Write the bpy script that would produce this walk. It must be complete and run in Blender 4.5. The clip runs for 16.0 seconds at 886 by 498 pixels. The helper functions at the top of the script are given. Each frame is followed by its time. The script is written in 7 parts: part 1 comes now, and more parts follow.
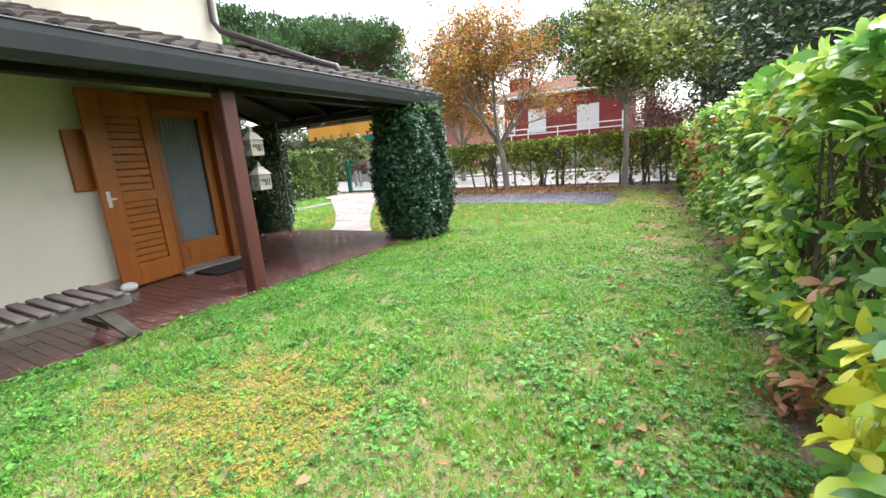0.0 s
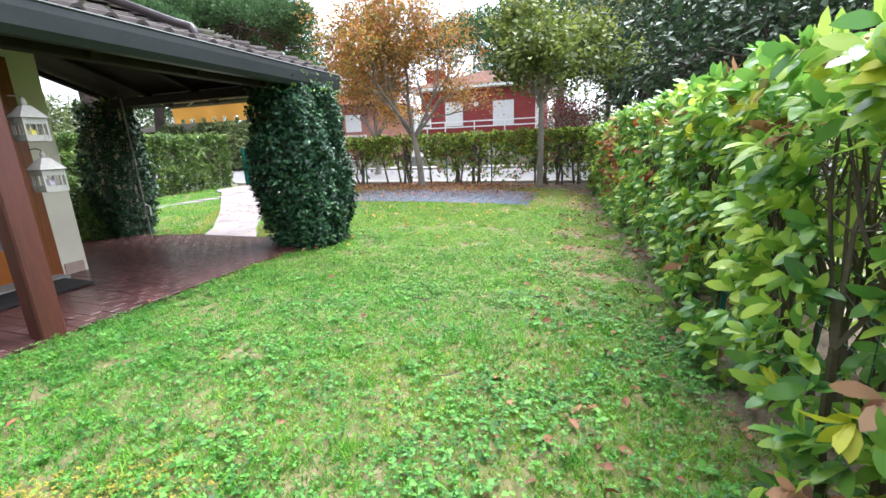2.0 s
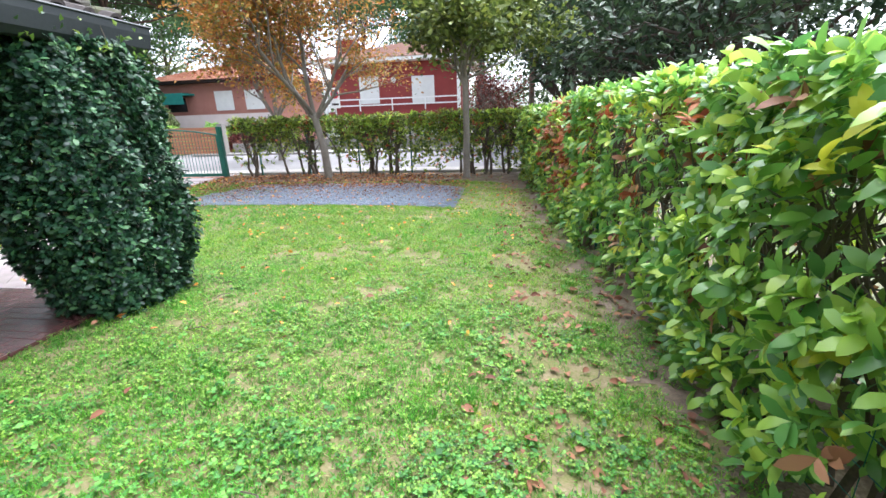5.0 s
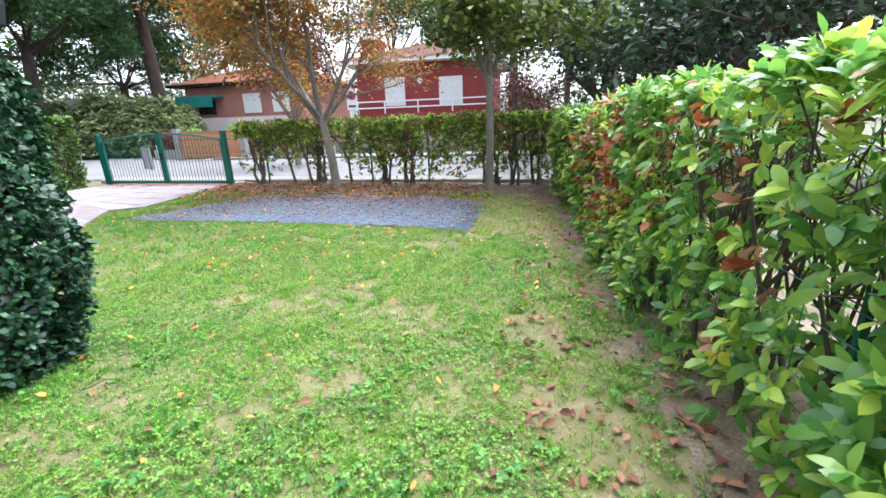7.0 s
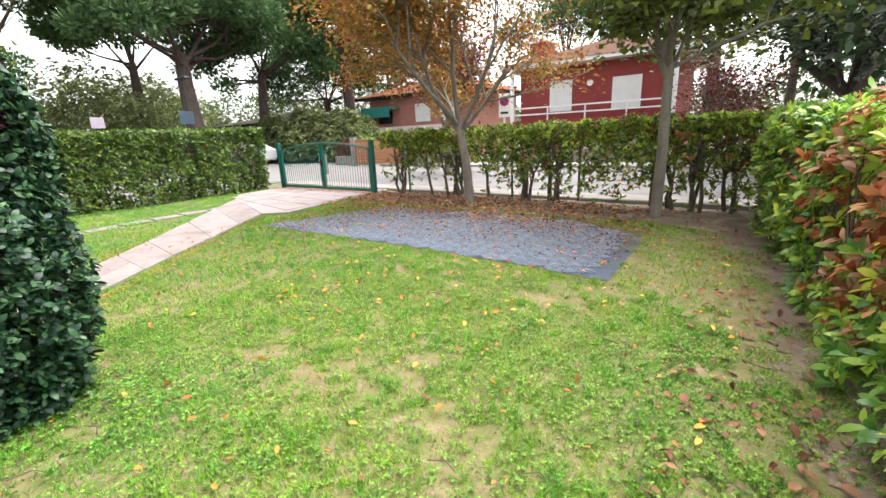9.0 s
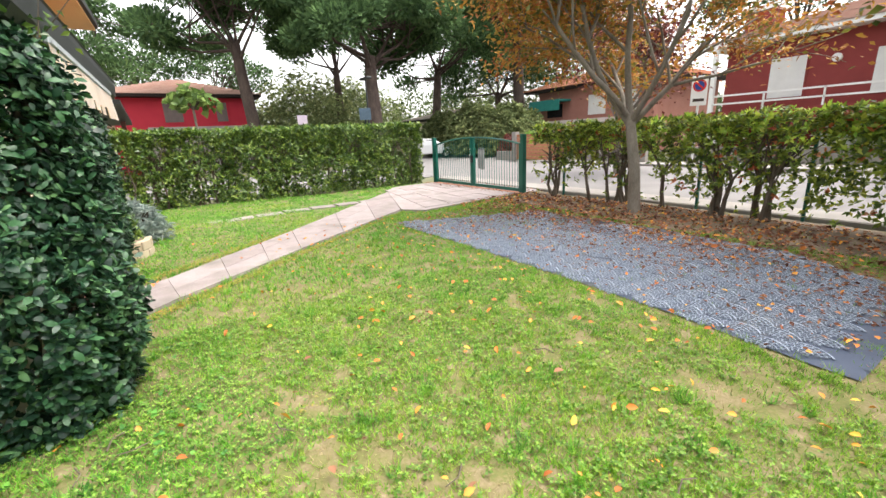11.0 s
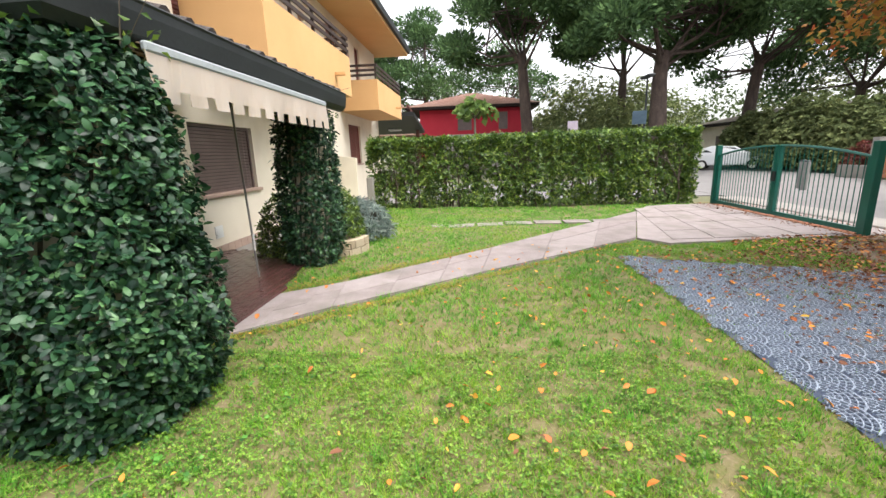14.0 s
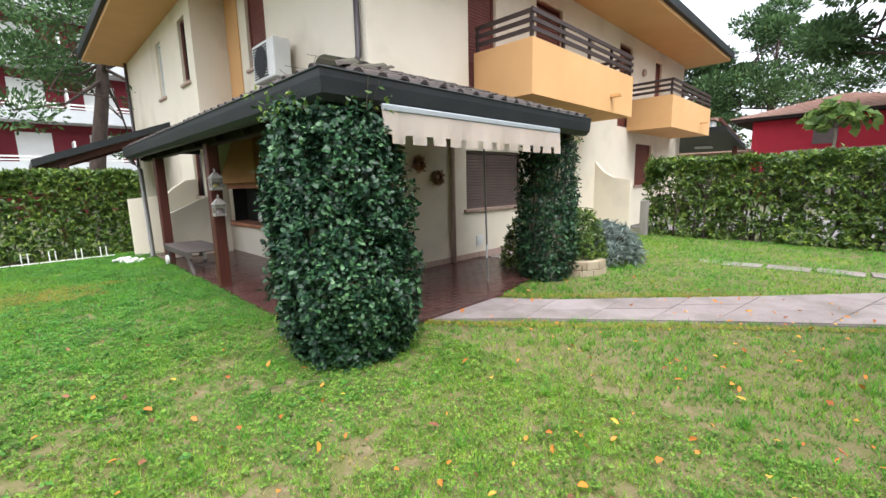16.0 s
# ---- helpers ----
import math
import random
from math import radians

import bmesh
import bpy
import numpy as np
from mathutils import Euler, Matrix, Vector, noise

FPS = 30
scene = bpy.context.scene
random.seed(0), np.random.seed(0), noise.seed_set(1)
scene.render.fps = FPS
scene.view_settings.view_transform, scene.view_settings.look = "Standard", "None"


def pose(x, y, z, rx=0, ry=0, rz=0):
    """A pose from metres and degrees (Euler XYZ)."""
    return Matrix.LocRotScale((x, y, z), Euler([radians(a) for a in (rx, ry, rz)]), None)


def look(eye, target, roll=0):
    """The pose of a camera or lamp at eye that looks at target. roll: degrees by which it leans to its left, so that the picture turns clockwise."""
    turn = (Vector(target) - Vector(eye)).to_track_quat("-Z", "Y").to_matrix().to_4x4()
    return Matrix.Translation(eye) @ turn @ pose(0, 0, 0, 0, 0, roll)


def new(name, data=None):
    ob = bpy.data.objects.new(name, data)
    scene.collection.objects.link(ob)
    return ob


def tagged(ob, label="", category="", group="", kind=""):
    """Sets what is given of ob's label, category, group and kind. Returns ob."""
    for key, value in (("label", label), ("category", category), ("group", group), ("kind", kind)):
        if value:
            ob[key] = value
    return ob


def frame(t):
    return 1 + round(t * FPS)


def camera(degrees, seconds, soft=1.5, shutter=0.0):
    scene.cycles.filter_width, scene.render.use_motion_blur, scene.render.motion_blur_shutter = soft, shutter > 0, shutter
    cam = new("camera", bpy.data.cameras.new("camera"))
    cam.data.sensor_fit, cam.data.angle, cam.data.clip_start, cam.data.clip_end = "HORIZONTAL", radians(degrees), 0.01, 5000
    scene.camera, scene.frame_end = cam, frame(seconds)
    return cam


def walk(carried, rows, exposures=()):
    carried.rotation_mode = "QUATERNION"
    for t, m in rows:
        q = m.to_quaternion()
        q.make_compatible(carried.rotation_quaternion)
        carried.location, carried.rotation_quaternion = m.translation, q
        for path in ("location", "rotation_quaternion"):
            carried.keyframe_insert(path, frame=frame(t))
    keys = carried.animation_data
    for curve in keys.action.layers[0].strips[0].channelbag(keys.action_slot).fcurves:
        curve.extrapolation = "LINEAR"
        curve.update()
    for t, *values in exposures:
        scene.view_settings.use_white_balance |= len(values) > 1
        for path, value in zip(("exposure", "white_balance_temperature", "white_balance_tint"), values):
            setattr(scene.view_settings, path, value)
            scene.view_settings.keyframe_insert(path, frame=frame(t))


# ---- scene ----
cam = camera(93.7, 16.0)
PATH = [
    (0, (0.078, 0.196, 1.343), (-0.911, 1.88, 0.909), -4.4),
    (0.5, (0.09, 0.411, 1.354), (-0.662, 2.2, 0.872), -3.5),
    (1, (0.093, 0.629, 1.379), (-0.555, 2.462, 0.909), -2.3),
    (1.5, (-0.003, 0.86, 1.377), (-0.638, 2.694, 0.892), -1.5),
    (2, (-0.138, 1.183, 1.378), (-0.776, 3.014, 0.885), -2.2),
    (2.5, (-0.233, 1.396, 1.38), (-0.843, 3.234, 0.882), -2.2),
    (3, (-0.29, 1.757, 1.403), (-0.799, 3.619, 0.882), -2.1),
    (3.5, (-0.34, 2.1, 1.435), (-0.75, 3.975, 0.876), -2.4),
    (4, (-0.42, 2.45, 1.512), (-0.735, 4.33, 0.905), -2.1),
    (4.2, (-0.44, 2.59, 1.525), (-0.735, 4.47, 0.912), -2.0),
    (6.3, (-0.42, 4.065, 1.557), (-0.748, 5.95, 0.975), -2.5),
    (6.5, (-0.397, 4.223, 1.569), (-0.757, 6.101, 0.985), -2.3),
    (7, (-0.366, 4.584, 1.554), (-0.805, 6.444, 0.963), -2.0),
    (7.5, (-0.353, 5.011, 1.578), (-0.887, 6.85, 1.002), -2.0),
    (8, (-0.296, 5.398, 1.566), (-1.019, 7.182, 1.023), -2.2),
    (8.5, (-0.254, 5.781, 1.555), (-1.2, 7.461, 1.027), -2.2),
    (9, (-0.338, 6.141, 1.559), (-1.464, 7.705, 1.026), -2.6),
    (9.2, (-0.366, 6.249, 1.566), (-1.558, 7.767, 1.04), -2.9),
    (11.3, (-0.886, 7.375, 1.525), (-2.582, 8.301, 1.009), -2.4),
    (11.5, (-0.938, 7.442, 1.526), (-2.669, 8.307, 1.017), -2.2),
    (12, (-1.054, 7.66, 1.485), (-2.874, 8.32, 0.981), -1.7),
    (12.5, (-1.159, 7.982, 1.543), (-3.038, 8.434, 1.03), -1.4),
    (13, (-1.33, 8.188, 1.447), (-3.239, 8.477, 0.927), -1.6),
    (13.5, (-1.633, 8.397, 1.538), (-3.566, 8.512, 1.037), -2.1),
    (14, (-1.8, 8.552, 1.522), (-3.743, 8.389, 1.077), -2.0),
    (14.5, (-1.975, 8.772, 1.544), (-3.855, 8.203, 1.168), -1.4),
    (15, (-2.054, 8.996, 1.529), (-3.787, 8.054, 1.197), -0.7),
    (15.5, (-2.019, 9.299, 1.524), (-3.566, 8.074, 1.202), -1.3),
    (16, (-1.973, 9.566, 1.542), (-3.367, 8.168, 1.224), -1.3),
]
walk(cam, [(t, look(eye, target, roll)) for t, eye, target, roll in PATH], exposures=[(0.0, 2.42, 6300, 10), (1.0, 2.43, 5900, 10), (4.0, 2.46, 5900, 10), (7.0, 2.36, 5700, 10), (8.0, 2.3, 6350, 10), (9.0, 2.26, 6650, 10), (11.5, 2.12, 6800, 10), (12.5, 2.0, 6800, 10), (14.5, 1.85, 6500, 10), (16.0, 1.72, 6250, 10)])

# ---- world and sun: a bright overcast afternoon ----
world = bpy.data.worlds.new("overcast_sky")
scene.world = world
world.use_nodes = True
wn, wl = world.node_tree.nodes, world.node_tree.links
sky = wn.new("ShaderNodeTexSky")
sky.sky_type, sky.sun_disc = "NISHITA", False
sky.sun_elevation, sky.sun_rotation = radians(66), radians(30)
sky.air_density, sky.dust_density, sky.ozone_density = 1.0, 4.0, 1.0
hsv = wn.new("ShaderNodeHueSaturation")
hsv.inputs["Saturation"].default_value = 0.22
wl.new(sky.outputs[0], hsv.inputs["Color"])
wl.new(hsv.outputs[0], wn["Background"].inputs["Color"])
wn["Background"].inputs["Strength"].default_value = 0.15
sun = new("sun", bpy.data.lights.new("sun", "SUN"))
sun.data.energy, sun.data.angle, sun.data.color = 0.6, radians(60), (1.0, 0.97, 0.92)
sun.matrix_world = look((0, 0, 30), (-math.sin(radians(30)), -math.cos(radians(30)), 30 - math.tan(radians(66))), 0)
rng = np.random.default_rng(7)


# ---- small mesh helpers ----
def link(name, bm, material, parent=None, label="", smooth=False):
    me = bpy.data.meshes.new(name)
    bm.normal_update()
    bm.to_mesh(me)
    bm.free()
    return link_mesh(name, me, material, parent, label, smooth)


def link_mesh(name, me, material, parent=None, label="", smooth=False):
    if not me.materials:
        me.materials.append(material)
    if smooth:
        me.shade_smooth()
    ob = new(name, me)
    ob.parent = parent
    if label:
        ob["label"] = label
    return ob


part = link


def empty(name, x=0, y=0, z=0, **tags):
    ob = new(name)
    ob.location = (x, y, z)
    return tagged(ob, **tags)


def box(bm, x0, x1, y0, y1, z0, z1, bevel=0.0, m=None):
    r = bmesh.ops.create_cube(bm, size=1, matrix=Matrix.Translation(((x0 + x1) / 2, (y0 + y1) / 2, (z0 + z1) / 2)) @ Matrix.Diagonal((abs(x1 - x0), abs(y1 - y0), abs(z1 - z0), 1)))
    vs = r["verts"]
    if bevel:
        es = list({e for v in vs for e in v.link_edges})
        vs = list({v for f in bmesh.ops.bevel(bm, geom=es, offset=bevel, segments=1, affect="EDGES")["faces"] for v in f.verts} | {v for v in vs if v.is_valid})
    if m:
        bmesh.ops.transform(bm, matrix=m, verts=vs)
    return bm


def boxes(*rows, bevel=0.0, m=None):
    bm = bmesh.new()
    for r in rows:
        box(bm, *r, bevel=bevel, m=m)
    return bm


def tube(bm, pts, radii, n=8, cap=True):
    rings = []
    for i, p in enumerate(pts):
        a, b = Vector(pts[max(i - 1, 0)]), Vector(pts[min(i + 1, len(pts) - 1)])
        d = (b - a).normalized()
        s = d.cross(Vector((0, 0, 1)) if abs(d.z) < 0.9 else Vector((1, 0, 0))).normalized()
        u = s.cross(d)
        r = radii[i] if isinstance(radii, (list, tuple)) else radii
        rings.append([bm.verts.new(Vector(p) + r * (math.cos(2 * math.pi * k / n) * s + math.sin(2 * math.pi * k / n) * u)) for k in range(n)])
    for a, b in zip(rings, rings[1:]):
        for k in range(n):
            bm.faces.new((a[k], a[(k + 1) % n], b[(k + 1) % n], b[k]))
    if cap and n > 2:
        bm.faces.new(rings[0][::-1])
        bm.faces.new(rings[-1])
    return bm


def rod(p0, p1, r, n=8):
    return tube(bmesh.new(), [p0, p1], r, n)


def prism(outline, z0, z1):
    """An upright prism over a plan outline."""
    bm = bmesh.new()
    lo = [bm.verts.new((x, y, z0)) for x, y in outline]
    hi = [bm.verts.new((x, y, z1)) for x, y in outline]
    n = len(outline)
    for k in range(n):
        bm.faces.new((lo[k], lo[(k + 1) % n], hi[(k + 1) % n], hi[k]))
    bm.faces.new(hi)
    bm.faces.new(lo[::-1])
    bmesh.ops.recalc_face_normals(bm, faces=bm.faces)
    return bm


def quads_mesh(name, verts, faces):
    me = bpy.data.meshes.new(name)
    verts, faces = np.asarray(verts, np.float32).reshape(-1, 3), np.asarray(faces, np.int32)
    k = faces.shape[1]
    me.vertices.add(len(verts))
    me.vertices.foreach_set("co", verts.ravel())
    me.loops.add(faces.size)
    me.loops.foreach_set("vertex_index", faces.ravel())
    me.polygons.add(len(faces))
    me.polygons.foreach_set("loop_start", np.arange(0, faces.size, k, dtype=np.int32))
    me.update(calc_edges=True)
    return me


def unit(v):
    return v / np.maximum(np.linalg.norm(v, axis=1, keepdims=True), 1e-9)


def vnoise(x, y, s, seed=0):
    """Smooth value noise from 0 to 1 over the plan, cells s metres wide."""
    g = np.random.default_rng(seed + 100).random((64, 64))
    u, v = np.asarray(x) / s + 1000.3, np.asarray(y) / s + 1000.7
    i, j = np.floor(u).astype(int), np.floor(v).astype(int)
    a, b = u - i, v - j
    a, b = a * a * (3 - 2 * a), b * b * (3 - 2 * b)
    q = lambda di, dj: g[(i + di) % 64, (j + dj) % 64]
    return (q(0, 0) * (1 - a) + q(1, 0) * a) * (1 - b) + (q(0, 1) * (1 - a) + q(1, 1) * a) * b


def leaves_mesh(name, p, normal, length, width, fold=0.18, droop=0.25, along=None, simple=False, oval=False):
    """Folded, drooping leaves: p centres of their stalks, normal the way their upper sides face."""
    n = len(p)
    normal = unit(normal)
    along = unit(rng.normal(size=(n, 3))) if along is None else along
    d = unit(along - (along * normal).sum(1, keepdims=True) * normal)
    s = np.cross(d, normal)
    L, W = np.broadcast_to(length, n)[:, None], np.broadcast_to(width, n)[:, None]
    if simple:
        v = np.stack([p, p + d * L * 0.45 + s * W * 0.5 + normal * L * fold, p + d * L - normal * L * droop * 0.6, p + d * L * 0.45 - s * W * 0.5 + normal * L * fold], 1)
        b = np.arange(n)[:, None] * 4
        return quads_mesh(name, v, np.concatenate([b + [0, 2, 1], b + [0, 3, 2]], 0))
    if oval:
        v = np.empty((n, 8, 3))
        v[:, 0], v[:, 7] = p, p + d * L - normal * L * droop
        for k, (at, wide) in enumerate(((0.22, 0.3), (0.52, 0.5), (0.82, 0.33))):
            mid = p + d * L * at + normal * L * (fold * math.sin(math.pi * at) - droop * at * at)
            v[:, 1 + 2 * k], v[:, 2 + 2 * k] = mid + s * W * wide + normal * W * 0.16, mid - s * W * wide - normal * W * 0.04
        b = np.arange(n)[:, None] * 8
        me = quads_mesh(name, v, np.concatenate([b + t for t in ([0, 2, 1], [1, 2, 4], [1, 4, 3], [3, 4, 6], [3, 6, 5], [5, 6, 7])], 0))
        me.shade_smooth()
        return me
    v = np.empty((n, 7, 3))
    v[:, 0], v[:, 5], v[:, 6] = p, p + d * L - normal * L * droop, p + d * L * 0.55
    for k, (at, wide) in enumerate(((0.34, 0.4), (0.72, 0.46))):
        mid = p + d * L * at + normal * L * (fold - droop * at * at * 0.6)
        v[:, 1 + 2 * k], v[:, 2 + 2 * k] = mid + s * W * wide, mid - s * W * wide
    b = np.arange(n)[:, None] * 7
    f = np.concatenate([b + t for t in ([0, 6, 1], [0, 2, 6], [1, 6, 3], [2, 4, 6], [3, 6, 5], [6, 4, 5])], 0)
    return quads_mesh(name, v, f)


def sprays_mesh(name, p, length, width, along):
    """Flat tapered sprays of needles or distant leaves, two triangles each."""
    n = len(p)
    d = unit(along)
    s = unit(np.cross(d, rng.normal(size=(n, 3))))
    L, W = np.broadcast_to(length, n)[:, None], np.broadcast_to(width, n)[:, None]
    v = np.stack([p, p + d * L * 0.55 + s * W / 2, p + d * L, p + d * L * 0.55 - s * W / 2], 1)
    return quads_mesh(name, v, np.arange(n * 4).reshape(-1, 4))


# ---- materials ----
def shader(name):
    m = bpy.data.materials.new(name)
    m.use_nodes = True
    n, l = m.node_tree.nodes, m.node_tree.links
    return m, n, l, n["Principled BSDF"]


def ramp(n, stops):
    r = n.new("ShaderNodeValToRGB")
    e = r.color_ramp.elements
    while len(e) < len(stops):
        e.new(0.5)
    for k, (at, c) in zip(e, stops):
        k.position, k.color = at, (*c, 1)
    return r


def surface(name, stops, scale=6.0, fine=60.0, rough=0.7, bump=0.2, metal=0.0, per="", mix=0.5, stretch=(1, 1, 1), spec=0.5, dirt=None, dirt_scale=0.8):
    """A mottled surface: a coarse and a fine noise over a ramp of colours, bump from the fine one; per adds a shift for each island or object."""
    m, n, l, b = shader(name)
    co = n.new("ShaderNodeTexCoord")
    mp = n.new("ShaderNodeMapping")
    mp.inputs["Scale"].default_value = stretch
    l.new(co.outputs["Object"], mp.inputs["Vector"])
    a, c = n.new("ShaderNodeTexNoise"), n.new("ShaderNodeTexNoise")
    a.inputs["Scale"].default_value, c.inputs["Scale"].default_value = scale, fine
    a.inputs["Detail"].default_value, c.inputs["Detail"].default_value = 4, 3
    l.new(mp.outputs[0], a.inputs["Vector"])
    l.new(mp.outputs[0], c.inputs["Vector"])
    mx = n.new("ShaderNodeMix")
    mx.inputs[0].default_value = 0.4
    l.new(a.outputs[0], mx.inputs[2])
    l.new(c.outputs[0], mx.inputs[3])
    out = mx.outputs[0]
    if per:
        if per == "island":
            src = n.new("ShaderNodeNewGeometry").outputs["Random Per Island"]
        else:
            src = n.new("ShaderNodeObjectInfo").outputs["Random"]
        m2 = n.new("ShaderNodeMix")
        m2.inputs[0].default_value = mix
        l.new(out, m2.inputs[2])
        l.new(src, m2.inputs[3])
        out = m2.outputs[0]
    rp = ramp(n, stops)
    l.new(out, rp.inputs[0])
    col = rp.outputs[0]
    if dirt:
        d = n.new("ShaderNodeTexNoise")
        d.inputs["Scale"].default_value, d.inputs["Detail"].default_value = dirt_scale, 6
        l.new(co.outputs["Object"], d.inputs["Vector"])
        dr = ramp(n, [(0.5, (0, 0, 0)), (0.72, (1, 1, 1))])
        l.new(d.outputs[0], dr.inputs[0])
        dm = n.new("ShaderNodeMix")
        dm.data_type = "RGBA"
        dm.inputs[7].default_value = (*dirt, 1)
        l.new(dr.outputs[0], dm.inputs[0])
        l.new(col, dm.inputs[6])
        col = dm.outputs[2]
    l.new(col, b.inputs["Base Color"])
    b.inputs["Roughness"].default_value, b.inputs["Metallic"].default_value = rough, metal
    b.inputs["Specular IOR Level"].default_value = spec
    if bump:
        bp = n.new("ShaderNodeBump")
        bp.inputs["Strength"].default_value, bp.inputs["Distance"].default_value = bump, 0.01
        l.new(mx.outputs[0], bp.inputs["Height"])
        l.new(bp.outputs[0], b.inputs["Normal"])
    return m


def foliage(name, stops, rough=0.45, through_light=0.3, spec=0.4, patch=0.35, patch_scale=1.2, glow=None):
    """Leaves: a colour for each leaf, shifted by a coarse noise over the plant, with light coming through."""
    m, n, l, b = shader(name)
    rnd = n.new("ShaderNodeNewGeometry").outputs["Random Per Island"]
    co = n.new("ShaderNodeTexCoord")
    a = n.new("ShaderNodeTexNoise")
    a.inputs["Scale"].default_value, a.inputs["Detail"].default_value = patch_scale, 4
    l.new(co.outputs["Object"], a.inputs["Vector"])
    mx = n.new("ShaderNodeMix")
    mx.inputs[0].default_value = patch
    l.new(rnd, mx.inputs[2])
    l.new(a.outputs[0], mx.inputs[3])
    rp = ramp(n, stops)
    l.new(mx.outputs[0], rp.inputs[0])
    l.new(rp.outputs[0], b.inputs["Base Color"])
    b.inputs["Roughness"].default_value = rough
    b.inputs["Specular IOR Level"].default_value = spec
    t = n.new("ShaderNodeBsdfTranslucent")
    if glow:
        t.inputs["Color"].default_value = (*glow, 1)
    else:
        l.new(rp.outputs[0], t.inputs["Color"])
    ms = n.new("ShaderNodeMixShader")
    ms.inputs[0].default_value = through_light
    l.new(b.outputs[0], ms.inputs[1])
    l.new(t.outputs[0], ms.inputs[2])
    l.new(ms.outputs[0], n["Material Output"].inputs["Surface"])
    return m


plaster = surface("cream_plaster", [(0.3, (0.72, 0.645, 0.52)), (0.7, (0.79, 0.72, 0.6))], 1.2, 90, 0.9, 0.15, dirt=(0.6, 0.53, 0.42), dirt_scale=0.7)
plaster_orange = surface("orange_plaster", [(0.3, (0.6, 0.34, 0.14)), (0.7, (0.68, 0.4, 0.18))], 1.2, 90, 0.9, 0.15)
roof_tile = surface("weathered_roof_tile", [(0.25, (0.022, 0.019, 0.018)), (0.5, (0.06, 0.048, 0.045)), (0.75, (0.11, 0.09, 0.08))], 5, 45, 0.9, 0.4, per="island", mix=0.35, dirt=(0.09, 0.1, 0.04), dirt_scale=2.5)
clay_tile = surface("clay_roof_tile", [(0.2, (0.2, 0.1, 0.075)), (0.5, (0.31, 0.165, 0.125)), (0.8, (0.4, 0.27, 0.22))], 3, 25, 0.9, 0.3, per="island", mix=0.5)
gutter_mat = surface("dark_painted_gutter", [(0.3, (0.014, 0.017, 0.018)), (0.7, (0.027, 0.031, 0.033))], 3, 40, 0.5, 0.05, metal=0.0, spec=0.3)
pipe_mat = surface("dark_brown_pipe", [(0.3, (0.045, 0.035, 0.04)), (0.7, (0.075, 0.06, 0.065))], 3, 40, 0.4, 0.03)
wood_dark = surface("red_brown_stained_wood", [(0.3, (0.055, 0.014, 0.01)), (0.7, (0.12, 0.032, 0.02))], 5, 60, 0.5, 0.15, stretch=(1, 1, 0.08))
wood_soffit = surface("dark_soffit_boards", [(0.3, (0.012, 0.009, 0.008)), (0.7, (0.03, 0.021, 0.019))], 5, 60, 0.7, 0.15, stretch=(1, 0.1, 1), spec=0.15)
wood_orange = surface("varnished_pine", [(0.25, (0.2, 0.052, 0.006)), (0.5, (0.32, 0.092, 0.01)), (0.75, (0.42, 0.14, 0.02))], 4, 70, 0.38, 0.08, stretch=(1, 1, 0.1))
wood_frame = surface("dark_varnished_frame", [(0.25, (0.13, 0.03, 0.006)), (0.5, (0.2, 0.055, 0.01)), (0.75, (0.28, 0.085, 0.016))], 4, 70, 0.4, 0.08, stretch=(1, 1, 0.1))
wood_grey = surface("weathered_grey_wood", [(0.25, (0.05, 0.04, 0.037)), (0.5, (0.09, 0.073, 0.067)), (0.75, (0.145, 0.122, 0.112))], 8, 90, 0.8, 0.3, stretch=(1, 0.1, 1))
paver = surface("red_brown_paver", [(0.25, (0.05, 0.021, 0.02)), (0.5, (0.088, 0.036, 0.033)), (0.8, (0.135, 0.06, 0.054))], 3, 70, 0.25, 0.2, per="object", mix=0.35, dirt=(0.055, 0.03, 0.028), dirt_scale=1.0)
joint = surface("dark_joint_sand", [(0.3, (0.02, 0.012, 0.011)), (0.7, (0.04, 0.024, 0.022))], 8, 90, 0.8, 0.2)
stone_path = surface("pale_stone_slab", [(0.25, (0.175, 0.143, 0.14)), (0.5, (0.247, 0.208, 0.203)), (0.8, (0.33, 0.288, 0.282))], 5, 45, 0.8, 0.4, per="object", mix=0.2, dirt=(0.15, 0.13, 0.115), dirt_scale=1.5)
concrete = surface("grey_concrete", [(0.25, (0.2, 0.185, 0.17)), (0.75, (0.3, 0.28, 0.26))], 2, 60, 0.85, 0.2, dirt=(0.28, 0.26, 0.23))
asphalt = surface("worn_asphalt", [(0.25, (0.13, 0.122, 0.122)), (0.75, (0.2, 0.19, 0.187))], 1, 120, 0.85, 0.2)
soil = surface("dry_soil", [(0.3, (0.07, 0.05, 0.032)), (0.5, (0.15, 0.11, 0.075)), (0.7, (0.3, 0.235, 0.17))], 3, 60, 0.95, 0.8)
white_paint = surface("white_paint", [(0.3, (0.7, 0.7, 0.68)), (0.7, (0.8, 0.8, 0.79))], 2, 60, 0.5, 0.03)
green_paint = surface("green_gate_paint", [(0.3, (0.0, 0.075, 0.055)), (0.7, (0.004, 0.11, 0.08))], 3, 60, 0.4, 0.04)
bark = surface("grey_bark", [(0.25, (0.09, 0.075, 0.06)), (0.5, (0.19, 0.165, 0.135)), (0.8, (0.3, 0.27, 0.23))], 8, 60, 0.95, 0.6, stretch=(1, 1, 0.3))
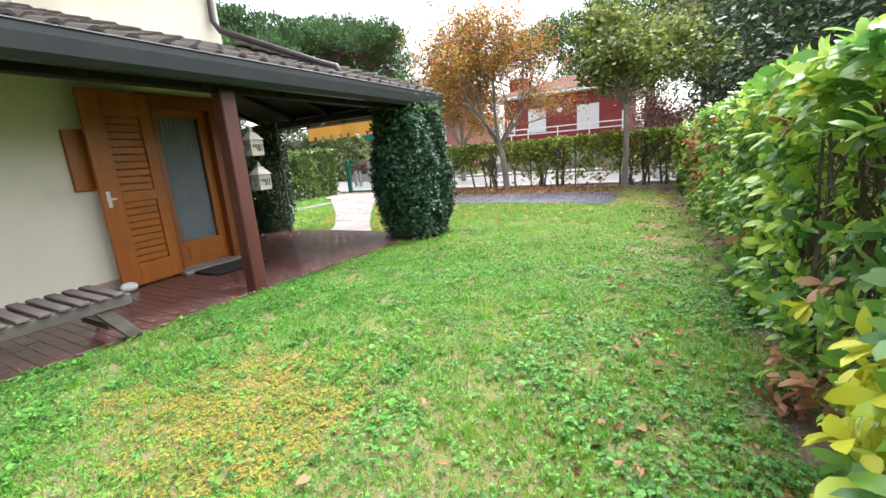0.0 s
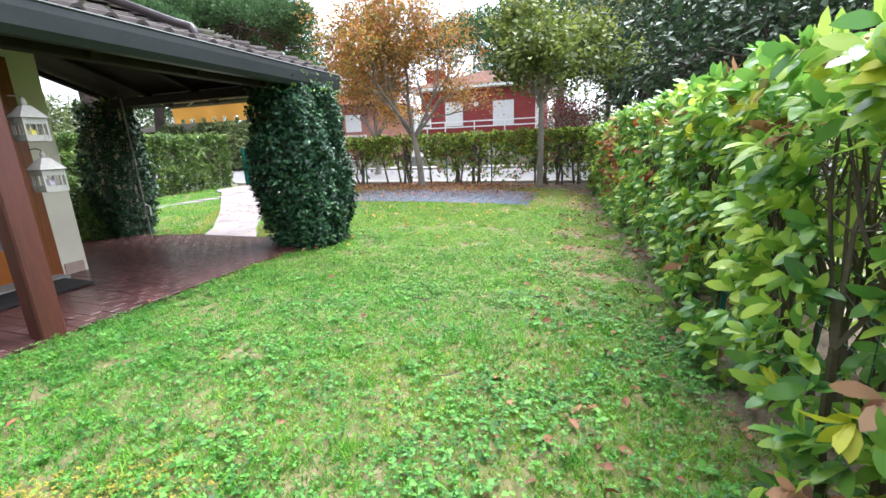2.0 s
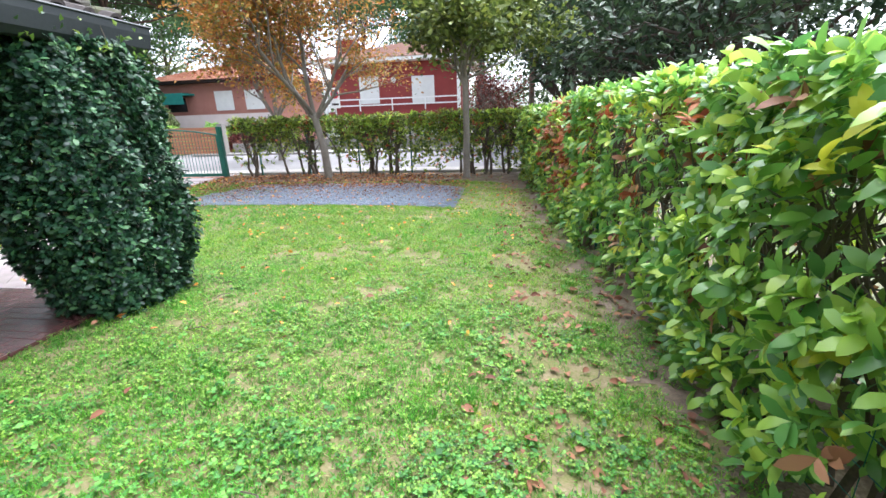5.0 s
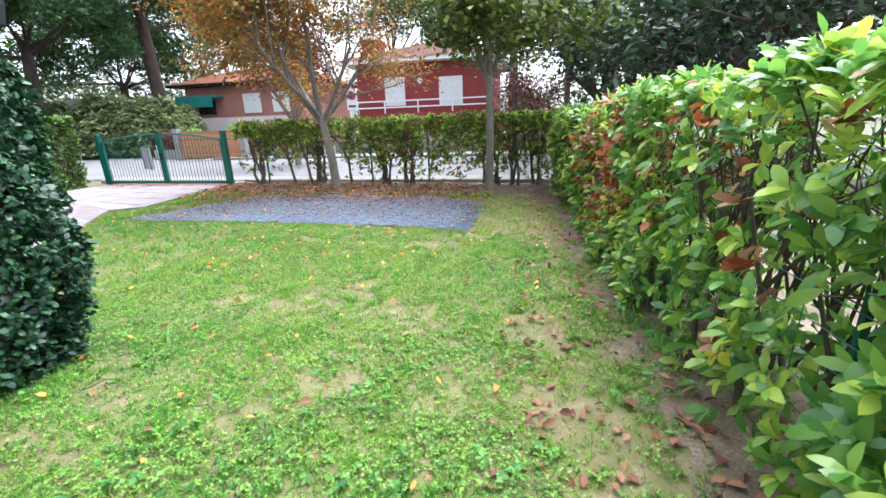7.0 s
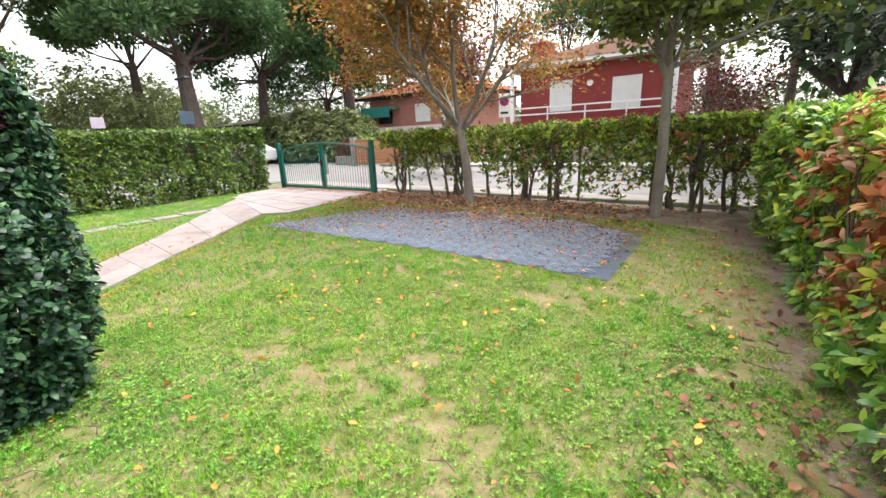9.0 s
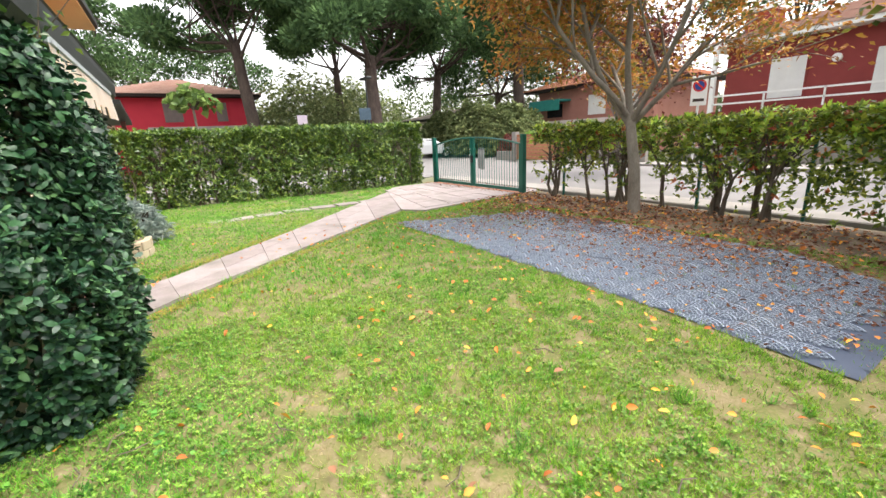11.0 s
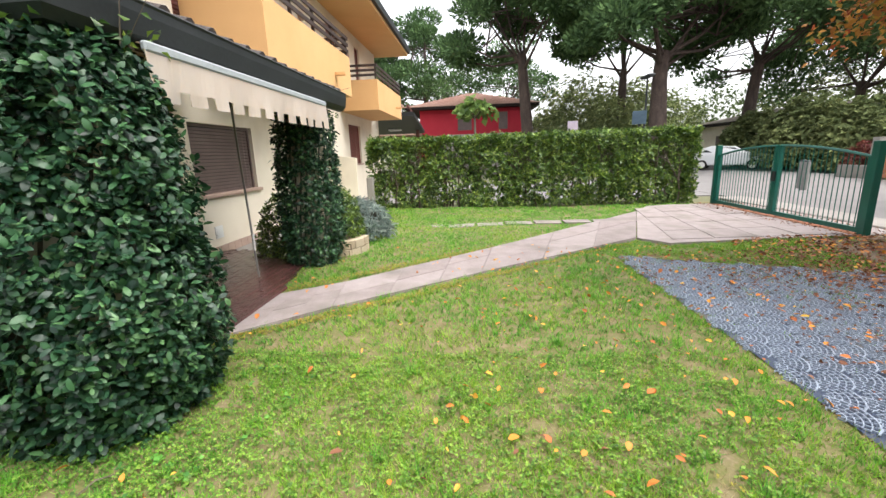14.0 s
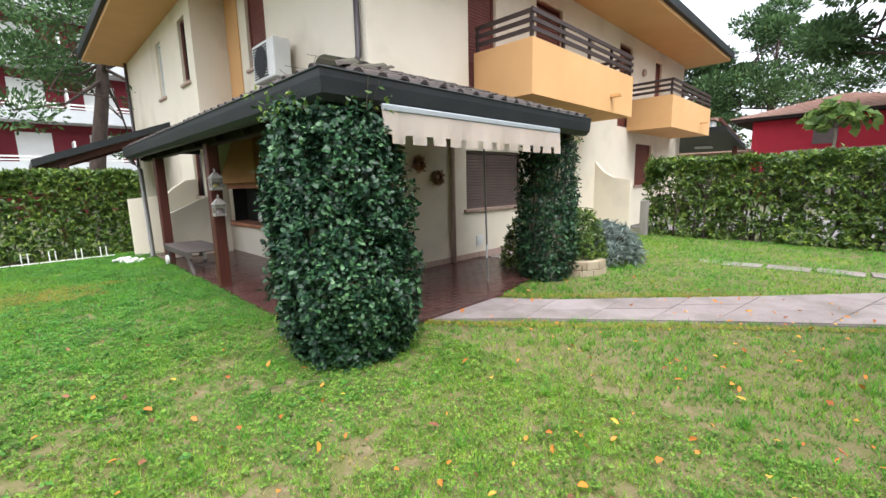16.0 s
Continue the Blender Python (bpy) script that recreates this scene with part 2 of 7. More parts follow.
bark_dark = surface("brown_bark", [(0.25, (0.03, 0.021, 0.017)), (0.5, (0.07, 0.05, 0.042)), (0.8, (0.13, 0.096, 0.08))], 5, 40, 0.95, 0.6, stretch=(1, 1, 0.3))
twig_mat = surface("hedge_twigs", [(0.25, (0.05, 0.04, 0.028)), (0.75, (0.14, 0.11, 0.08))], 8, 60, 0.9, 0.2)
red_wall = surface("brick_red_plaster", [(0.3, (0.21, 0.036, 0.034)), (0.7, (0.27, 0.05, 0.045))], 1.5, 60, 0.9, 0.15)
crimson_wall = surface("crimson_plaster", [(0.3, (0.4, 0.02, 0.04)), (0.7, (0.47, 0.03, 0.05))], 1.5, 60, 0.9, 0.15)

glass_dark = surface("dark_window_glass", [(0.3, (0.02, 0.02, 0.022)), (0.7, (0.04, 0.04, 0.045))], 1, 5, 0.08, 0.0)
shutter_mat = surface("brown_roller_shutter", [(0.3, (0.10, 0.07, 0.065)), (0.7, (0.15, 0.11, 0.10))], 3, 40, 0.6, 0.05)
shutter_white = surface("white_roller_shutter", [(0.3, (0.62, 0.62, 0.6)), (0.7, (0.72, 0.72, 0.7))], 3, 40, 0.6, 0.05)
shutter_red = surface("red_brown_shutter", [(0.3, (0.13, 0.035, 0.025)), (0.7, (0.2, 0.06, 0.045))], 3, 40, 0.6, 0.05)
# white cloth kept grey: the dimness indoors is put into its colour
curtain_mat = surface("shaded_white_net_curtain", [(0.3, (0.13, 0.14, 0.15)), (0.7, (0.2, 0.215, 0.225))], 3, 40, 0.9, 0.05)
sill_mat = surface("pink_grey_stone", [(0.3, (0.36, 0.25, 0.2)), (0.7, (0.46, 0.34, 0.28))], 6, 60, 0.7, 0.1)
awning_mat = foliage("off_white_canvas", [(0.3, (0.64, 0.6, 0.56)), (0.7, (0.74, 0.71, 0.67))], 0.9, 0.5, spec=0.2, patch=1.0, patch_scale=2.0, glow=(0.85, 0.6, 0.24))
terracotta = surface("terracotta_brick", [(0.3, (0.32, 0.13, 0.07)), (0.7, (0.45, 0.2, 0.11))], 5, 60, 0.85, 0.3, per="object", mix=0.4)
# black for soot, rubber, plastic, and the unlit rooms behind openings
soot_and_dark = surface("soot_and_dark_black", [(0.3, (0.008, 0.008, 0.008)), (0.7, (0.02, 0.018, 0.016))], 5, 60, 0.95, 0.2)
rail_mat = surface("dark_brown_rail", [(0.3, (0.03, 0.018, 0.016)), (0.7, (0.05, 0.03, 0.027))], 5, 60, 0.5, 0.05)
metal_white = surface("white_enamel", [(0.3, (0.6, 0.6, 0.58)), (0.7, (0.7, 0.7, 0.68))], 3, 60, 0.4, 0.03)
grid_mat = surface("blue_grey_plastic_grid", [(0.3, (0.026, 0.037, 0.068)), (0.7, (0.05, 0.068, 0.11))], 3, 60, 0.5, 0.1, dirt=(0.14, 0.13, 0.1), dirt_scale=2.2)
grid_rib = surface("pale_grid_rib", [(0.3, (0.19, 0.23, 0.3)), (0.7, (0.34, 0.39, 0.46))], 3, 60, 0.5, 0.05)
lawn_mat = surface("mossy_lawn_soil", [(0.3, (0.06, 0.09, 0.018)), (0.45, (0.12, 0.12, 0.035)), (0.58, (0.17, 0.135, 0.07)), (0.75, (0.28, 0.215, 0.14))], 7, 55, 0.95, 0.9)
ground_mat = surface("rough_ground", [(0.25, (0.06, 0.085, 0.03)), (0.75, (0.16, 0.14, 0.085))], 0.3, 5, 0.95, 0.5)

# ---- ground ----
ground = link("ground", boxes((-900, 900, -900, 900, -1.0, -0.06)), ground_mat)
tagged(ground, "rough green and brown ground reaching the horizon", "ground", kind="structure")


def level(y):
    """The ground falls a little from the house end of the lawn to the street."""
    return np.interp(y, [3, 8, 10], [0.05, 0.01, 0.0])


def lawn_height(x, y):
    return level(y) + 0.012 * (vnoise(x, y, 0.22, 6) - 0.5) + 0.03 * (vnoise(x, y, 1.1, 3) - 0.5) + 0.05 * (vnoise(x, y, 3.3, 4) - 0.5)


gx, gy = np.meshgrid(np.arange(-13.9, 1.91, 0.15), np.arange(-3.4, 15.5, 0.15))
gz = lawn_height(gx, gy) - 0.01
nx, ny = gx.shape[1], gx.shape[0]
idx = np.arange(nx * ny).reshape(ny, nx)
lawn = link_mesh("lawn", quads_mesh("lawn", np.stack([gx, gy, gz], -1), np.stack([idx[:-1, :-1], idx[:-1, 1:], idx[1:, 1:], idx[1:, :-1]], -1).reshape(-1, 4)), lawn_mat, smooth=True)
tagged(lawn, "mossy garden lawn soil with bare patches", "lawn", kind="structure")

road = link("road", boxes((-60, 40, 16.2, 23.5, -0.2, -0.02), (-24.5, -17.0, 23.5, 60, -0.2, -0.024), (-24, -15.6, -40, 16.2, -0.2, -0.028), (-60, -24.5, 23.5, 27.2, -0.2, -0.026)), asphalt)
tagged(road, "pale worn asphalt street beyond the hedge", "road", kind="structure")
pavement = link("pavement", boxes((-14.4, 3, 15.45, 16.2, -0.2, 0.06), (-17, 40, 23.5, 25.0, -0.2, 0.08), bevel=0.02), concrete)
tagged(pavement, "pale concrete pavement with a raised kerb", "pavement", kind="structure")

SOIL = [(0.85, -3.2), (2.4, -3.2), (2.4, 15.3), (-8.7, 15.3), (-8.7, 13.75), (-4.5, 13.4), (-1.4, 13.75), (-0.5, 13.3), (-0.15, 12.0), (0.08, 9.6), (0.25, 7.5), (0.45, 5.0), (0.52, 3.0), (0.55, 0)]


def inside(x, y, poly):
    x, y = np.asarray(x, float), np.asarray(y, float)
    c = np.zeros(x.shape, bool)
    for (x0, y0), (x1, y1) in zip(poly, poly[1:] + poly[:1]):
        if y0 != y1:
            c ^= ((y0 > y) != (y1 > y)) & (x < (x1 - x0) * (y - y0) / (y1 - y0) + x0)
    return c


sx, sy = np.meshgrid(np.arange(-8.8, 2.3, 0.06), np.arange(-3.3, 15.4, 0.06))
keep = inside(sx + 0.5 * (vnoise(sx, sy, 0.3, 21) - 0.5) + 0.2 * (vnoise(sx, sy, 0.1, 22) - 0.5), sy + 0.5 * (vnoise(sx, sy, 0.3, 23) - 0.5), SOIL)
sz = lawn_height(sx, sy) - 0.004 + 0.008 * (vnoise(sx, sy, 0.13, 24) - 0.5)
si = np.arange(sx.size).reshape(sx.shape)
cells = np.stack([si[:-1, :-1], si[:-1, 1:], si[1:, 1:], si[1:, :-1]], -1)[keep[:-1, :-1]]
soil_bed = link_mesh("soil_bed", quads_mesh("soil_bed", np.stack([sx, sy, sz], -1), cells), soil, smooth=True)
tagged(soil_bed, "dry brown soil along the foot of the hedges", "soil", kind="structure")

# patio of red-brown pavers
PX0, PX1, PY0, PY1 = -10.2, -3.86, -1.7, 6.28
patio = link("patio", prism([(-6.3, PY0), (PX1, PY0), (PX1, PY1), (-6.1, PY1), (-7.7, 6.0), (-8.3, 5.2), (-8.3, 4.0), (-6.3, 4.0)], -0.15, 0.022), joint)
tagged(patio, "wet red-brown brick paver patio under the porch", "patio", kind="structure")
side_walk = link("walkway", prism([(-8.31, 4.0), (-8.31, 5.2), (-10.5, 4.9), (-13.1, 4.9), (-13.1, 4.0)], -0.1, 0.03), concrete)
tagged(side_walk, "pale concrete strip along the house wall", "walkway", kind="structure")


# stone path to the gate
def lerp(a, b, t):
    return (a[0] + (b[0] - a[0]) * t, a[1] + (b[1] - a[1]) * t)


LEFT, RIGHT = [(-6.12, 6.205), (-6.61, 6.93), (-8.4, 8.8), (-12.1, 12.4)], [(-4.95, 6.205), (-5.73, 7.05), (-6.95, 8.6), (-8.95, 11.25)]


def along(line, t):
    k = min(int(t * 3), 2)
    return lerp(line[k], line[k + 1], t * 3 - k)


path = link("garden_path", prism([*LEFT, *RIGHT[::-1]], -0.1, 0.01), concrete)
path.data.materials[0] = stone_path
tagged(path, "pale pinkish stone slab path across the lawn", "path", kind="structure")
DRIVE = [(-12.11, 12.41), (-8.95, 11.27), (-8.5, 11.62), (-8.7, 13.0), (-8.85, 14.6), (-8.85, 15.45), (-13.2, 15.45), (-13.15, 13.6), (-13.0, 13.0)]
drive = link("driveway", prism(DRIVE, -0.1, 0.026), stone_path)
tagged(drive, "pale stone driveway in front of the gate", "driveway", kind="structure")
for k in range(9):
    a, b = (-10.5 - 0.05 * k + 0.1 * math.sin(k), 6.7 + 0.62 * k), (-10.55 - 0.05 * k, 7.25 + 0.62 * k)
    s = link("stepping_stone", prism([(a[0] - 0.22, a[1]), (a[0] + 0.15, a[1] + 0.02), (b[0] + 0.17, b[1]), (b[0] - 0.2, b[1] + 0.02)], -0.05, 0.022), stone_path)
    tagged(s, "sunken pale stone slab in the lawn", "stepping stone", "stones across the side lawn")


# ---- the house ----
def wall(name, axis, at, thick, a0, a1, z0, z1, holes, material, label):
    """A wall along x or y, its outer face at `at`, with holes (a, b, z0, z1) cut through."""
    bm = bmesh.new()
    cuts = sorted({a0, a1, *(h[0] for h in holes), *(h[1] for h in holes)})
    for a, b in zip(cuts, cuts[1:]):
        spans, z = [], z0
        for h in sorted((h for h in holes if h[0] <= a and h[1] >= b), key=lambda h: h[2]):
            if h[2] > z:
                spans.append((z, h[2]))
            z = h[3]
        if z < z1:
            spans.append((z, z1))
        for s, e in spans:
            if axis == "x":
                box(bm, a, b, at - thick, at, s, e)
            else:
                box(bm, at - thick, at, a, b, s, e)
    bmesh.ops.remove_doubles(bm, verts=bm.verts, dist=0.0005)
    return tagged(link(name, bm, material), label, "wall", kind="structure")


EX, FY, TOP = -5.75, 4.33, 5.7   # east wall, front wall, top of the walls
BX, BY = -5.0, -1.05             # projecting bay
wall("wall_east", "y", EX, 0.3, BY, FY, 0, TOP + 0.4, [(3.08, 3.98, 0.0, 2.26), (0.05, 0.98, 4.0, 5.55)], plaster, "cream plastered house wall beside the porch")
FHOLES = [(-9.65, -7.85, 1.02, 2.12), (-8.75, -7.95, 3.05, 5.35), (-11.25, -10.15, 3.05, 5.35), (-15.4, -14.5, 3.05, 5.35), (-18.0, -17.4, 4.0, 5.35), (-17.4, -16.0, 1.3, 2.62)]
wall("wall_front", "x", FY, 0.3, -20.2, EX - 0.3, 0, TOP + 0.4, FHOLES, plaster, "cream plastered front wall with shuttered windows")
wall("wall_bay", "y", BX, 0.3, -8.4, BY, 0, TOP + 0.4, [(-2.05, -1.5, 3.95, 5.35), (-4.3, -3.75, 3.95, 5.35), (-2.0, -1.35, 1.35, 2.5)], plaster, "cream plastered projecting bay with narrow windows")
wall("wall_bay_return", "x", BY + 0.002, 0.3, EX - 0.3, BX - 0.3, 0, TOP + 0.4, [], plaster, "cream plastered side of the bay")
wall("wall_back", "x", -8.4, 0.3, -20.2, BX, 0, TOP + 0.4, [], plaster, "cream plastered rear wall")
wall("wall_west", "y", -20.2, 0.3, -8.7, FY, 0, TOP + 0.4, [], plaster, "cream plastered end wall")
orange_panel = link("wall_panel_orange", boxes((EX, EX + 0.03, BY + 0.01, -0.35, 2.9, TOP)), plaster_orange)
tagged(orange_panel, "orange painted plaster strip beside the bay", "wall", kind="structure")

# main roof: hipped, with deep orange soffits
soffit = link("ceiling_eaves", prism([(-21.0, 5.7), (-5.0, 5.7), (-5.0, -0.2), (-3.9, -0.2), (-3.9, -8.9), (-21.0, -8.9)], TOP, TOP + 0.1), plaster_orange)
tagged(soffit, "orange painted soffit under the house eaves", "soffit", kind="structure")
bm = prism([(-21.1, 5.8), (-4.9, 5.8), (-4.9, -0.1), (-3.8, -0.1), (-3.8, -9.0), (-21.1, -9.0)], TOP + 0.1, TOP + 0.32)
roof_edge = link("roof_edge", bm, gutter_mat)
tagged(roof_edge, "dark brown fascia and gutter round the house roof", "gutter", kind="structure")
bm = bmesh.new()
v = [bm.verts.new(p) for p in ((-21, 5.7, TOP + 0.3), (-3.9, 5.7, TOP + 0.3), (-3.9, -8.9, TOP + 0.3), (-21, -8.9, TOP + 0.3), (-16, -1.5, TOP + 2.6), (-9, -1.5, TOP + 2.6))]
for f in ((0, 1, 5, 4), (1, 2, 5), (2, 3, 4, 5), (3, 0, 4)):
    bm.faces.new([v[k] for k in f])
tagged(link("roof", bm, roof_tile), "dark weathered tile hipped roof", "roof", kind="structure")


def window(name, axis, at, a0, a1, z0, z1, fill, sill=True, sign=1, label="window with a closed roller shutter", slats=True):
    """A window set back in its hole: frame, slats of the shutter and a stone sill."""
    w = tagged(empty(name), label, "window", kind="structure")
    put = (lambda a, b, d0, d1, s, e: (a, b, at - d1, at - d0, s, e)) if axis == "x" else (lambda a, b, d0, d1, s, e: (at - d1, at - d0, a, b, s, e))
    part("window_frame", boxes(put(a0, a0 + 0.05, 0.06, 0.16, z0, z1), put(a1 - 0.05, a1, 0.06, 0.16, z0, z1), put(a0 + 0.05, a1 - 0.05, 0.06, 0.16, z1 - 0.05, z1)), fill, w)
    if slats:
        n = int((z1 - z0 - 0.05) / 0.055)
        for k in range(n):
            part("slat", boxes(put(a0 + 0.05, a1 - 0.05, 0.085, 0.11, z0 + k * 0.055, z0 + k * 0.055 + 0.05), bevel=0.006), fill, w)
    else:
        part("pane", boxes(put(a0 + 0.05, a1 - 0.05, 0.1, 0.12, z0, z1 - 0.05)), glass_dark, w)
    # black sheet standing in for the unlit room behind the window
    part("dark_room_backing", boxes(put(a0, a1, 0.2, 0.22, z0, z1)), soot_and_dark, w)
    if sill:
        part("window_sill", boxes(put(a0 - 0.08, a1 + 0.08, -0.06, 0.1, z0 - 0.06, z0 + 0.002), bevel=0.008), sill_mat, w)
    return w


window("window_1", "x", FY, -9.65, -7.85, 1.02, 2.12, shutter_mat, label="window with a closed grey-brown roller shutter")
window("window_2", "x", FY, -8.75, -7.95, 3.05, 5.35, shutter_red, False, label="balcony door with a closed red-brown shutter")
window("window_3", "x", FY, -11.25, -10.15, 3.05, 5.35, shutter_red, False, label="balcony door with a half open red-brown shutter")
window("window_4", "x", FY, -15.4, -14.5, 3.05, 5.35, shutter_red, False, label="balcony door with a closed red-brown shutter")
window("window_5", "x", FY, -18.0, -17.4, 4.0, 5.35, shutter_red, label="narrow window with a red-brown shutter")
window("window_6", "x", FY, -17.4, -16.0, 1.3, 2.62, shutter_red, label="ground floor window with a red-brown shutter")
window("window_7", "y", EX, 0.05, 0.98, 4.0, 5.55, shutter_red, label="upper window with a dark red shutter")
window("window_8", "y", BX, -2.05, -1.5, 3.95, 5.35, shutter_red, slats=False, label="tall narrow window with dark glass")
window("window_9", "y", BX, -4.3, -3.75, 3.95, 5.35, shutter_white, label="tall narrow window with a pale shutter")
window("window_10", "y", BX, -2.0, -1.35, 1.35, 2.5, shutter_red, slats=False, label="small ground floor window with a red frame")

# balconies
def balcony(x0, x1, y1, z0, z1, label):
    b = tagged(empty("balcony", (x0 + x1) / 2, FY, z0), label, "balcony", "balconies of the house")
    m = Matrix.Translation((-(x0 + x1) / 2, -FY, -z0))
    part("slab", boxes((x0 + 0.12, x1 - 0.12, FY, y1 - 0.12, z0, z0 + 0.16), m=m), plaster_orange, b)
    part("front_parapet", boxes((x0, x1, y1 - 0.12, y1, z0, z1), m=m), plaster_orange, b)
    part("side_parapet", boxes((x1 - 0.12, x1, FY, y1 - 0.12, z0, z1), m=m), plaster_orange, b)
    part("side_parapet", boxes((x0, x0 + 0.12, FY, y1 - 0.12, z0, z1), m=m), plaster_orange, b)
    xs = np.linspace(x0 + 0.06, x1 - 0.06, 5)
    for x in xs:
        part("rail_post", boxes((x - 0.025, x + 0.025, y1 - 0.085, y1 - 0.035, z1, z1 + 0.45), m=m), rail_mat, b)
    for x in (x0 + 0.06, x1 - 0.06):
        part("rail_post", boxes((x - 0.025, x + 0.025, FY + 0.02, FY + 0.07, z1, z1 + 0.45), m=m), rail_mat, b)
    for k in range(3):
        z = z1 + 0.1 + 0.14 * k
        part("rail", boxes((x0, x1, y1 - 0.035, y1 - 0.005, z, z + 0.07), m=m), rail_mat, b)
        for x in (x0 + 0.03, x1 - 0.06):
            part("rail", boxes((x, x + 0.03, FY + 0.01, y1 - 0.036, z, z + 0.07), m=m), rail_mat, b)
    part("drain_spout", boxes((x0 + 1.1, x0 + 1.2, y1, y1 + 0.22, z0 + 0.3, z0 + 0.36), m=m), plaster_orange, b)
    return b


balcony(-12.3, -8.1, 5.58, 2.95, 3.84, "orange plastered balcony with dark horizontal rails")
balcony(-19.3, -15.2, 5.58, 2.95, 3.84, "orange plastered balcony of the next flat with dark rails")
for x, z in ((-12.6, 4.9), (-16.3, 4.8)):
    lamp = tagged(empty("wall_lamp", x, FY, z), "small unlit round wall lamp", "lamp", "lamps on the upper wall")
    bm = bmesh.new()
    bmesh.ops.create_uvsphere(bm, u_segments=10, v_segments=6, radius=0.11, matrix=Matrix.Diagonal((1, 0.7, 1, 1)) @ Matrix.Translation((0, 0.07, 0)))
    part("shade", bm, sill_mat, lamp, smooth=True)
    part("mount", boxes((-0.05, 0.05, 0, 0.03, -0.05, 0.05)), pipe_mat, lamp)

# porch roof: two slopes meeting in a hip over the corner
EAX, EAY, EZ, SL = -3.70, 6.64, 2.36, 0.34     # eaves, their height, the pitch
RY0, RX0 = -1.4, -7.75
porch = tagged(empty("porch_roof"), "porch roof of weathered brown tiles with dark gutters", "roof", kind="structure")


def slope_slab(down, material, name, inset=0.0):
    bm = bmesh.new()
    h = lambda x, y: EZ - down + SL * min(EAX - x, EAY - y)
    e = (EAX - inset, EAY - inset)
    rows = ([(e[0], RY0), e, (EX, FY), (EX, RY0)], [e, (RX0, e[1]), (RX0, FY), (EX, FY)])
    for row in rows:
        top = [bm.verts.new((x, y, h(x, y))) for x, y in row]
        low = [bm.verts.new((x, y, h(x, y) - 0.05)) for x, y in row]
        bm.faces.new(top)
        bm.faces.new(low[::-1])
        for k in range(4):
            bm.faces.new((top[k], low[k], low[(k + 1) % 4], top[(k + 1) % 4]))
    bmesh.ops.recalc_face_normals(bm, faces=bm.faces)
    return part(name, bm, material, porch)


slope_slab(0.02, roof_tile, "underlay")
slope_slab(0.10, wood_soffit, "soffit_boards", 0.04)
for k in range(9):
    y = RY0 + 0.3 + k * 0.95
    x1 = EAX - 0.1
    x0 = EX if y < FY else EAX - (EAY - y)
    if y < 6.3:
        bm = bmesh.new()
        m = Matrix.Translation((x1, y, EZ - 0.24)) @ Matrix.Rotation(math.atan(SL), 4, "Y")
        box(bm, x0 - x1, 0, -0.04, 0.04, -0.005, 0.055, m=m)
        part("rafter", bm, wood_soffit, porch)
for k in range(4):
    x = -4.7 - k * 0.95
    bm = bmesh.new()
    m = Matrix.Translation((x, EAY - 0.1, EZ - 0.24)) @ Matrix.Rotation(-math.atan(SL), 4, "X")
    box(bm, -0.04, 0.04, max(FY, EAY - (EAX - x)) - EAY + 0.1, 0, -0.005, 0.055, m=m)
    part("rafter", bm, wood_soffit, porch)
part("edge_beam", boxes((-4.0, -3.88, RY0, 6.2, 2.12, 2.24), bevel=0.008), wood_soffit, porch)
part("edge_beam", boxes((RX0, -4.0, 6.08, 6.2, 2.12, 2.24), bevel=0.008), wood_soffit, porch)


def gutter_run(p0, p1, out, mitre, hip_end):
    """A deep gutter with a rolled lip along an eave; out points away from the roof."""
    prof = [(-0.03, 0.03), (-0.03, -0.17), (0.02, -0.215), (0.08, -0.21), (0.125, -0.16), (0.14, -0.05), (0.14, 0.0), (0.15, 0.012), (0.14, 0.024), (0.125, 0.01), (0.12, -0.06), (0.0, -0.08), (-0.01, 0.03)]
    bm = bmesh.new()
    o = Vector(out)
    rings = []
    for p, e in zip((p0, p1), (1, -1)):
        rings.append([bm.verts.new(Vector(p) + o * a + Vector(mitre) * (a if e == hip_end else 0) + Vector((0, 0, b))) for a, b in prof])
    n = len(prof)
    for k in range(n):
        bm.faces.new((rings[0][k], rings[0][(k + 1) % n], rings[1][(k + 1) % n], rings[1][k]))
    bm.faces.new(rings[0])
    bm.faces.new(rings[1][::-1])
    bmesh.ops.recalc_face_normals(bm, faces=bm.faces)
    return part("gutter", bm, gutter_mat, porch)


gutter_run((EAX, RY0, EZ), (EAX, EAY, EZ), (1, 0, 0), (0, 1, 0), -1)
gutter_run((EAX, EAY, EZ), (RX0, EAY, EZ), (0, 1, 0), (1, 0, 0), 1)
part("end_board", boxes((EX, EAX, RY0 - 0.03, RY0, 2.3, 2.5)), gutter_mat, porch)

TILE_W, TILE_L = 0.235, 0.36


def tile_mesh():
    """One interlocking tile: a flat pan with a raised roll, thick at its lower edge."""
    prof = [(0.0, 0.012), (0.09, 0.0), (0.13, 0.02), (0.16, 0.05), (0.195, 0.058), (0.23, 0.04), (0.25, 0.012)]
    bm = bmesh.new()
    up = [bm.verts.new((x, TILE_L + 0.04, z)) for x, z in prof]
    lo = [bm.verts.new((x, 0, z + 0.028)) for x, z in prof]
    un = [bm.verts.new((x, 0, z - 0.0)) for x, z in prof]
    for k in range(len(prof) - 1):
        bm.faces.new((lo[k], lo[k + 1], up[k + 1], up[k]))
        bm.faces.new((un[k], un[k + 1], lo[k + 1], lo[k]))
    me = bpy.data.meshes.new("roof_tile")
    bm.to_mesh(me)
    bm.free()
    me.materials.append(roof_tile)
    return me


TILE = tile_mesh()
tilt = math.atan(SL)
plan = TILE_L * math.cos(tilt)


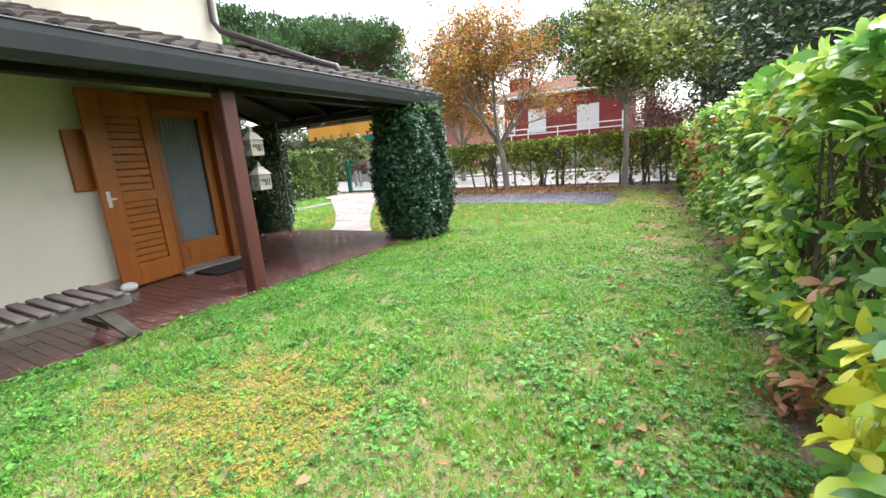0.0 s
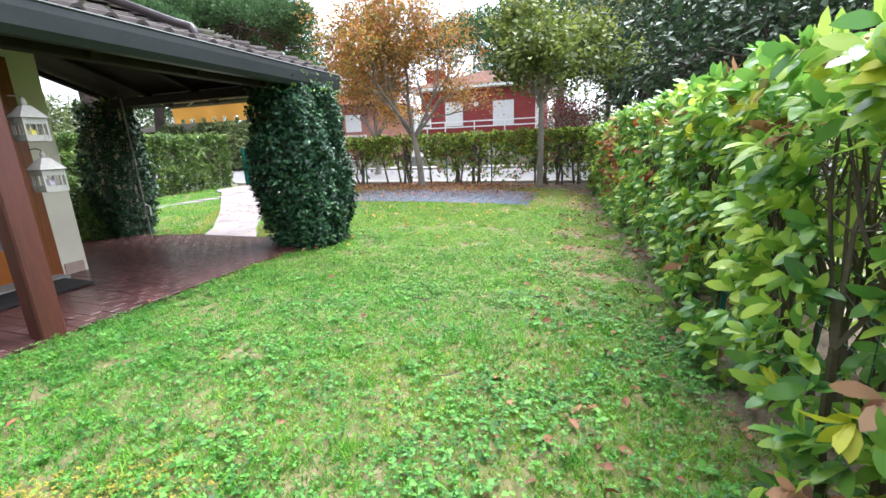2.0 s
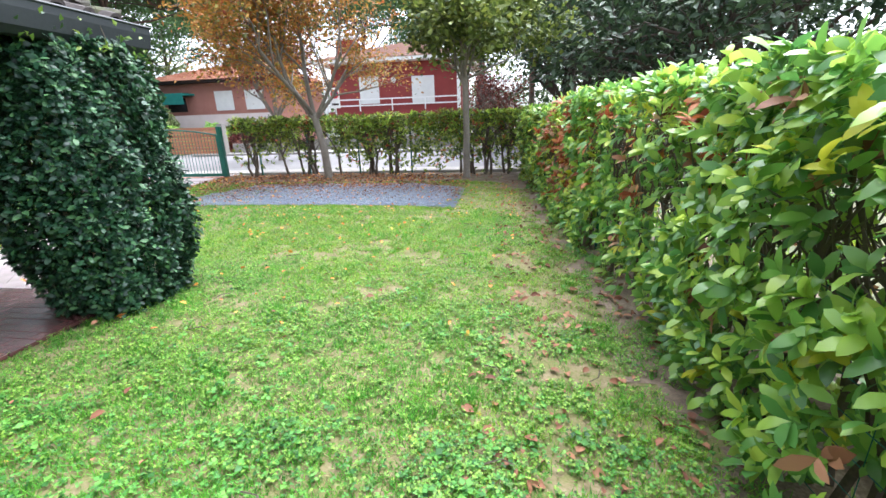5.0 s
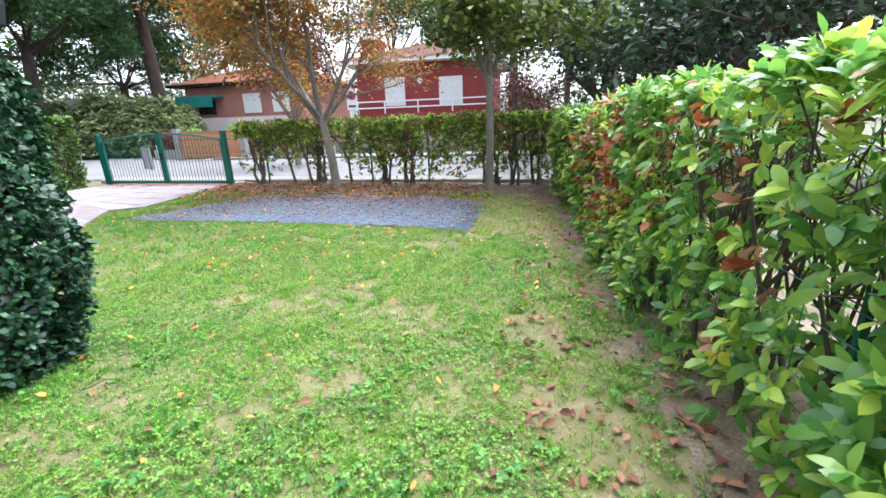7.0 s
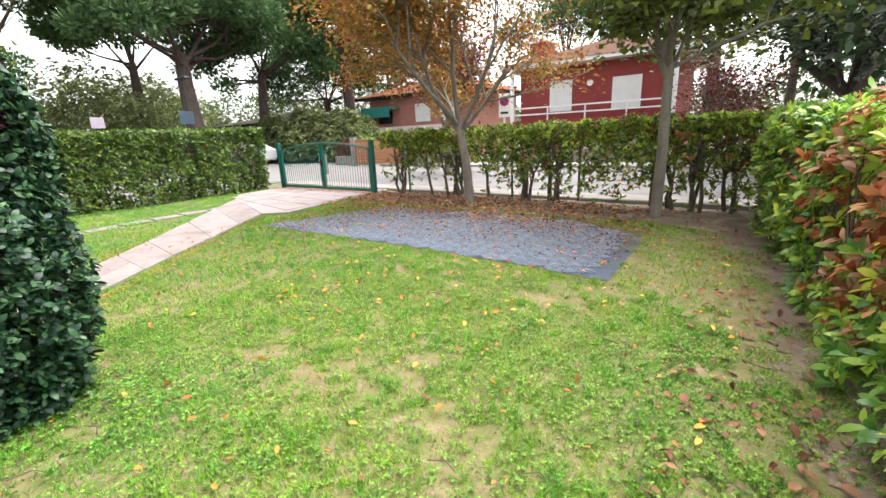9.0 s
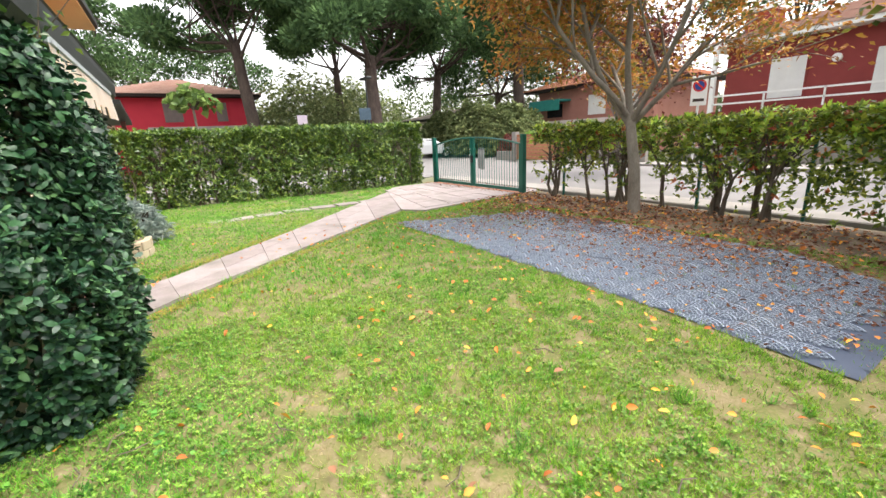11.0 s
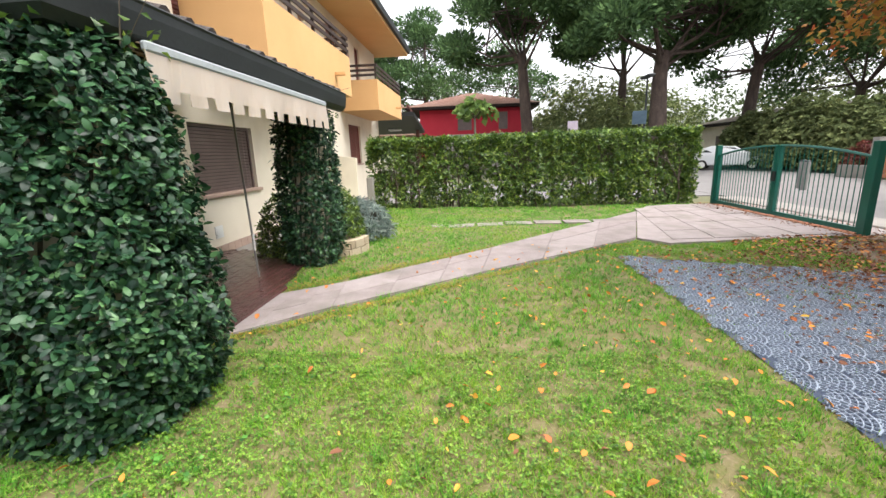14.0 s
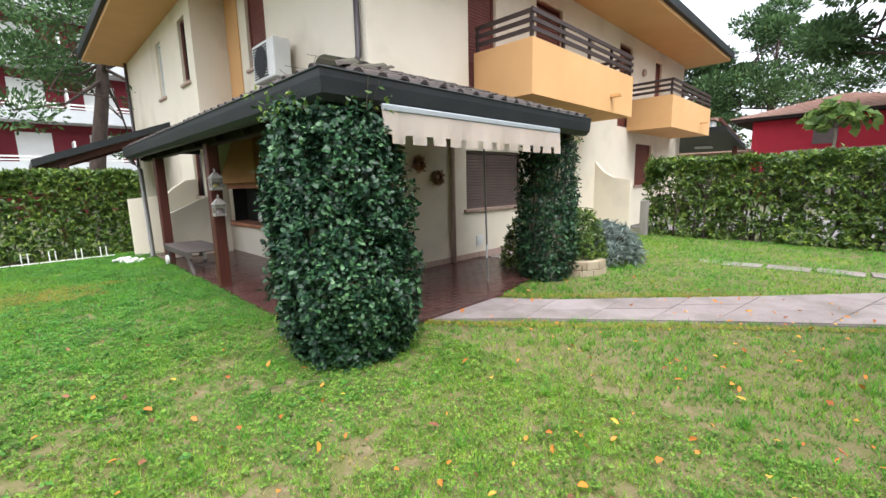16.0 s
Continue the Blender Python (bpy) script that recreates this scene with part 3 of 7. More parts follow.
def lay_tile(m):
    ob = new("roof_tile", TILE)
    ob.parent = porch
    ob.matrix_basis = m @ pose(0, 0, random.uniform(-0.006, 0.008), random.uniform(-1, 1), 0, random.uniform(-1.2, 1.2))


for r in range(7):
    d = r * plan
    z = EZ + SL * d
    for c in range(36):
        y = EAY - c * TILE_W - 0.05
        if y < RY0 + TILE_W - 0.02 or EAY - y < d - 0.05 or d > EAX - EX - 0.1:
            continue
        lay_tile(Matrix.Translation((EAX + 0.05 - d, y, z)) @ Matrix.Rotation(radians(90), 4, "Z") @ Matrix.Rotation(tilt, 4, "X") @ Matrix.Translation((-TILE_W, 0, 0)))
    for c in range(19):
        x = EAX - c * TILE_W - 0.05
        if x - TILE_W < RX0 or EAX - x < d - 0.05 or d > EAY - FY - 0.1:
            continue
        lay_tile(Matrix.Translation((x, EAY + 0.05 - d, z)) @ Matrix.Rotation(radians(180), 4, "Z") @ Matrix.Rotation(tilt, 4, "X"))
hip = Vector((EX - EAX, FY - EAY, SL * 2.3))
for k in range(15):
    p = Vector((EAX, EAY, EZ + 0.03)) + hip * (k / 16)
    bm = bmesh.new()
    q = hip / 16 * 1.15
    u = hip.normalized()
    s = u.cross(Vector((0, 0, 1))).normalized()
    w = s.cross(u)
    rings = [[bm.verts.new(p + q * e + (0.08 - 0.015 * e) * (math.cos(a) * s + math.sin(a) * w) + w * (0.03 * (1 - e))) for a in np.linspace(0, math.pi, 7)] for e in (0, 1)]
    for i in range(6):
        bm.faces.new((rings[0][i], rings[0][i + 1], rings[1][i + 1], rings[1][i]))
    bm.faces.new(rings[0][::-1])
    part("ridge_tile", bm, roof_tile, porch)

# posts and pipes
pipe_grey = surface("grey_pipe", [(0.3, (0.16, 0.155, 0.15)), (0.7, (0.24, 0.235, 0.225))], 4, 40, 0.6, 0.05)
for y in (2.95, -0.3):
    p = link("porch_post", boxes((-4.02, -3.86, y - 0.08, y + 0.08, 0, 2.15), bevel=0.012), wood_dark)
    tagged(p, "red-brown stained square wooden porch post", "post", "posts of the porch")


def pipe(name, pts, r, material, label):
    return tagged(link(name, tube(bmesh.new(), pts, r, 10), material, smooth=True), label, "downpipe")


pipe("downpipe", [(EX + 0.07, 4.2, 6.0), (EX + 0.07, 4.2, 3.4), (EX + 0.14, 4.23, 3.28), (-4.5, 4.98, 2.78), (-4.32, 5.06, 2.72), (-4.27, 5.08, 2.6)], 0.045, pipe_mat, "dark rainwater pipe running down over the porch roof")
pipe("downpipe", [(-7.42, FY + 0.06, 2.9), (-7.42, FY + 0.06, 0.05)], 0.045, sill_mat, "beige rainwater pipe on the front wall")
pipe("downpipe", [(-3.63, -1.3, 2.2), (-3.68, -1.3, 2.1), (-3.8, -1.28, 1.95), (-3.82, -1.28, 0.1), (-3.72, -1.28, 0.03)], 0.045, pipe_grey, "grey rainwater pipe at the end of the porch")
pipe("downpipe", [(BX + 0.06, -8.3, 5.8), (BX + 0.06, -8.3, 0.0)], 0.045, pipe_mat, "dark rainwater pipe at the corner of the house")

# awning
pipe_pale = surface("pale_aluminium", [(0.3, (0.28, 0.31, 0.33)), (0.7, (0.35, 0.38, 0.4))], 4, 40, 0.5, 0.02)
aw = tagged(empty("awning", -6.0, 5.6, 2.3), "off-white retractable awning with a scalloped valance", "awning")
m = Matrix.Translation((6.0, -5.6, -2.3))
AX0, AX1 = -6.9, -4.1
bm = bmesh.new()
prof = [(6.25 + 0.5 * t, 2.255 - 0.085 * t - 0.015 * math.sin(math.pi * t)) for t in np.linspace(0, 1, 8)]
ring = [(y, z) for y, z in prof] + [(y, z - 0.006) for y, z in prof[::-1]]
ends = [[bm.verts.new((x, y, z)) for y, z in ring] for x in (AX0, AX1)]
for k in range(len(ring)):
    q = (k + 1) % len(ring)
    bm.faces.new((ends[0][k], ends[0][q], ends[1][q], ends[1][k]))
bm.faces.new(ends[0])
bm.faces.new(ends[1][::-1])
bmesh.ops.recalc_face_normals(bm, faces=bm.faces)
bmesh.ops.transform(bm, matrix=m, verts=bm.verts)
part("canvas", bm, awning_mat, aw)
part("front_bar", boxes((AX0, AX1, 6.75, 6.79, 2.12, 2.18), bevel=0.012, m=m), pipe_pale, aw)
part("roller_case", boxes((AX0, AX1, 6.205, 6.29, 2.2, 2.28), bevel=0.02, m=m), metal_white, aw)
bm = bmesh.new()
tabs, cuts = 12, (0.0, 0.16, 0.33, 0.5, 0.66, 0.66, 0.83, 1.0)
w_ = (AX1 - AX0) / tabs
for k in range(tabs):
    for s, e in zip(cuts, cuts[1:]):
        if s == e:
            continue
        low = 1.865 if e <= 0.66 else 1.94
        row = []
        for u in (s, e):
            x = AX0 + (k + u) * w_
            sag = 0.014 * math.sin(x * 9) + 0.008 * math.sin(x * 31)
            row += [(x, 6.78, 2.13), (x, 6.79 + sag * 0.6, 1.94), (x, 6.79 + sag, low)]
        v = [bm.verts.new(c) for c in row]
        bm.faces.new((v[0], v[3], v[4], v[1]))
        if low < 1.94:
            bm.faces.new((v[1], v[4], v[5], v[2]))
bmesh.ops.remove_doubles(bm, verts=bm.verts, dist=0.0005)
bmesh.ops.solidify(bm, geom=bm.faces[:], thickness=0.004)
bmesh.ops.transform(bm, matrix=m, verts=bm.verts)
part("valance", bm, awning_mat, aw)
for x in (AX0 + 0.4, AX1 - 0.4):
    part("folding_arm", tube(bmesh.new(), [Vector((x + 6, 0.65, -0.09)), Vector((x + 6 + 0.45, 0.9, -0.12)), Vector((x + 6, 1.16, -0.15))], 0.022, 8), metal_white, aw)

crank = tagged(empty("awning_crank", -6.65, 5.8, 0.088), "white awning crank rod hanging from the roller", "crank rod")
part("rod", rod((0, 0, 0.0), (0.03, -0.04, 2.1), 0.013, 8), pipe_grey, crank)
part("handle", tube(bmesh.new(), [(0, 0, 0.55), (0.06, 0.03, 0.5), (0.06, 0.03, 0.36)], 0.014, 6), metal_white, crank)

# ---- planting ----
laurel = foliage("laurel_leaf", [(0.1, (0.05, 0.14, 0.045)), (0.32, (0.1, 0.25, 0.055)), (0.52, (0.19, 0.38, 0.065)), (0.7, (0.36, 0.53, 0.085)), (0.88, (0.55, 0.66, 0.15))], 0.3, 0.42, patch=0.5, patch_scale=2.2, spec=0.55)
laurel_dark = foliage("old_hedge_leaf", [(0.15, (0.035, 0.06, 0.014)), (0.4, (0.09, 0.15, 0.024)), (0.62, (0.21, 0.28, 0.035)), (0.85, (0.42, 0.44, 0.055))], 0.38, 0.3, patch=0.45, patch_scale=1.8)
laurel_mid = foliage("clipped_hedge_leaf", [(0.12, (0.02, 0.045, 0.012)), (0.38, (0.05, 0.11, 0.02)), (0.58, (0.12, 0.21, 0.03)), (0.8, (0.28, 0.37, 0.06))], 0.36, 0.26, patch=0.5, patch_scale=2.6, spec=0.5)
dead_leaf = foliage("dead_brown_leaf", [(0.2, (0.2, 0.08, 0.04)), (0.5, (0.36, 0.17, 0.09)), (0.8, (0.5, 0.3, 0.18))], 0.6, 0.25)
rust_leaf = foliage("rust_red_leaf", [(0.2, (0.24, 0.05, 0.025)), (0.5, (0.42, 0.11, 0.04)), (0.75, (0.55, 0.22, 0.08)), (0.92, (0.6, 0.36, 0.2))], 0.6, 0.3)
yellow_leaf = foliage("yellow_leaf", [(0.2, (0.36, 0.42, 0.03)), (0.5, (0.58, 0.58, 0.04)), (0.8, (0.68, 0.68, 0.1))], 0.4, 0.35)
young_leaf = foliage("young_laurel_leaf", [(0.15, (0.22, 0.42, 0.06)), (0.5, (0.42, 0.6, 0.08)), (0.85, (0.6, 0.7, 0.12))], 0.3, 0.42, spec=0.5)
ivy_leaf = foliage("dark_ivy_leaf", [(0.12, (0.005, 0.019, 0.011)), (0.42, (0.016, 0.054, 0.026)), (0.7, (0.042, 0.115, 0.045)), (0.95, (0.14, 0.27, 0.1))], 0.4, 0.12, patch=0.3, spec=0.35)


def shell_points(n, x0, x1, y0, y1, z0, z1, depth, wobble=0.12, seed=0, faces=("x-", "x+", "y-", "y+", "z+"), core=0.0):
    """Points near the outside of a clipped hedge, and the way out of it; the faces bulge and dip."""
    area = {"x-": (y1 - y0) * (z1 - z0), "x+": (y1 - y0) * (z1 - z0), "y-": (x1 - x0) * (z1 - z0), "y+": (x1 - x0) * (z1 - z0), "z+": (x1 - x0) * (y1 - y0)}
    total = sum(area[f] for f in faces)
    ps, ns = [], []
    for f in faces:
        k = max(1, int(n * area[f] / total))
        u, v, d = rng.random(k), rng.random(k), np.where(rng.random(k) < core, rng.uniform(0.1, 0.42, k), rng.exponential(depth, k))
        p, nn = np.empty((k, 3)), np.zeros((k, 3))
        p[:, 0], p[:, 1], p[:, 2] = x0 + (x1 - x0) * u, y0 + (y1 - y0) * u, z0 + (z1 - z0) * v
        if f[0] == "x":
            s = 1 if f[1] == "+" else -1
            b = wobble * (vnoise(p[:, 1], p[:, 2], 0.55, seed) * 2 - 1)
            p[:, 0] = (x1 if s > 0 else x0) + s * (b - d)
            nn[:, 0] = s
        elif f[0] == "y":
            s = 1 if f[1] == "+" else -1
            b = wobble * (vnoise(p[:, 0], p[:, 2], 0.55, seed + 1) * 2 - 1)
            p[:, 1] = (y1 if s > 0 else y0) + s * (b - d)
            nn[:, 1] = s
        else:
            p[:, 1] = y0 + (y1 - y0) * v
            p[:, 2] = z1 + wobble * 0.8 * (vnoise(p[:, 0], p[:, 1], 0.5, seed + 2) * 2 - 1) - d
            nn[:, 2] = 1
        ps.append(p)
        ns.append(nn)
    return np.concatenate(ps), np.concatenate(ns)


def sprays(p, out, per, spread):
    """Whorls of leaves round twig ends: for each point, `per` stalks with their directions and upper sides."""
    n = len(p)
    axis = unit(out + rng.normal(0, 0.35, (n, 3)) + [0, 0, 0.35])
    a = np.repeat(axis, per, 0)
    side = rng.normal(size=(n * per, 3))
    side = unit(side - (side * a).sum(1, keepdims=True) * a)
    al = unit(side * spread + a)
    back = rng.random((n * per, 1)) * 0.07
    return np.repeat(p, per, 0) - a * back, unit(a - (a * al).sum(1, keepdims=True) * al + [0, 0, 0.25]), al


def stems(bm, x0, x1, y0, y1, h, count, r=0.015, lean=0.25, fork=3):
    for _ in range(count):
        b = Vector((rng.uniform(x0, x1), rng.uniform(y0, y1), -0.03))
        q = b + Vector((rng.normal(0, lean * 0.25), rng.normal(0, lean * 0.25), h * rng.uniform(0.25, 0.45)))
        tube(bm, [b, (b + q) / 2 + Vector((rng.normal(0, 0.03), rng.normal(0, 0.03), 0)), q], [r * 1.4, r * 1.2, r], 5, False)
        for _ in range(fork):
            e = q + Vector((rng.normal(0, lean), rng.normal(0, lean), h * rng.uniform(0.35, 0.6)))
            e.x, e.y, e.z = min(max(e.x, x0), x1), min(max(e.y, y0), y1), min(e.z, h - 0.05)
            mid = (q + e) / 2 + Vector((rng.normal(0, 0.06), rng.normal(0, 0.06), 0))
            tube(bm, [q, mid, e], [r * 0.8, r * 0.6, r * 0.3], 4, False)
            for _ in range(2):
                g = mid + Vector((rng.normal(0, lean), rng.normal(0, lean), rng.uniform(0.05, 0.4)))
                g.x, g.y, g.z = min(max(g.x, x0), x1), min(max(g.y, y0), y1), min(g.z, h - 0.05)
                tube(bm, [mid, g], [r * 0.4, r * 0.2], 3, False)
    return bm


def hedge(name, x0, x1, y0, y1, h, n, per, leaf, material, label, depth=0.09, wobble=0.12, stem_count=20, z0=0.1, patches=(), faces=("x-", "x+", "y-", "y+", "z+"), seed=0, stem_r=0.015, keep=None, core=0.3, curve=None, oval=False, tops=None):
    hd = tagged(empty(name, (x0 + x1) / 2, (y0 + y1) / 2, 0), label, "hedge")
    off = np.array([(x0 + x1) / 2, (y0 + y1) / 2, 0])
    p, out = shell_points(n, x0, x1, y0, y1, z0, h, depth, wobble, seed, faces, core)
    if curve:
        p[:, 0] += np.interp(p[:, 1], *curve)
    if tops:
        p[:, 2] *= np.interp(p[:, 1], *tops)
    if keep is not None:
        k = keep(p)
        p, out = p[k], out[k]
    pick = np.zeros(len(p), int)
    for i, (test, _, _) in enumerate(patches):
        pick[test(p)] = i + 1
    for i in range(len(patches) + 1):
        k = pick == i
        if not k.any():
            continue
        q, nn, al = sprays(p[k], out[k], per, 1.3)
        L = leaf * rng.uniform(0.65, 1.25, len(q))
        me = leaves_mesh("leaves", q - off, nn + rng.normal(0, 0.25, nn.shape), L, L * 0.42, along=al, fold=0.06, droop=rng.uniform(0.02, 0.3, len(q))[:, None] if oval else 0.15, simple=not oval, oval=oval)
        ob = link_mesh("leaves", me, material if i == 0 else patches[i - 1][1], hd, "" if i == 0 else patches[i - 1][2])
        ob["kind"] = "stuff"
    bm = stems(bmesh.new(), x0 + 0.12 - off[0], x1 - 0.12 - off[0], y0 + 0.1 - off[1], y1 - 0.1 - off[1], h, stem_count, stem_r)
    if curve:
        for v in bm.verts:
            v.co.x += float(np.interp(v.co.y + off[1], *curve))
            if tops:
                v.co.z *= float(np.interp(v.co.y + off[1], *tops))
    part("branchwork", bm, twig_mat, hd)["kind"] = "stuff"
    return hd


near = lambda cy, cz, ry, rz, share: (lambda p: (((p[:, 1] - cy) / ry) ** 2 + ((p[:, 2] - cz) / rz) ** 2 < 1) & (rng.random(len(p)) < share))
CURVE = ([-3, 2, 4, 6, 9, 11, 14], [0.08, 0.08, 0.07, 0.03, -0.18, -0.33, -0.6])
HEDGE_TOP = ([-3, 3, 5, 8.5, 10.5], [0.88, 0.89, 0.92, 0.95, 0.89])
hedge("laurel_hedge", 0.5, 1.5, -3.2, 14.6, 1.86, 19000, 6, 0.105, laurel, "tall glossy laurel hedge with bright young leaves and dead patches",
      depth=0.1, wobble=0.15, stem_count=230, keep=lambda p: rng.random(len(p)) < np.where(p[:, 2] > 1.65, 1, 1 - 0.75 * np.clip((vnoise(p[:, 1], p[:, 2], 0.34, 33) - 0.4) * 4, 0, 1) * np.clip((p[:, 1] - 0.8) / 2, 0, 1)) * np.where(p[:, 0] > 1.15 + np.interp(p[:, 1], *CURVE), 0.6, 1), seed=5, curve=CURVE, tops=HEDGE_TOP, core=0.3, oval=True, z0=0.02, faces=("x-", "x+", "y-", "z+"), stem_r=0.014,
      patches=[(lambda p: (p[:, 1] > 11.2) & (rng.random(len(p)) < 0.6), laurel_dark, "darker old leaves towards the street"), (near(10.0, 0.95, 1.0, 0.85, 0.5), rust_leaf, "rust-red withered leaves"), (near(9.8, 0.9, 1.0, 0.8, 0.25), dead_leaf, "dry pale brown leaves"), (near(8.9, 1.3, 0.75, 0.55, 0.45), rust_leaf, "rust-red withered leaves"), (near(2.3, 0.22, 0.36, 0.26, 0.85), dead_leaf, "dry brown leaves"),
               (near(1.7, 0.42, 0.3, 0.4, 0.85), yellow_leaf, "bright yellow leaves"), (near(6.8, 1.3, 1.2, 0.6, 0.12), rust_leaf, "withered leaves"), (near(3.5, 1.0, 1.1, 0.5, 0.4), young_leaf, "bright young leaves"), (near(6, 1.0, 8, 1.2, 0.14), young_leaf, "bright young leaves"), (near(6, 1.0, 8, 1.2, 0.04), yellow_leaf, "yellowing leaves"), (near(4.6, 1.1, 3.0, 0.7, 0.04), dead_leaf, "dry brown leaves")])
hedge("back_hedge", -8.55, 0.9, 14.75, 15.35, 1.68, 7600, 6, 0.1, laurel_dark, "thin clipped hedge with bare lower stems along the street",
      depth=0.12, wobble=0.12, stem_count=34, seed=9, faces=("y-", "y+", "z+", "x-"), keep=lambda p: rng.random(len(p)) < np.clip(0.12 + 0.9 * (p[:, 2] - 0.2) / 1.2, 0.1, 1) * np.clip(2.2 * vnoise(p[:, 0], p[:, 2] * 0.6, 0.5, 31) - 0.25 + 0.8 * (p[:, 2] > 1.3), 0.05, 1), stem_r=0.03, patches=[(lambda p: (rng.random(len(p)) < 0.25) & (p[:, 2] > 1.1), young_leaf, "bright yellow-green upper leaves"), (lambda p: rng.random(len(p)) < 0.04, rust_leaf, "reddish autumn leaves")])
hedge("side_hedge", -14.5, -13.6, 5.5, 14.5, 2.0, 16500, 6, 0.1, laurel_mid, "dense clipped green hedge beside the side lawn", core=0.4, depth=0.1, wobble=0.12, stem_count=60, seed=12, z0=0.0, faces=("x+", "x-", "y-", "y+", "z+"), stem_r=0.02, keep=lambda p: rng.random(len(p)) < np.where(p[:, 0] < -14.1, 0.6, 1) - 0.6 * np.clip((vnoise(p[:, 1], p[:, 2], 0.28, 35) - 0.5) * 4, 0, 1) * (p[:, 2] < 1.85))
hedge("far_hedge", -4.0, 2.5, -3.6, -2.75, 1.97, 8000, 6, 0.095, laurel_mid, "clipped bright green hedge at the end of the lawn", depth=0.08, wobble=0.08, stem_count=20, seed=15, z0=0.03, faces=("y+", "x-", "z+"))


def ivy_pillar(cx, cy, rx, ry, h, n, leaf, label, lean=(0.0, 0.0)):
    pl = tagged(empty("ivy_pillar", cx, cy, 0), label, "climbing plant", "ivy covered pillars of the porch")
    part("pillar", boxes((-0.2, 0.2, -0.2, 0.2, -0.02, 2.1)), plaster, pl)
    a, z = rng.uniform(0, 2 * math.pi, n), rng.uniform(0.0, h, n)
    e = 0.85
    ca, sa = np.sign(np.cos(a)) * np.abs(np.cos(a)) ** e, np.sign(np.sin(a)) * np.abs(np.sin(a)) ** e
    bulge = 0.74 + 0.3 * np.sin(np.clip(z / h, 0, 1) ** 0.82 * math.pi) ** 0.7 + 0.26 * (vnoise(np.cos(a) * 0.7 + 3 * np.sin(a), z + np.sin(a), 0.35, 41) - 0.5) + 0.16 * (vnoise(np.cos(a) * 0.7 + 2 * np.sin(a), z - np.cos(a), 0.14, 42) - 0.5)
    r = bulge - np.where(rng.random(n) < 0.3, rng.uniform(0.1, 0.35, n), rng.exponential(0.06, n))
    p = np.stack([rx * ca * r + lean[0] * (z / h - 0.5), ry * sa * r + lean[1] * (z / h - 0.5), z], 1)
    out = unit(np.stack([np.cos(a), np.sin(a), np.full(n, 0.25)], 1))
    q, nn, al = sprays(p, out, 4, 1.6)
    L = leaf * rng.uniform(0.6, 1.25, len(q))
    ob = link_mesh("ivy_leaves", leaves_mesh("ivy_leaves", q, nn + rng.normal(0, 0.3, nn.shape), L, L * 0.5, along=al, fold=0.05, droop=0.12, oval=True), ivy_leaf, pl, "dark glossy climbing leaves")
    ob["kind"] = "stuff"
    bm = bmesh.new()
    for k in range(26):
        b = rng.uniform(0, 2 * math.pi)
        pts = [Vector((rx * 0.6 * math.cos(b + 0.2 * j), ry * 0.6 * math.sin(b + 0.2 * j), j * h / 6)) for j in range(7)]
        tube(bm, pts, 0.012, 4, False)
    for k in range(16):
        b = rng.uniform(0, 2 * math.pi)
        p0 = Vector((rx * 0.8 * math.cos(b), ry * 0.8 * math.sin(b), h - 0.1))
        tube(bm, [p0, p0 + Vector((rng.normal(0, 0.1), rng.normal(0, 0.1), 0.25)), p0 + Vector((rng.normal(0, 0.2), rng.normal(0, 0.2), 0.35))], [0.004, 0.003, 0.002], 3, False)
    m_ = 260
    b = rng.uniform(0, 2 * math.pi, m_)
    u = rng.random(m_)
    p = np.stack([rx * (0.6 + 0.5 * u) * np.cos(b) + lean[0] * 0.5, ry * (0.6 + 0.5 * u) * np.sin(b) + lean[1] * 0.5, h - 0.12 + 0.2 * rng.random(m_) ** 2], 1)
    link_mesh("sprigs", leaves_mesh("sprigs", p, rng.normal(0, 1, (m_, 3)) + [0, 0, 0.6], 0.055, 0.028, simple=True), laurel_mid, pl, "young bright leaves at the top")["kind"] = "stuff"
    part("vines", bm, twig_mat, pl)["kind"] = "stuff"
    return pl


ivy_pillar(-3.96, 6.25, 0.57, 0.64, 2.22, 9000, 0.06, "pillar thickly overgrown with dark evergreen climber", (0.05, -0.08))
ivy_pillar(-7.65, 6.18, 0.45, 0.42, 2.2, 3200, 0.062, "slimmer pillar overgrown with dark evergreen climber")


# ---- trees ----
def grow(bm, tips, p, d, length, r, level, bend=0.25, fork=(3, 4), up=0.15, taper=0.62, n=7):
    pts, rad, q, dd = [p], [r], Vector(p), Vector(d).normalized()
    seg = 4 if level > 1 else 3
    for k in range(seg):
        dd = (dd + Vector(rng.normal(0, bend * 0.5, 3)) + Vector((0, 0, up * 0.3))).normalized()
        q = q + dd * length / seg
        pts.append(q.copy())
        rad.append(r * (1 - (1 - taper) * (k + 1) / seg))
        if level <= 1:
            tips.append((q.copy(), dd.copy()))
    tube(bm, pts, rad, max(3, n), False)
    if level <= 0:
        return
    for k in range(int(rng.integers(fork[0], fork[1] + 1))):
        at = int(rng.integers(max(1, seg - 2), seg + 1))
        s = Vector(rng.normal(0, 1, 3))
        s = (s - s.dot(dd) * dd).normalized()
        nd = (dd * 0.75 + s * rng.uniform(0.5, 0.95) + Vector((0, 0, up))).normalized()
        grow(bm, tips, pts[at], nd, length * rng.uniform(0.6, 0.8), rad[at] * 0.65, level - 1, bend, fork, up, taper, n - 2)


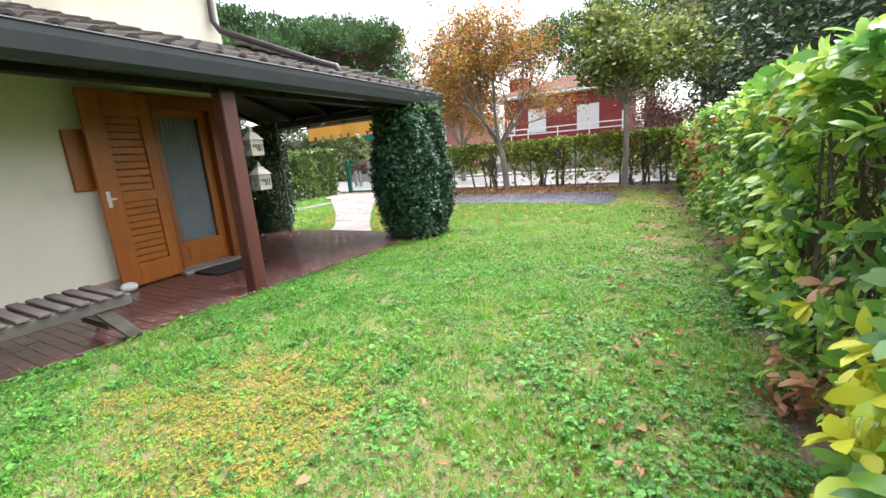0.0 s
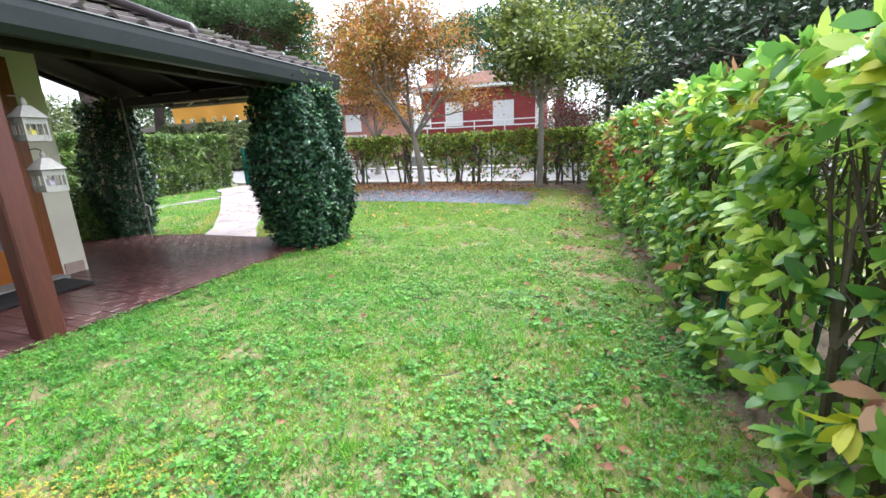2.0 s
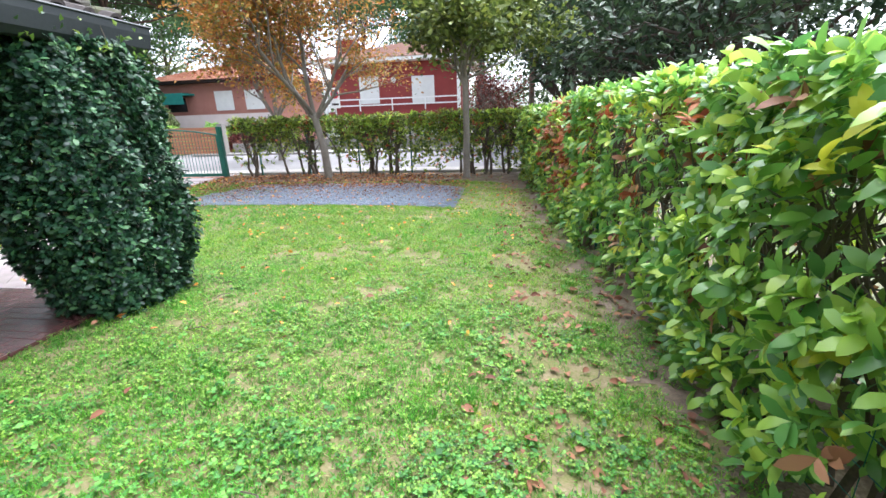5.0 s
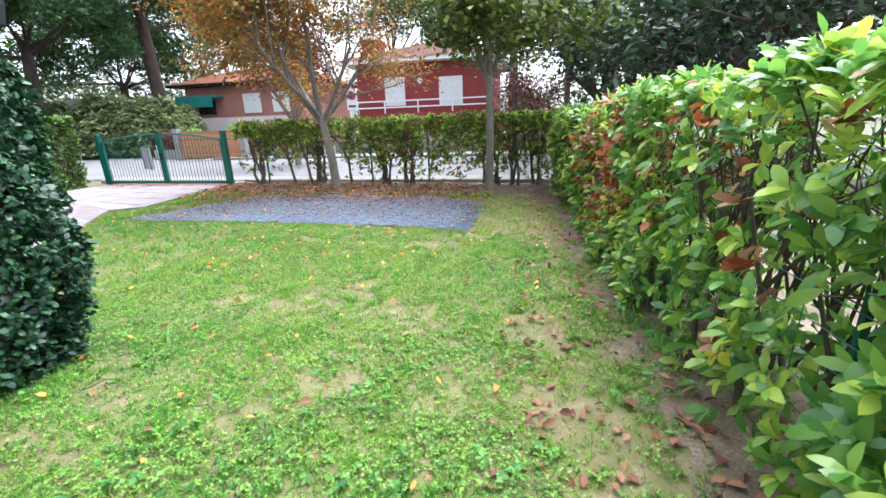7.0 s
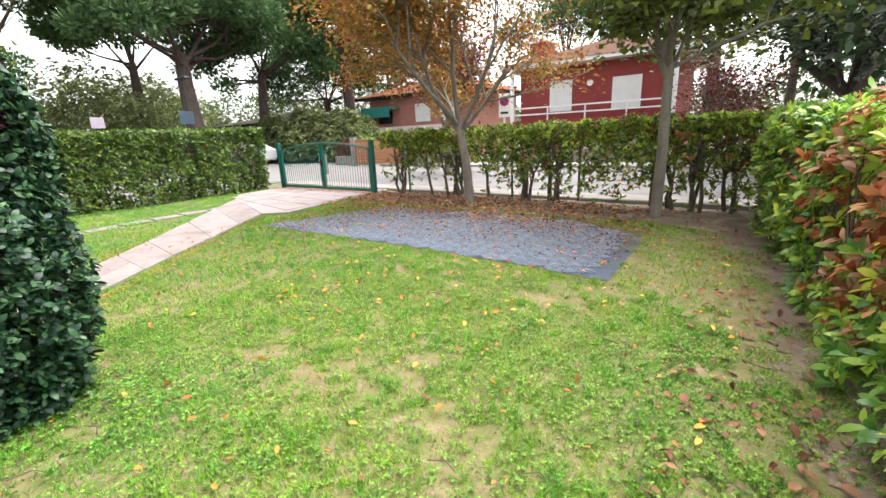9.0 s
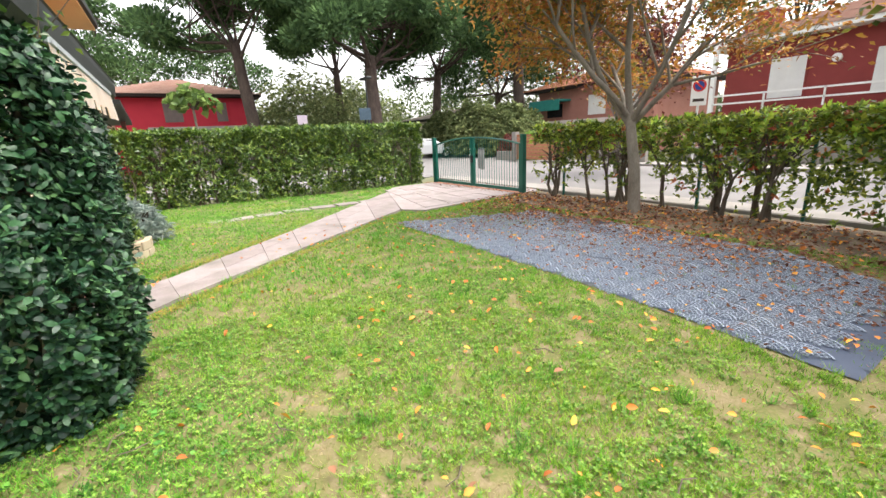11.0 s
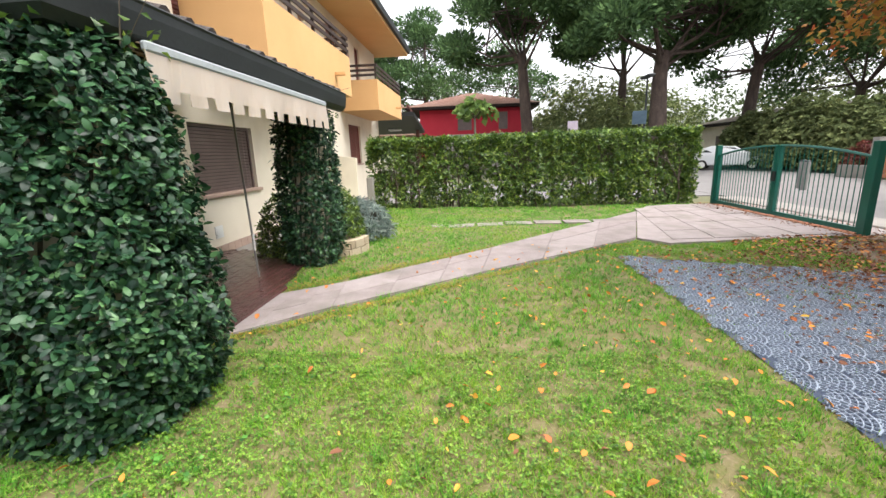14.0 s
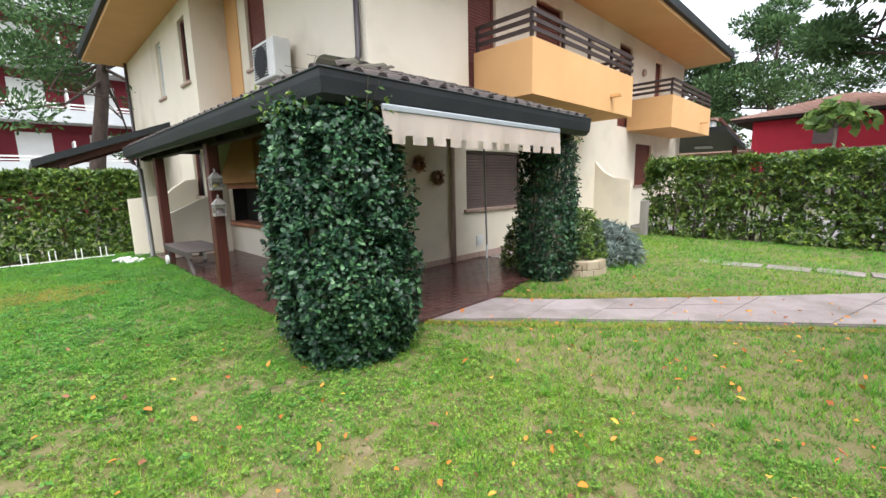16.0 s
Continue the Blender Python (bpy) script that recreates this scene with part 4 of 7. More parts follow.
def broad_tree(name, x, y, trunk_h, r, limbs, length, level, leaf_n, leaf, spread, leafmat, barkmat, label, up=0.15, lean=(0, 0), elev=(0.5, 1.1), extra=None, scatter=0.35, width=0.55, thin=None, limb=0.55):
    tr = tagged(empty(name, x, y, 0), label, "tree")
    bm, tips = bmesh.new(), []
    top = Vector((lean[0], lean[1], trunk_h))
    tube(bm, [Vector((0, 0, -0.1)), Vector((0, 0, 0.05)), Vector((lean[0] * 0.3 + 0.02, lean[1] * 0.3, trunk_h * 0.45)), top], [r * 1.6, r * 1.15, r, r * 0.85], 10, False)
    for k in range(limbs):
        a = 2 * math.pi * (k + rng.uniform(-0.25, 0.25)) / limbs
        e = rng.uniform(*elev)
        grow(bm, tips, top - Vector((0, 0, rng.uniform(0, 0.25) * trunk_h * 0.5)), (math.cos(a) * math.cos(e), math.sin(a) * math.cos(e), math.sin(e)), length * rng.uniform(0.85, 1.15), r * limb, level, up=up)
    grow(bm, tips, top, (0, 0, 1), length * 1.05, r * 0.65, level, up=up)
    part("trunk", bm, barkmat, tr, smooth=True)
    tp = np.array([t[0][:] for t in tips])
    td = np.array([t[1][:] for t in tips])
    sets = [(leafmat, leaf_n)] + list(extra or [])
    for mtl, cnt in sets:
        k = rng.integers(0, len(tp), cnt)
        p = tp[k] + rng.normal(0, scatter, (cnt, 3))
        if thin is not None:
            ok = rng.random(cnt) < thin(p)
            p, k, cnt = p[ok], k[ok], int(ok.sum())
        nn = unit(rng.normal(0, 0.6, (cnt, 3)) + [0, 0, 0.8])
        L = leaf * rng.uniform(0.6, 1.3, cnt)
        me = leaves_mesh("crown", p, nn, L, L * width, along=unit(td[k] + rng.normal(0, 0.7, (cnt, 3)) - [0, 0, 0.3]), fold=0.08, droop=0.2, simple=True)
        link_mesh("crown", me, mtl, tr)["kind"] = "stuff"
    return tr


autumn = foliage("orange_autumn_leaf", [(0.15, (0.22, 0.08, 0.03)), (0.4, (0.4, 0.17, 0.04)), (0.65, (0.52, 0.28, 0.05)), (0.9, (0.36, 0.32, 0.08))], 0.6, 0.3, patch=0.55, patch_scale=1.1)
olive_autumn = foliage("olive_autumn_leaf", [(0.2, (0.12, 0.13, 0.03)), (0.6, (0.22, 0.21, 0.045)), (0.9, (0.34, 0.27, 0.05))], 0.6, 0.3)
maple = foliage("maple_leaf", [(0.2, (0.045, 0.065, 0.016)), (0.45, (0.1, 0.14, 0.026)), (0.7, (0.2, 0.24, 0.045)), (0.9, (0.36, 0.36, 0.08))], 0.5, 0.35, patch=0.45)
evergreen = foliage("dark_evergreen_leaf", [(0.2, (0.016, 0.036, 0.016)), (0.6, (0.04, 0.075, 0.03)), (0.9, (0.09, 0.14, 0.055))], 0.45, 0.15, spec=0.4)
needle = foliage("pine_needles", [(0.15, (0.03, 0.058, 0.028)), (0.5, (0.068, 0.125, 0.05)), (0.85, (0.13, 0.22, 0.08))], 0.8, 0.15, patch=0.55, patch_scale=0.5, spec=0.1)
shrub_red = foliage("dark_red_leaf", [(0.2, (0.09, 0.02, 0.02)), (0.6, (0.18, 0.045, 0.035)), (0.9, (0.28, 0.1, 0.06))], 0.6, 0.25)
grey_green = foliage("grey_green_leaf", [(0.2, (0.09, 0.12, 0.055)), (0.6, (0.2, 0.24, 0.1)), (0.9, (0.33, 0.35, 0.15))], 0.85, 0.25, patch=0.5, patch_scale=0.4, spec=0.1)

broad_tree("autumn_tree", -5.33, 14.2, 1.75, 0.1, 5, 2.0, 3, 24000, 0.1, 1, autumn, bark, "young tree with sparse orange and olive autumn leaves", lean=(-0.25, 0.05), elev=(0.4, 1.0), extra=[(olive_autumn, 12000), (rust_leaf, 3500)], scatter=0.17, limb=0.55, thin=lambda p: np.clip(0.75 - 0.35 * p[:, 0] - 0.05 * (p[:, 2] - 3), 0.2, 1) * np.clip((3.1 + p[:, 0]) / 0.6, 0.1, 1) * np.clip((p[:, 2] - 1.5) / 1.2, 0.0, 1))
broad_tree("maple_tree", -1.48, 14.2, 2.5, 0.085, 6, 1.32, 3, 12500, 0.14, 1, maple, bark, "green maple tree with a straight grey trunk", up=0.14, elev=(0.25, 1.15), scatter=0.22, limb=0.42, width=0.8, thin=lambda p: np.clip((p[:, 2] - 2.35) / 0.9, 0.0, 1))

# ---- gate ----
gate = tagged(empty("garden_gate", -10.95, 14.7, 0), "dark green double-leaf metal gate with thin vertical bars", "gate")
for x in (-2.15, 2.15):
    part("gate_post", boxes((x - 0.06, x + 0.06, -0.06, 0.06, -0.1, 1.5), bevel=0.008), green_paint, gate)
for s in (-1, 1):
    xa, xb = sorted((s * 0.04, s * 2.06))
    arch = lambda x: 1.46 - 0.2 * (abs(x) / 2.06) ** 2
    part("bottom_rail", boxes((xa, xb, -0.03, 0.03, 0.06, 0.14)), green_paint, gate)
    for x in (xa, xb):
        part("stile", boxes((x - 0.035, x + 0.035, -0.035, 0.035, 0.06, arch(x))), green_paint, gate)
    part("top_rail", tube(bmesh.new(), [(x, 0, arch(x)) for x in np.linspace(xa, xb, 9)], 0.025, 6), green_paint, gate)
    for x in np.linspace(xa, xb, 20)[1:-1]:
        part("bar", rod((x, 0, 0.12), (x, 0, arch(x)), 0.008, 5), green_paint, gate)
for x in (-2.1, 2.1):
    for z in (0.3, 1.0):
        part("hinge", boxes((x - 0.05, x + 0.05, -0.02, 0.05, z, z + 0.08)), green_paint, gate)
part("sign_plate", boxes((-0.2, 0.02, 0.04, 0.05, 0.75, 1.15)), white_paint, gate, "small white plate on the gate")
part("lock_box", boxes((-0.05, 0.05, -0.06, 0.06, 0.75, 0.95), bevel=0.006), gutter_mat, gate)
track = link("gate_sill", boxes((-13.2, -8.7, 14.62, 14.78, -0.1, 0.034)), terracotta)
tagged(track, "reddish brick strip under the gate", "sill", kind="structure")

# wire fence along the foot of the laurel hedge
fence = tagged(empty("wire_fence", 0.62, 6.5, 0), "dark green wire fence half hidden in the laurel hedge", "fence")
fx = lambda y: float(np.interp(y, *CURVE))
for k in range(8):
    y = 0.6 + 1.85 * k
    part("fence_post", boxes((fx(y) + 0.085, fx(y) + 0.115, y - 6.515, y - 6.485, -0.05, 0.95), bevel=0.004), green_paint, fence)
for k in range(7):
    part("wire", tube(bmesh.new(), [(fx(y) + 0.08, y - 6.5, 0.1 + 0.13 * k) for y in np.linspace(0.6, 13.5, 15)], 0.003, 4), green_paint, fence)
for k in range(40):
    y = 0.8 + 0.33 * k
    part("upright_wire", rod((fx(y) + 0.08, y - 6.5, 0.08), (fx(y) + 0.08, y - 6.5, 0.9), 0.0025, 4), green_paint, fence)

# posts behind the back hedge
for k in range(6):
    p = link("fence_post", boxes((-8.0 + 1.6 * k - 0.02, -8.0 + 1.6 * k + 0.02, 15.3, 15.34, -0.1, 1.5)), green_paint)
    tagged(p, "thin dark green fence post inside the hedge", "fence post", "posts of the street fence")

# ---- porch: door, barbecue, furniture ----
door = tagged(empty("door_1", EX, 3.53, 0.09), "open glazed wooden door with a white curtain greyed for indoor shade", "door", kind="structure")
D0 = Matrix.Translation((-EX, -3.57, -0.05))
part("door_frame", boxes((EX - 0.2, EX + 0.03, 3.12, 3.2, 0.05, 2.26), (EX - 0.2, EX + 0.03, 3.94, 4.02, 0.05, 2.26), (EX - 0.2, EX + 0.03, 3.2, 3.94, 2.17, 2.26), (EX - 0.02, EX + 0.035, 3.04, 3.12, 0.05, 2.34), (EX - 0.02, EX + 0.035, 4.02, 4.1, 0.05, 2.34), (EX - 0.02, EX + 0.035, 3.12, 4.02, 2.26, 2.34), m=D0), wood_frame, door)
glazed = part("glazed_leaf", boxes((EX - 0.16, EX - 0.1, 3.2, 3.3, 0.07, 2.17), (EX - 0.16, EX - 0.1, 3.84, 3.94, 0.07, 2.17), (EX - 0.16, EX - 0.1, 3.3, 3.84, 2.07, 2.17), (EX - 0.16, EX - 0.1, 3.3, 3.84, 0.07, 0.42), m=D0), wood_orange, door)
part("lower_panel", boxes((EX - 0.1, EX - 0.085, 3.36, 3.78, 0.14, 0.36), bevel=0.006, m=D0), wood_orange, glazed)
curt = bmesh.new()
cols = [(curt.verts.new((-0.18 + 0.02 * math.sin(k * 1.9), -0.27 + 0.54 * k / 28, 0.36)), curt.verts.new((-0.18 + 0.015 * math.sin(k * 1.9 + 0.4), -0.27 + 0.54 * k / 28, 2.03))) for k in range(29)]
for p, q in zip(cols, cols[1:]):
    curt.faces.new((p[0], q[0], q[1], p[1]))
part("curtain", curt, curtain_mat, door, "white net curtain, greyed for the dim room", smooth=True)
# black sheet added for the darkness inside the house
part("dark_room_panel", boxes((EX - 0.29, EX - 0.27, 3.1, 4.04, 0, 2.28), m=D0), soot_and_dark, door)
part("threshold", boxes((EX - 0.25, EX + 0.22, 3.1, 4.06, 0.0, 0.075), bevel=0.006, m=D0), concrete, door, "pale stone threshold")
leaf = tagged(empty("door_shutter", EX + 0.06, 3.08, 0.1), "open varnished pine shutter door folded against the wall", "door")
leaf.rotation_euler = (0, 0, radians(8))
L_ = lambda y0, y1, x0, x1, z0, z1: (x0, x1, -y1, -y0, z0, z1)
part("stile", boxes(L_(0, 0.13, 0, 0.05, 0, 2.25), bevel=0.005), wood_orange, leaf)
part("stile", boxes(L_(0.52, 0.74, 0, 0.05, 0, 2.25), bevel=0.005), wood_orange, leaf)
for z0, z1 in ((0, 0.26), (1.0, 1.12), (1.97, 2.25)):
    part("rail", boxes(L_(0.13, 0.52, 0, 0.05, z0, z1), bevel=0.004), wood_orange, leaf)
for z0, z1, n in ((0.26, 1.0, 9), (1.12, 1.97, 10)):
    for k in range(n):
        a = z0 + (z1 - z0) * k / n
        part("slat", boxes(L_(0.13, 0.52, 0.008, 0.026, a + 0.004, a + (z1 - z0) / n - 0.004), bevel=0.007), wood_orange, leaf)
part("handle", boxes(L_(0.6, 0.7, 0.05, 0.075, 1.04, 1.06), (0.05, 0.06, -0.69, -0.65, 0.96, 1.14)), metal_white, leaf, "brushed metal handle")
board = link("wall_shutter", boxes((EX, EX + 0.06, 2.2, 2.5, 1.26, 1.93), bevel=0.008), wood_orange)
tagged(board, "small brown wooden shutter fixed to the wall", "shutter")
mat_ = link("doormat", boxes((EX + 0.24, EX + 0.75, 3.15, 3.95, 0.084, 0.106), bevel=0.01), soot_and_dark)
tagged(mat_, "dark rubber doormat before the threshold", "doormat")
bm = bmesh.new()
bmesh.ops.create_icosphere(bm, subdivisions=2, radius=0.075, matrix=Matrix.Translation((EX + 0.28, 2.38, 0.135)) @ Matrix.Diagonal((1.1, 1.2, 0.8, 1)))
for v_ in bm.verts:
    v_.co += Vector((noise.noise(v_.co * 9), noise.noise(v_.co * 9 + Vector((3, 1, 2))), 0)) * 0.015
tagged(link("door_stone", bm, white_paint, smooth=True), "round white stone holding the door", "stone")
y = -0.9
base = tagged(empty("skirting"), "beige tile skirting along the house walls", "skirting", kind="structure")
while y < 4.3:
    if not 2.9 < y < 3.98:
        part("skirting_tile", boxes((EX, EX + 0.014, y, min(y + 0.2, 4.33) - 0.006, 0.0, 0.2)), sill_mat, base)
    y += 0.2
x = -6.0
while x > -10.2:
    part("skirting_tile", boxes((x - 0.194, x, FY, FY + 0.014, 0.0, 0.17)), sill_mat, base)
    x -= 0.2

bbq = tagged(empty("barbecue", EX, 0.15, 0), "built-in cream barbecue fireplace with an orange hood and sooty hearth", "barbecue")
B0 = Matrix.Translation((-EX, -0.15, 0))
part("base", boxes((EX, -5.35, -0.95, 1.2, 0, 0.68), m=B0), plaster, bbq)
for k in range(9):
    part("brick", boxes((EX, -5.27, -1.0 + k * 0.25, -1.0 + k * 0.25 + 0.243, 0.68, 0.76), bevel=0.006, m=B0), terracotta, bbq)
for y in (-0.95, 0.98):
    part("side_wall", boxes((EX, -5.4, y, y + 0.22, 0.76, 1.5), m=B0), plaster, bbq)
part("hearth", boxes((EX, EX + 0.05, -0.73, 0.98, 0.76, 1.5), m=B0), soot_and_dark, bbq)
for y in (-0.73, 0.965):
    part("lining", boxes((EX + 0.05, -5.41, y, y + 0.015, 0.76, 1.497), m=B0), soot_and_dark, bbq, "sooty hearth lining")
part("lintel", boxes((EX, -5.38, -1.0, 1.25, 1.5, 1.62), bevel=0.01, m=B0), terracotta, bbq)
bm = bmesh.new()
lo = [bm.verts.new(p) for p in ((0, -1.1, 1.62), (0.55, -1.1, 1.62), (0.55, 1.05, 1.62), (0, 1.05, 1.62))]
hi = [bm.verts.new(p) for p in ((0, -0.5, 2.75), (0.3, -0.5, 2.75), (0.3, 0.45, 2.75), (0, 0.45, 2.75))]
for k in range(4):
    bm.faces.new((lo[k], lo[(k + 1) % 4], hi[(k + 1) % 4], hi[k]))
bm.faces.new(lo[::-1])
bm.faces.new(hi)
hood_mat = surface("brown_orange_hood", [(0.3, (0.34, 0.15, 0.05)), (0.7, (0.42, 0.2, 0.07))], 2, 60, 0.9, 0.15)
part("hood", bm, hood_mat, bbq, "brown-orange plastered hood")
clk = tagged(empty("plate_stand", -5.5, 0.55, 0.76), "round white decorative plate on a wire stand", "ornament")
bm = tube(bmesh.new(), [(-0.012, 0, 0.13), (0.012, 0, 0.13)], 0.115, 18)
part("plate", bm, metal_white, clk)
part("stand", tube(bmesh.new(), [(-0.06, 0, 0), (0.0, 0, 0.03), (0.03, 0, 0.0)], 0.008, 5), rail_mat, clk)

# curved and sloping garden walls
def garden_wall(name, axis, at, thick, pts, label):
    bm = bmesh.new()
    P = lambda a, z, d: (a, at + d, z) if axis == "x" else (at + d, a, z)
    rows = [[bm.verts.new(P(a, -0.1, d)) for a, z in pts] + [bm.verts.new(P(a, z, d)) for a, z in pts[::-1]] for d in (0, thick)]
    bm.faces.new(rows[0])
    bm.faces.new(rows[1][::-1])
    for k in range(len(rows[0])):
        q = (k + 1) % len(rows[0])
        bm.faces.new((rows[0][k], rows[1][k], rows[1][q], rows[0][q]))
    bmesh.ops.recalc_face_normals(bm, faces=bm.faces)
    return tagged(link(name, bm, plaster), label, "garden wall", kind="structure")


garden_wall("wall_porch_end", "x", -0.75, 0.14, [(-5.26, 1.47), (-4.9, 1.38), (-4.5, 1.2), (-4.1, 1.02)], "low cream wing wall with a sloping top")
garden_wall("wall_neighbour", "x", -2.0, 0.14, [(BX, 1.75), (-4.75, 1.72), (-4.5, 1.55), (-4.3, 1.38), (-3.6, 1.32)], "low cream wall between the gardens with a curved top")
garden_wall("wall_divider", "y", -13.3, 0.14, [(FY, 2.0), (4.45, 1.85), (4.6, 1.7), (4.85, 1.56), (5.3, 1.5)], "cream dividing wall with a curved top")

# sun lounger
lg = tagged(empty("sun_lounger", -4.12, 0.92, 0.088), "weathered grey slatted wooden sun lounger with wheels", "lounger")
for x in (-0.31, 0.27):
    part("side_rail", boxes((x, x + 0.045, -0.95, 0.8, 0.27, 0.36), bevel=0.006), wood_grey, lg)
for k in range(15):
    part("slat", boxes((-0.33, 0.34, -0.93 + k * 0.115, -0.93 + k * 0.115 + 0.078, 0.362, 0.385), bevel=0.005), wood_grey, lg)
for x in (-0.29, 0.25):
    bm = boxes((x, x + 0.05, 0.52, 0.63, -0.005, 0.3), bevel=0.006)
    for v in bm.verts:
        v.co.y += 0.2 * (0.3 - v.co.z) / 0.3
    part("leg", bm, wood_grey, lg)
    part("leg", boxes((x, x + 0.05, -0.82, -0.75, 0.08, 0.27), bevel=0.006), wood_grey, lg)
part("cross_bar", boxes((-0.24, 0.25, 0.62, 0.66, 0.1, 0.15)), wood_grey, lg)
for x in (-0.33, 0.32):
    part("wheel", rod((x - 0.02, -0.785, 0.085), (x + 0.02, -0.785, 0.085), 0.09, 14), metal_white, lg)
part("axle", rod((-0.33, -0.785, 0.085), (0.32, -0.785, 0.085), 0.01, 6), rail_mat, lg)


lantern_mat = surface("aged_white_wire", [(0.3, (0.2, 0.185, 0.16)), (0.7, (0.32, 0.3, 0.27))], 20, 90, 0.6, 0.1)


def lantern(x, y, z, flower, label):
    """A small white wire house lantern, hung by a ring."""
    ln = tagged(empty("lantern", x, y, z), label, "lantern", "lanterns hung on the porch post")
    part("floor", boxes((-0.085, 0.085, -0.085, 0.085, 0, 0.015)), lantern_mat, ln)
    for a in (-0.078, 0.078):
        for b in (-0.078, 0.078):
            part("corner_post", boxes((a - 0.008, a + 0.008, b - 0.008, b + 0.008, 0.015, 0.18)), lantern_mat, ln)
    for s in (-1, 1):
        for axis in (0, 1):
            bm = bmesh.new()
            for k in (-0.045, 0.0, 0.045):
                c = (k, s * 0.08) if axis else (s * 0.08, k)
                box(bm, c[0] - 0.004, c[0] + 0.004, c[1] - 0.004, c[1] + 0.004, 0.015, 0.18)
            c = (0, s * 0.08) if axis else (s * 0.08, 0)
            box(bm, c[0] - (0.07 if axis else 0.003), c[0] + (0.07 if axis else 0.003), c[1] - (0.003 if axis else 0.07), c[1] + (0.003 if axis else 0.07), 0.13, 0.18)
            box(bm, c[0] - (0.07 if axis else 0.003), c[0] + (0.07 if axis else 0.003), c[1] - (0.003 if axis else 0.07), c[1] + (0.003 if axis else 0.07), 0.015, 0.05)
            part("grille", bm, lantern_mat, ln)
    bm = bmesh.new()
    b = [bm.verts.new((sx * 0.1, sy * 0.1, 0.18)) for sx, sy in ((-1, -1), (1, -1), (1, 1), (-1, 1))]
    t = [bm.verts.new((sx * 0.03, sy * 0.03, 0.27)) for sx, sy in ((-1, -1), (1, -1), (1, 1), (-1, 1))]
    for k in range(4):
        bm.faces.new((b[k], b[(k + 1) % 4], t[(k + 1) % 4], t[k]))
    bm.faces.new(b[::-1])
    bm.faces.new(t)
    part("roof", bm, lantern_mat, ln)
    part("finial", tube(bmesh.new(), [(0, 0, 0.27), (0, 0, 0.3), (0, 0, 0.33)], [0.02, 0.022, 0.008], 8), lantern_mat, ln)
    part("hook", tube(bmesh.new(), [(0, 0, 0.33), (0.0, -0.04, 0.345), (0, -0.09, 0.335)], 0.005, 5), rail_mat, ln)
    bm = bmesh.new()
    bmesh.ops.create_icosphere(bm, subdivisions=2, radius=0.045, matrix=Matrix.Translation((0, 0, 0.06)))
    part("candle", bm, flower, ln, smooth=True)
    ln.scale = (0.85, 0.85, 0.9)
    return ln


bright_yellow = surface("yellow_wax", [(0.3, (0.6, 0.5, 0.05)), (0.7, (0.7, 0.6, 0.1))], 5, 30, 0.6, 0.02)
lilac = surface("pale_lilac_wax", [(0.3, (0.5, 0.42, 0.5)), (0.7, (0.6, 0.52, 0.6))], 5, 30, 0.6, 0.02)
lantern(-3.9, 3.16, 1.5, bright_yellow, "white wire house lantern with a yellow candle")
lantern(-3.9, 3.19, 1.14, lilac, "white wire house lantern with a lilac candle")

ac = tagged(empty("air_conditioner", EX + 0.28, 1.76, 3.42), "white outdoor air conditioning unit on wall brackets", "air conditioner")
part("casing", boxes((-0.16, 0.16, -0.45, 0.45, 0, 0.66), bevel=0.02), metal_white, ac)
for k in range(13):
    part("grille_bar", boxes((0.16, 0.172, -0.38, 0.2, 0.06 + k * 0.043, 0.06 + k * 0.043 + 0.018)), gutter_mat, ac)
part("fan_recess", tube(bmesh.new(), [(0.158, -0.09, 0.33), (0.163, -0.09, 0.33)], 0.27, 20), gutter_mat, ac)
for y in (-0.35, 0.35):
    part("bracket", boxes((-0.28, 0.1, y - 0.02, y + 0.02, -0.05, 0.0), (-0.28, -0.24, y - 0.02, y + 0.02, -0.3, -0.05)), metal_white, ac)

for x, z, r in ((-6.62, 1.84, 0.12), (-7.05, 1.62, 0.13)):
    w = tagged(empty("wreath", x, FY + 0.03, z), "small dry dark wreath hung on the wall", "wreath", "wreaths on the front wall")
    bm = bmesh.new()
    tube(bm, [(r * 0.7 * math.cos(a), 0.02, r * 0.7 * math.sin(a)) for a in np.linspace(0, 2 * math.pi, 15)], 0.03, 6, False)
    part("ring", bm, twig_mat, w)
    n = 220
    a = rng.uniform(0, 2 * math.pi, n)
    p = np.stack([0.7 * r * np.cos(a), 0.03 + 0.02 * rng.random(n), 0.7 * r * np.sin(a)], 1) + rng.normal(0, 0.022, (n, 3))
    p[:, 1] = np.abs(p[:, 1])
    link_mesh("dry_leaves", leaves_mesh("dry_leaves", p, rng.normal(0, 1, (n, 3)) + [0, 1, 0], 0.05, 0.022), dead_leaf, w)["kind"] = "stuff"
vent = tagged(link("wall_vent", boxes((-8.32, -8.12, FY, FY + 0.012, 0.3, 0.5), *[(-8.3, -8.14, FY + 0.012, FY + 0.02, 0.325 + k * 0.03, 0.34 + k * 0.03) for k in range(5)]), white_paint), "small white square vent grille low on the wall", "vent")

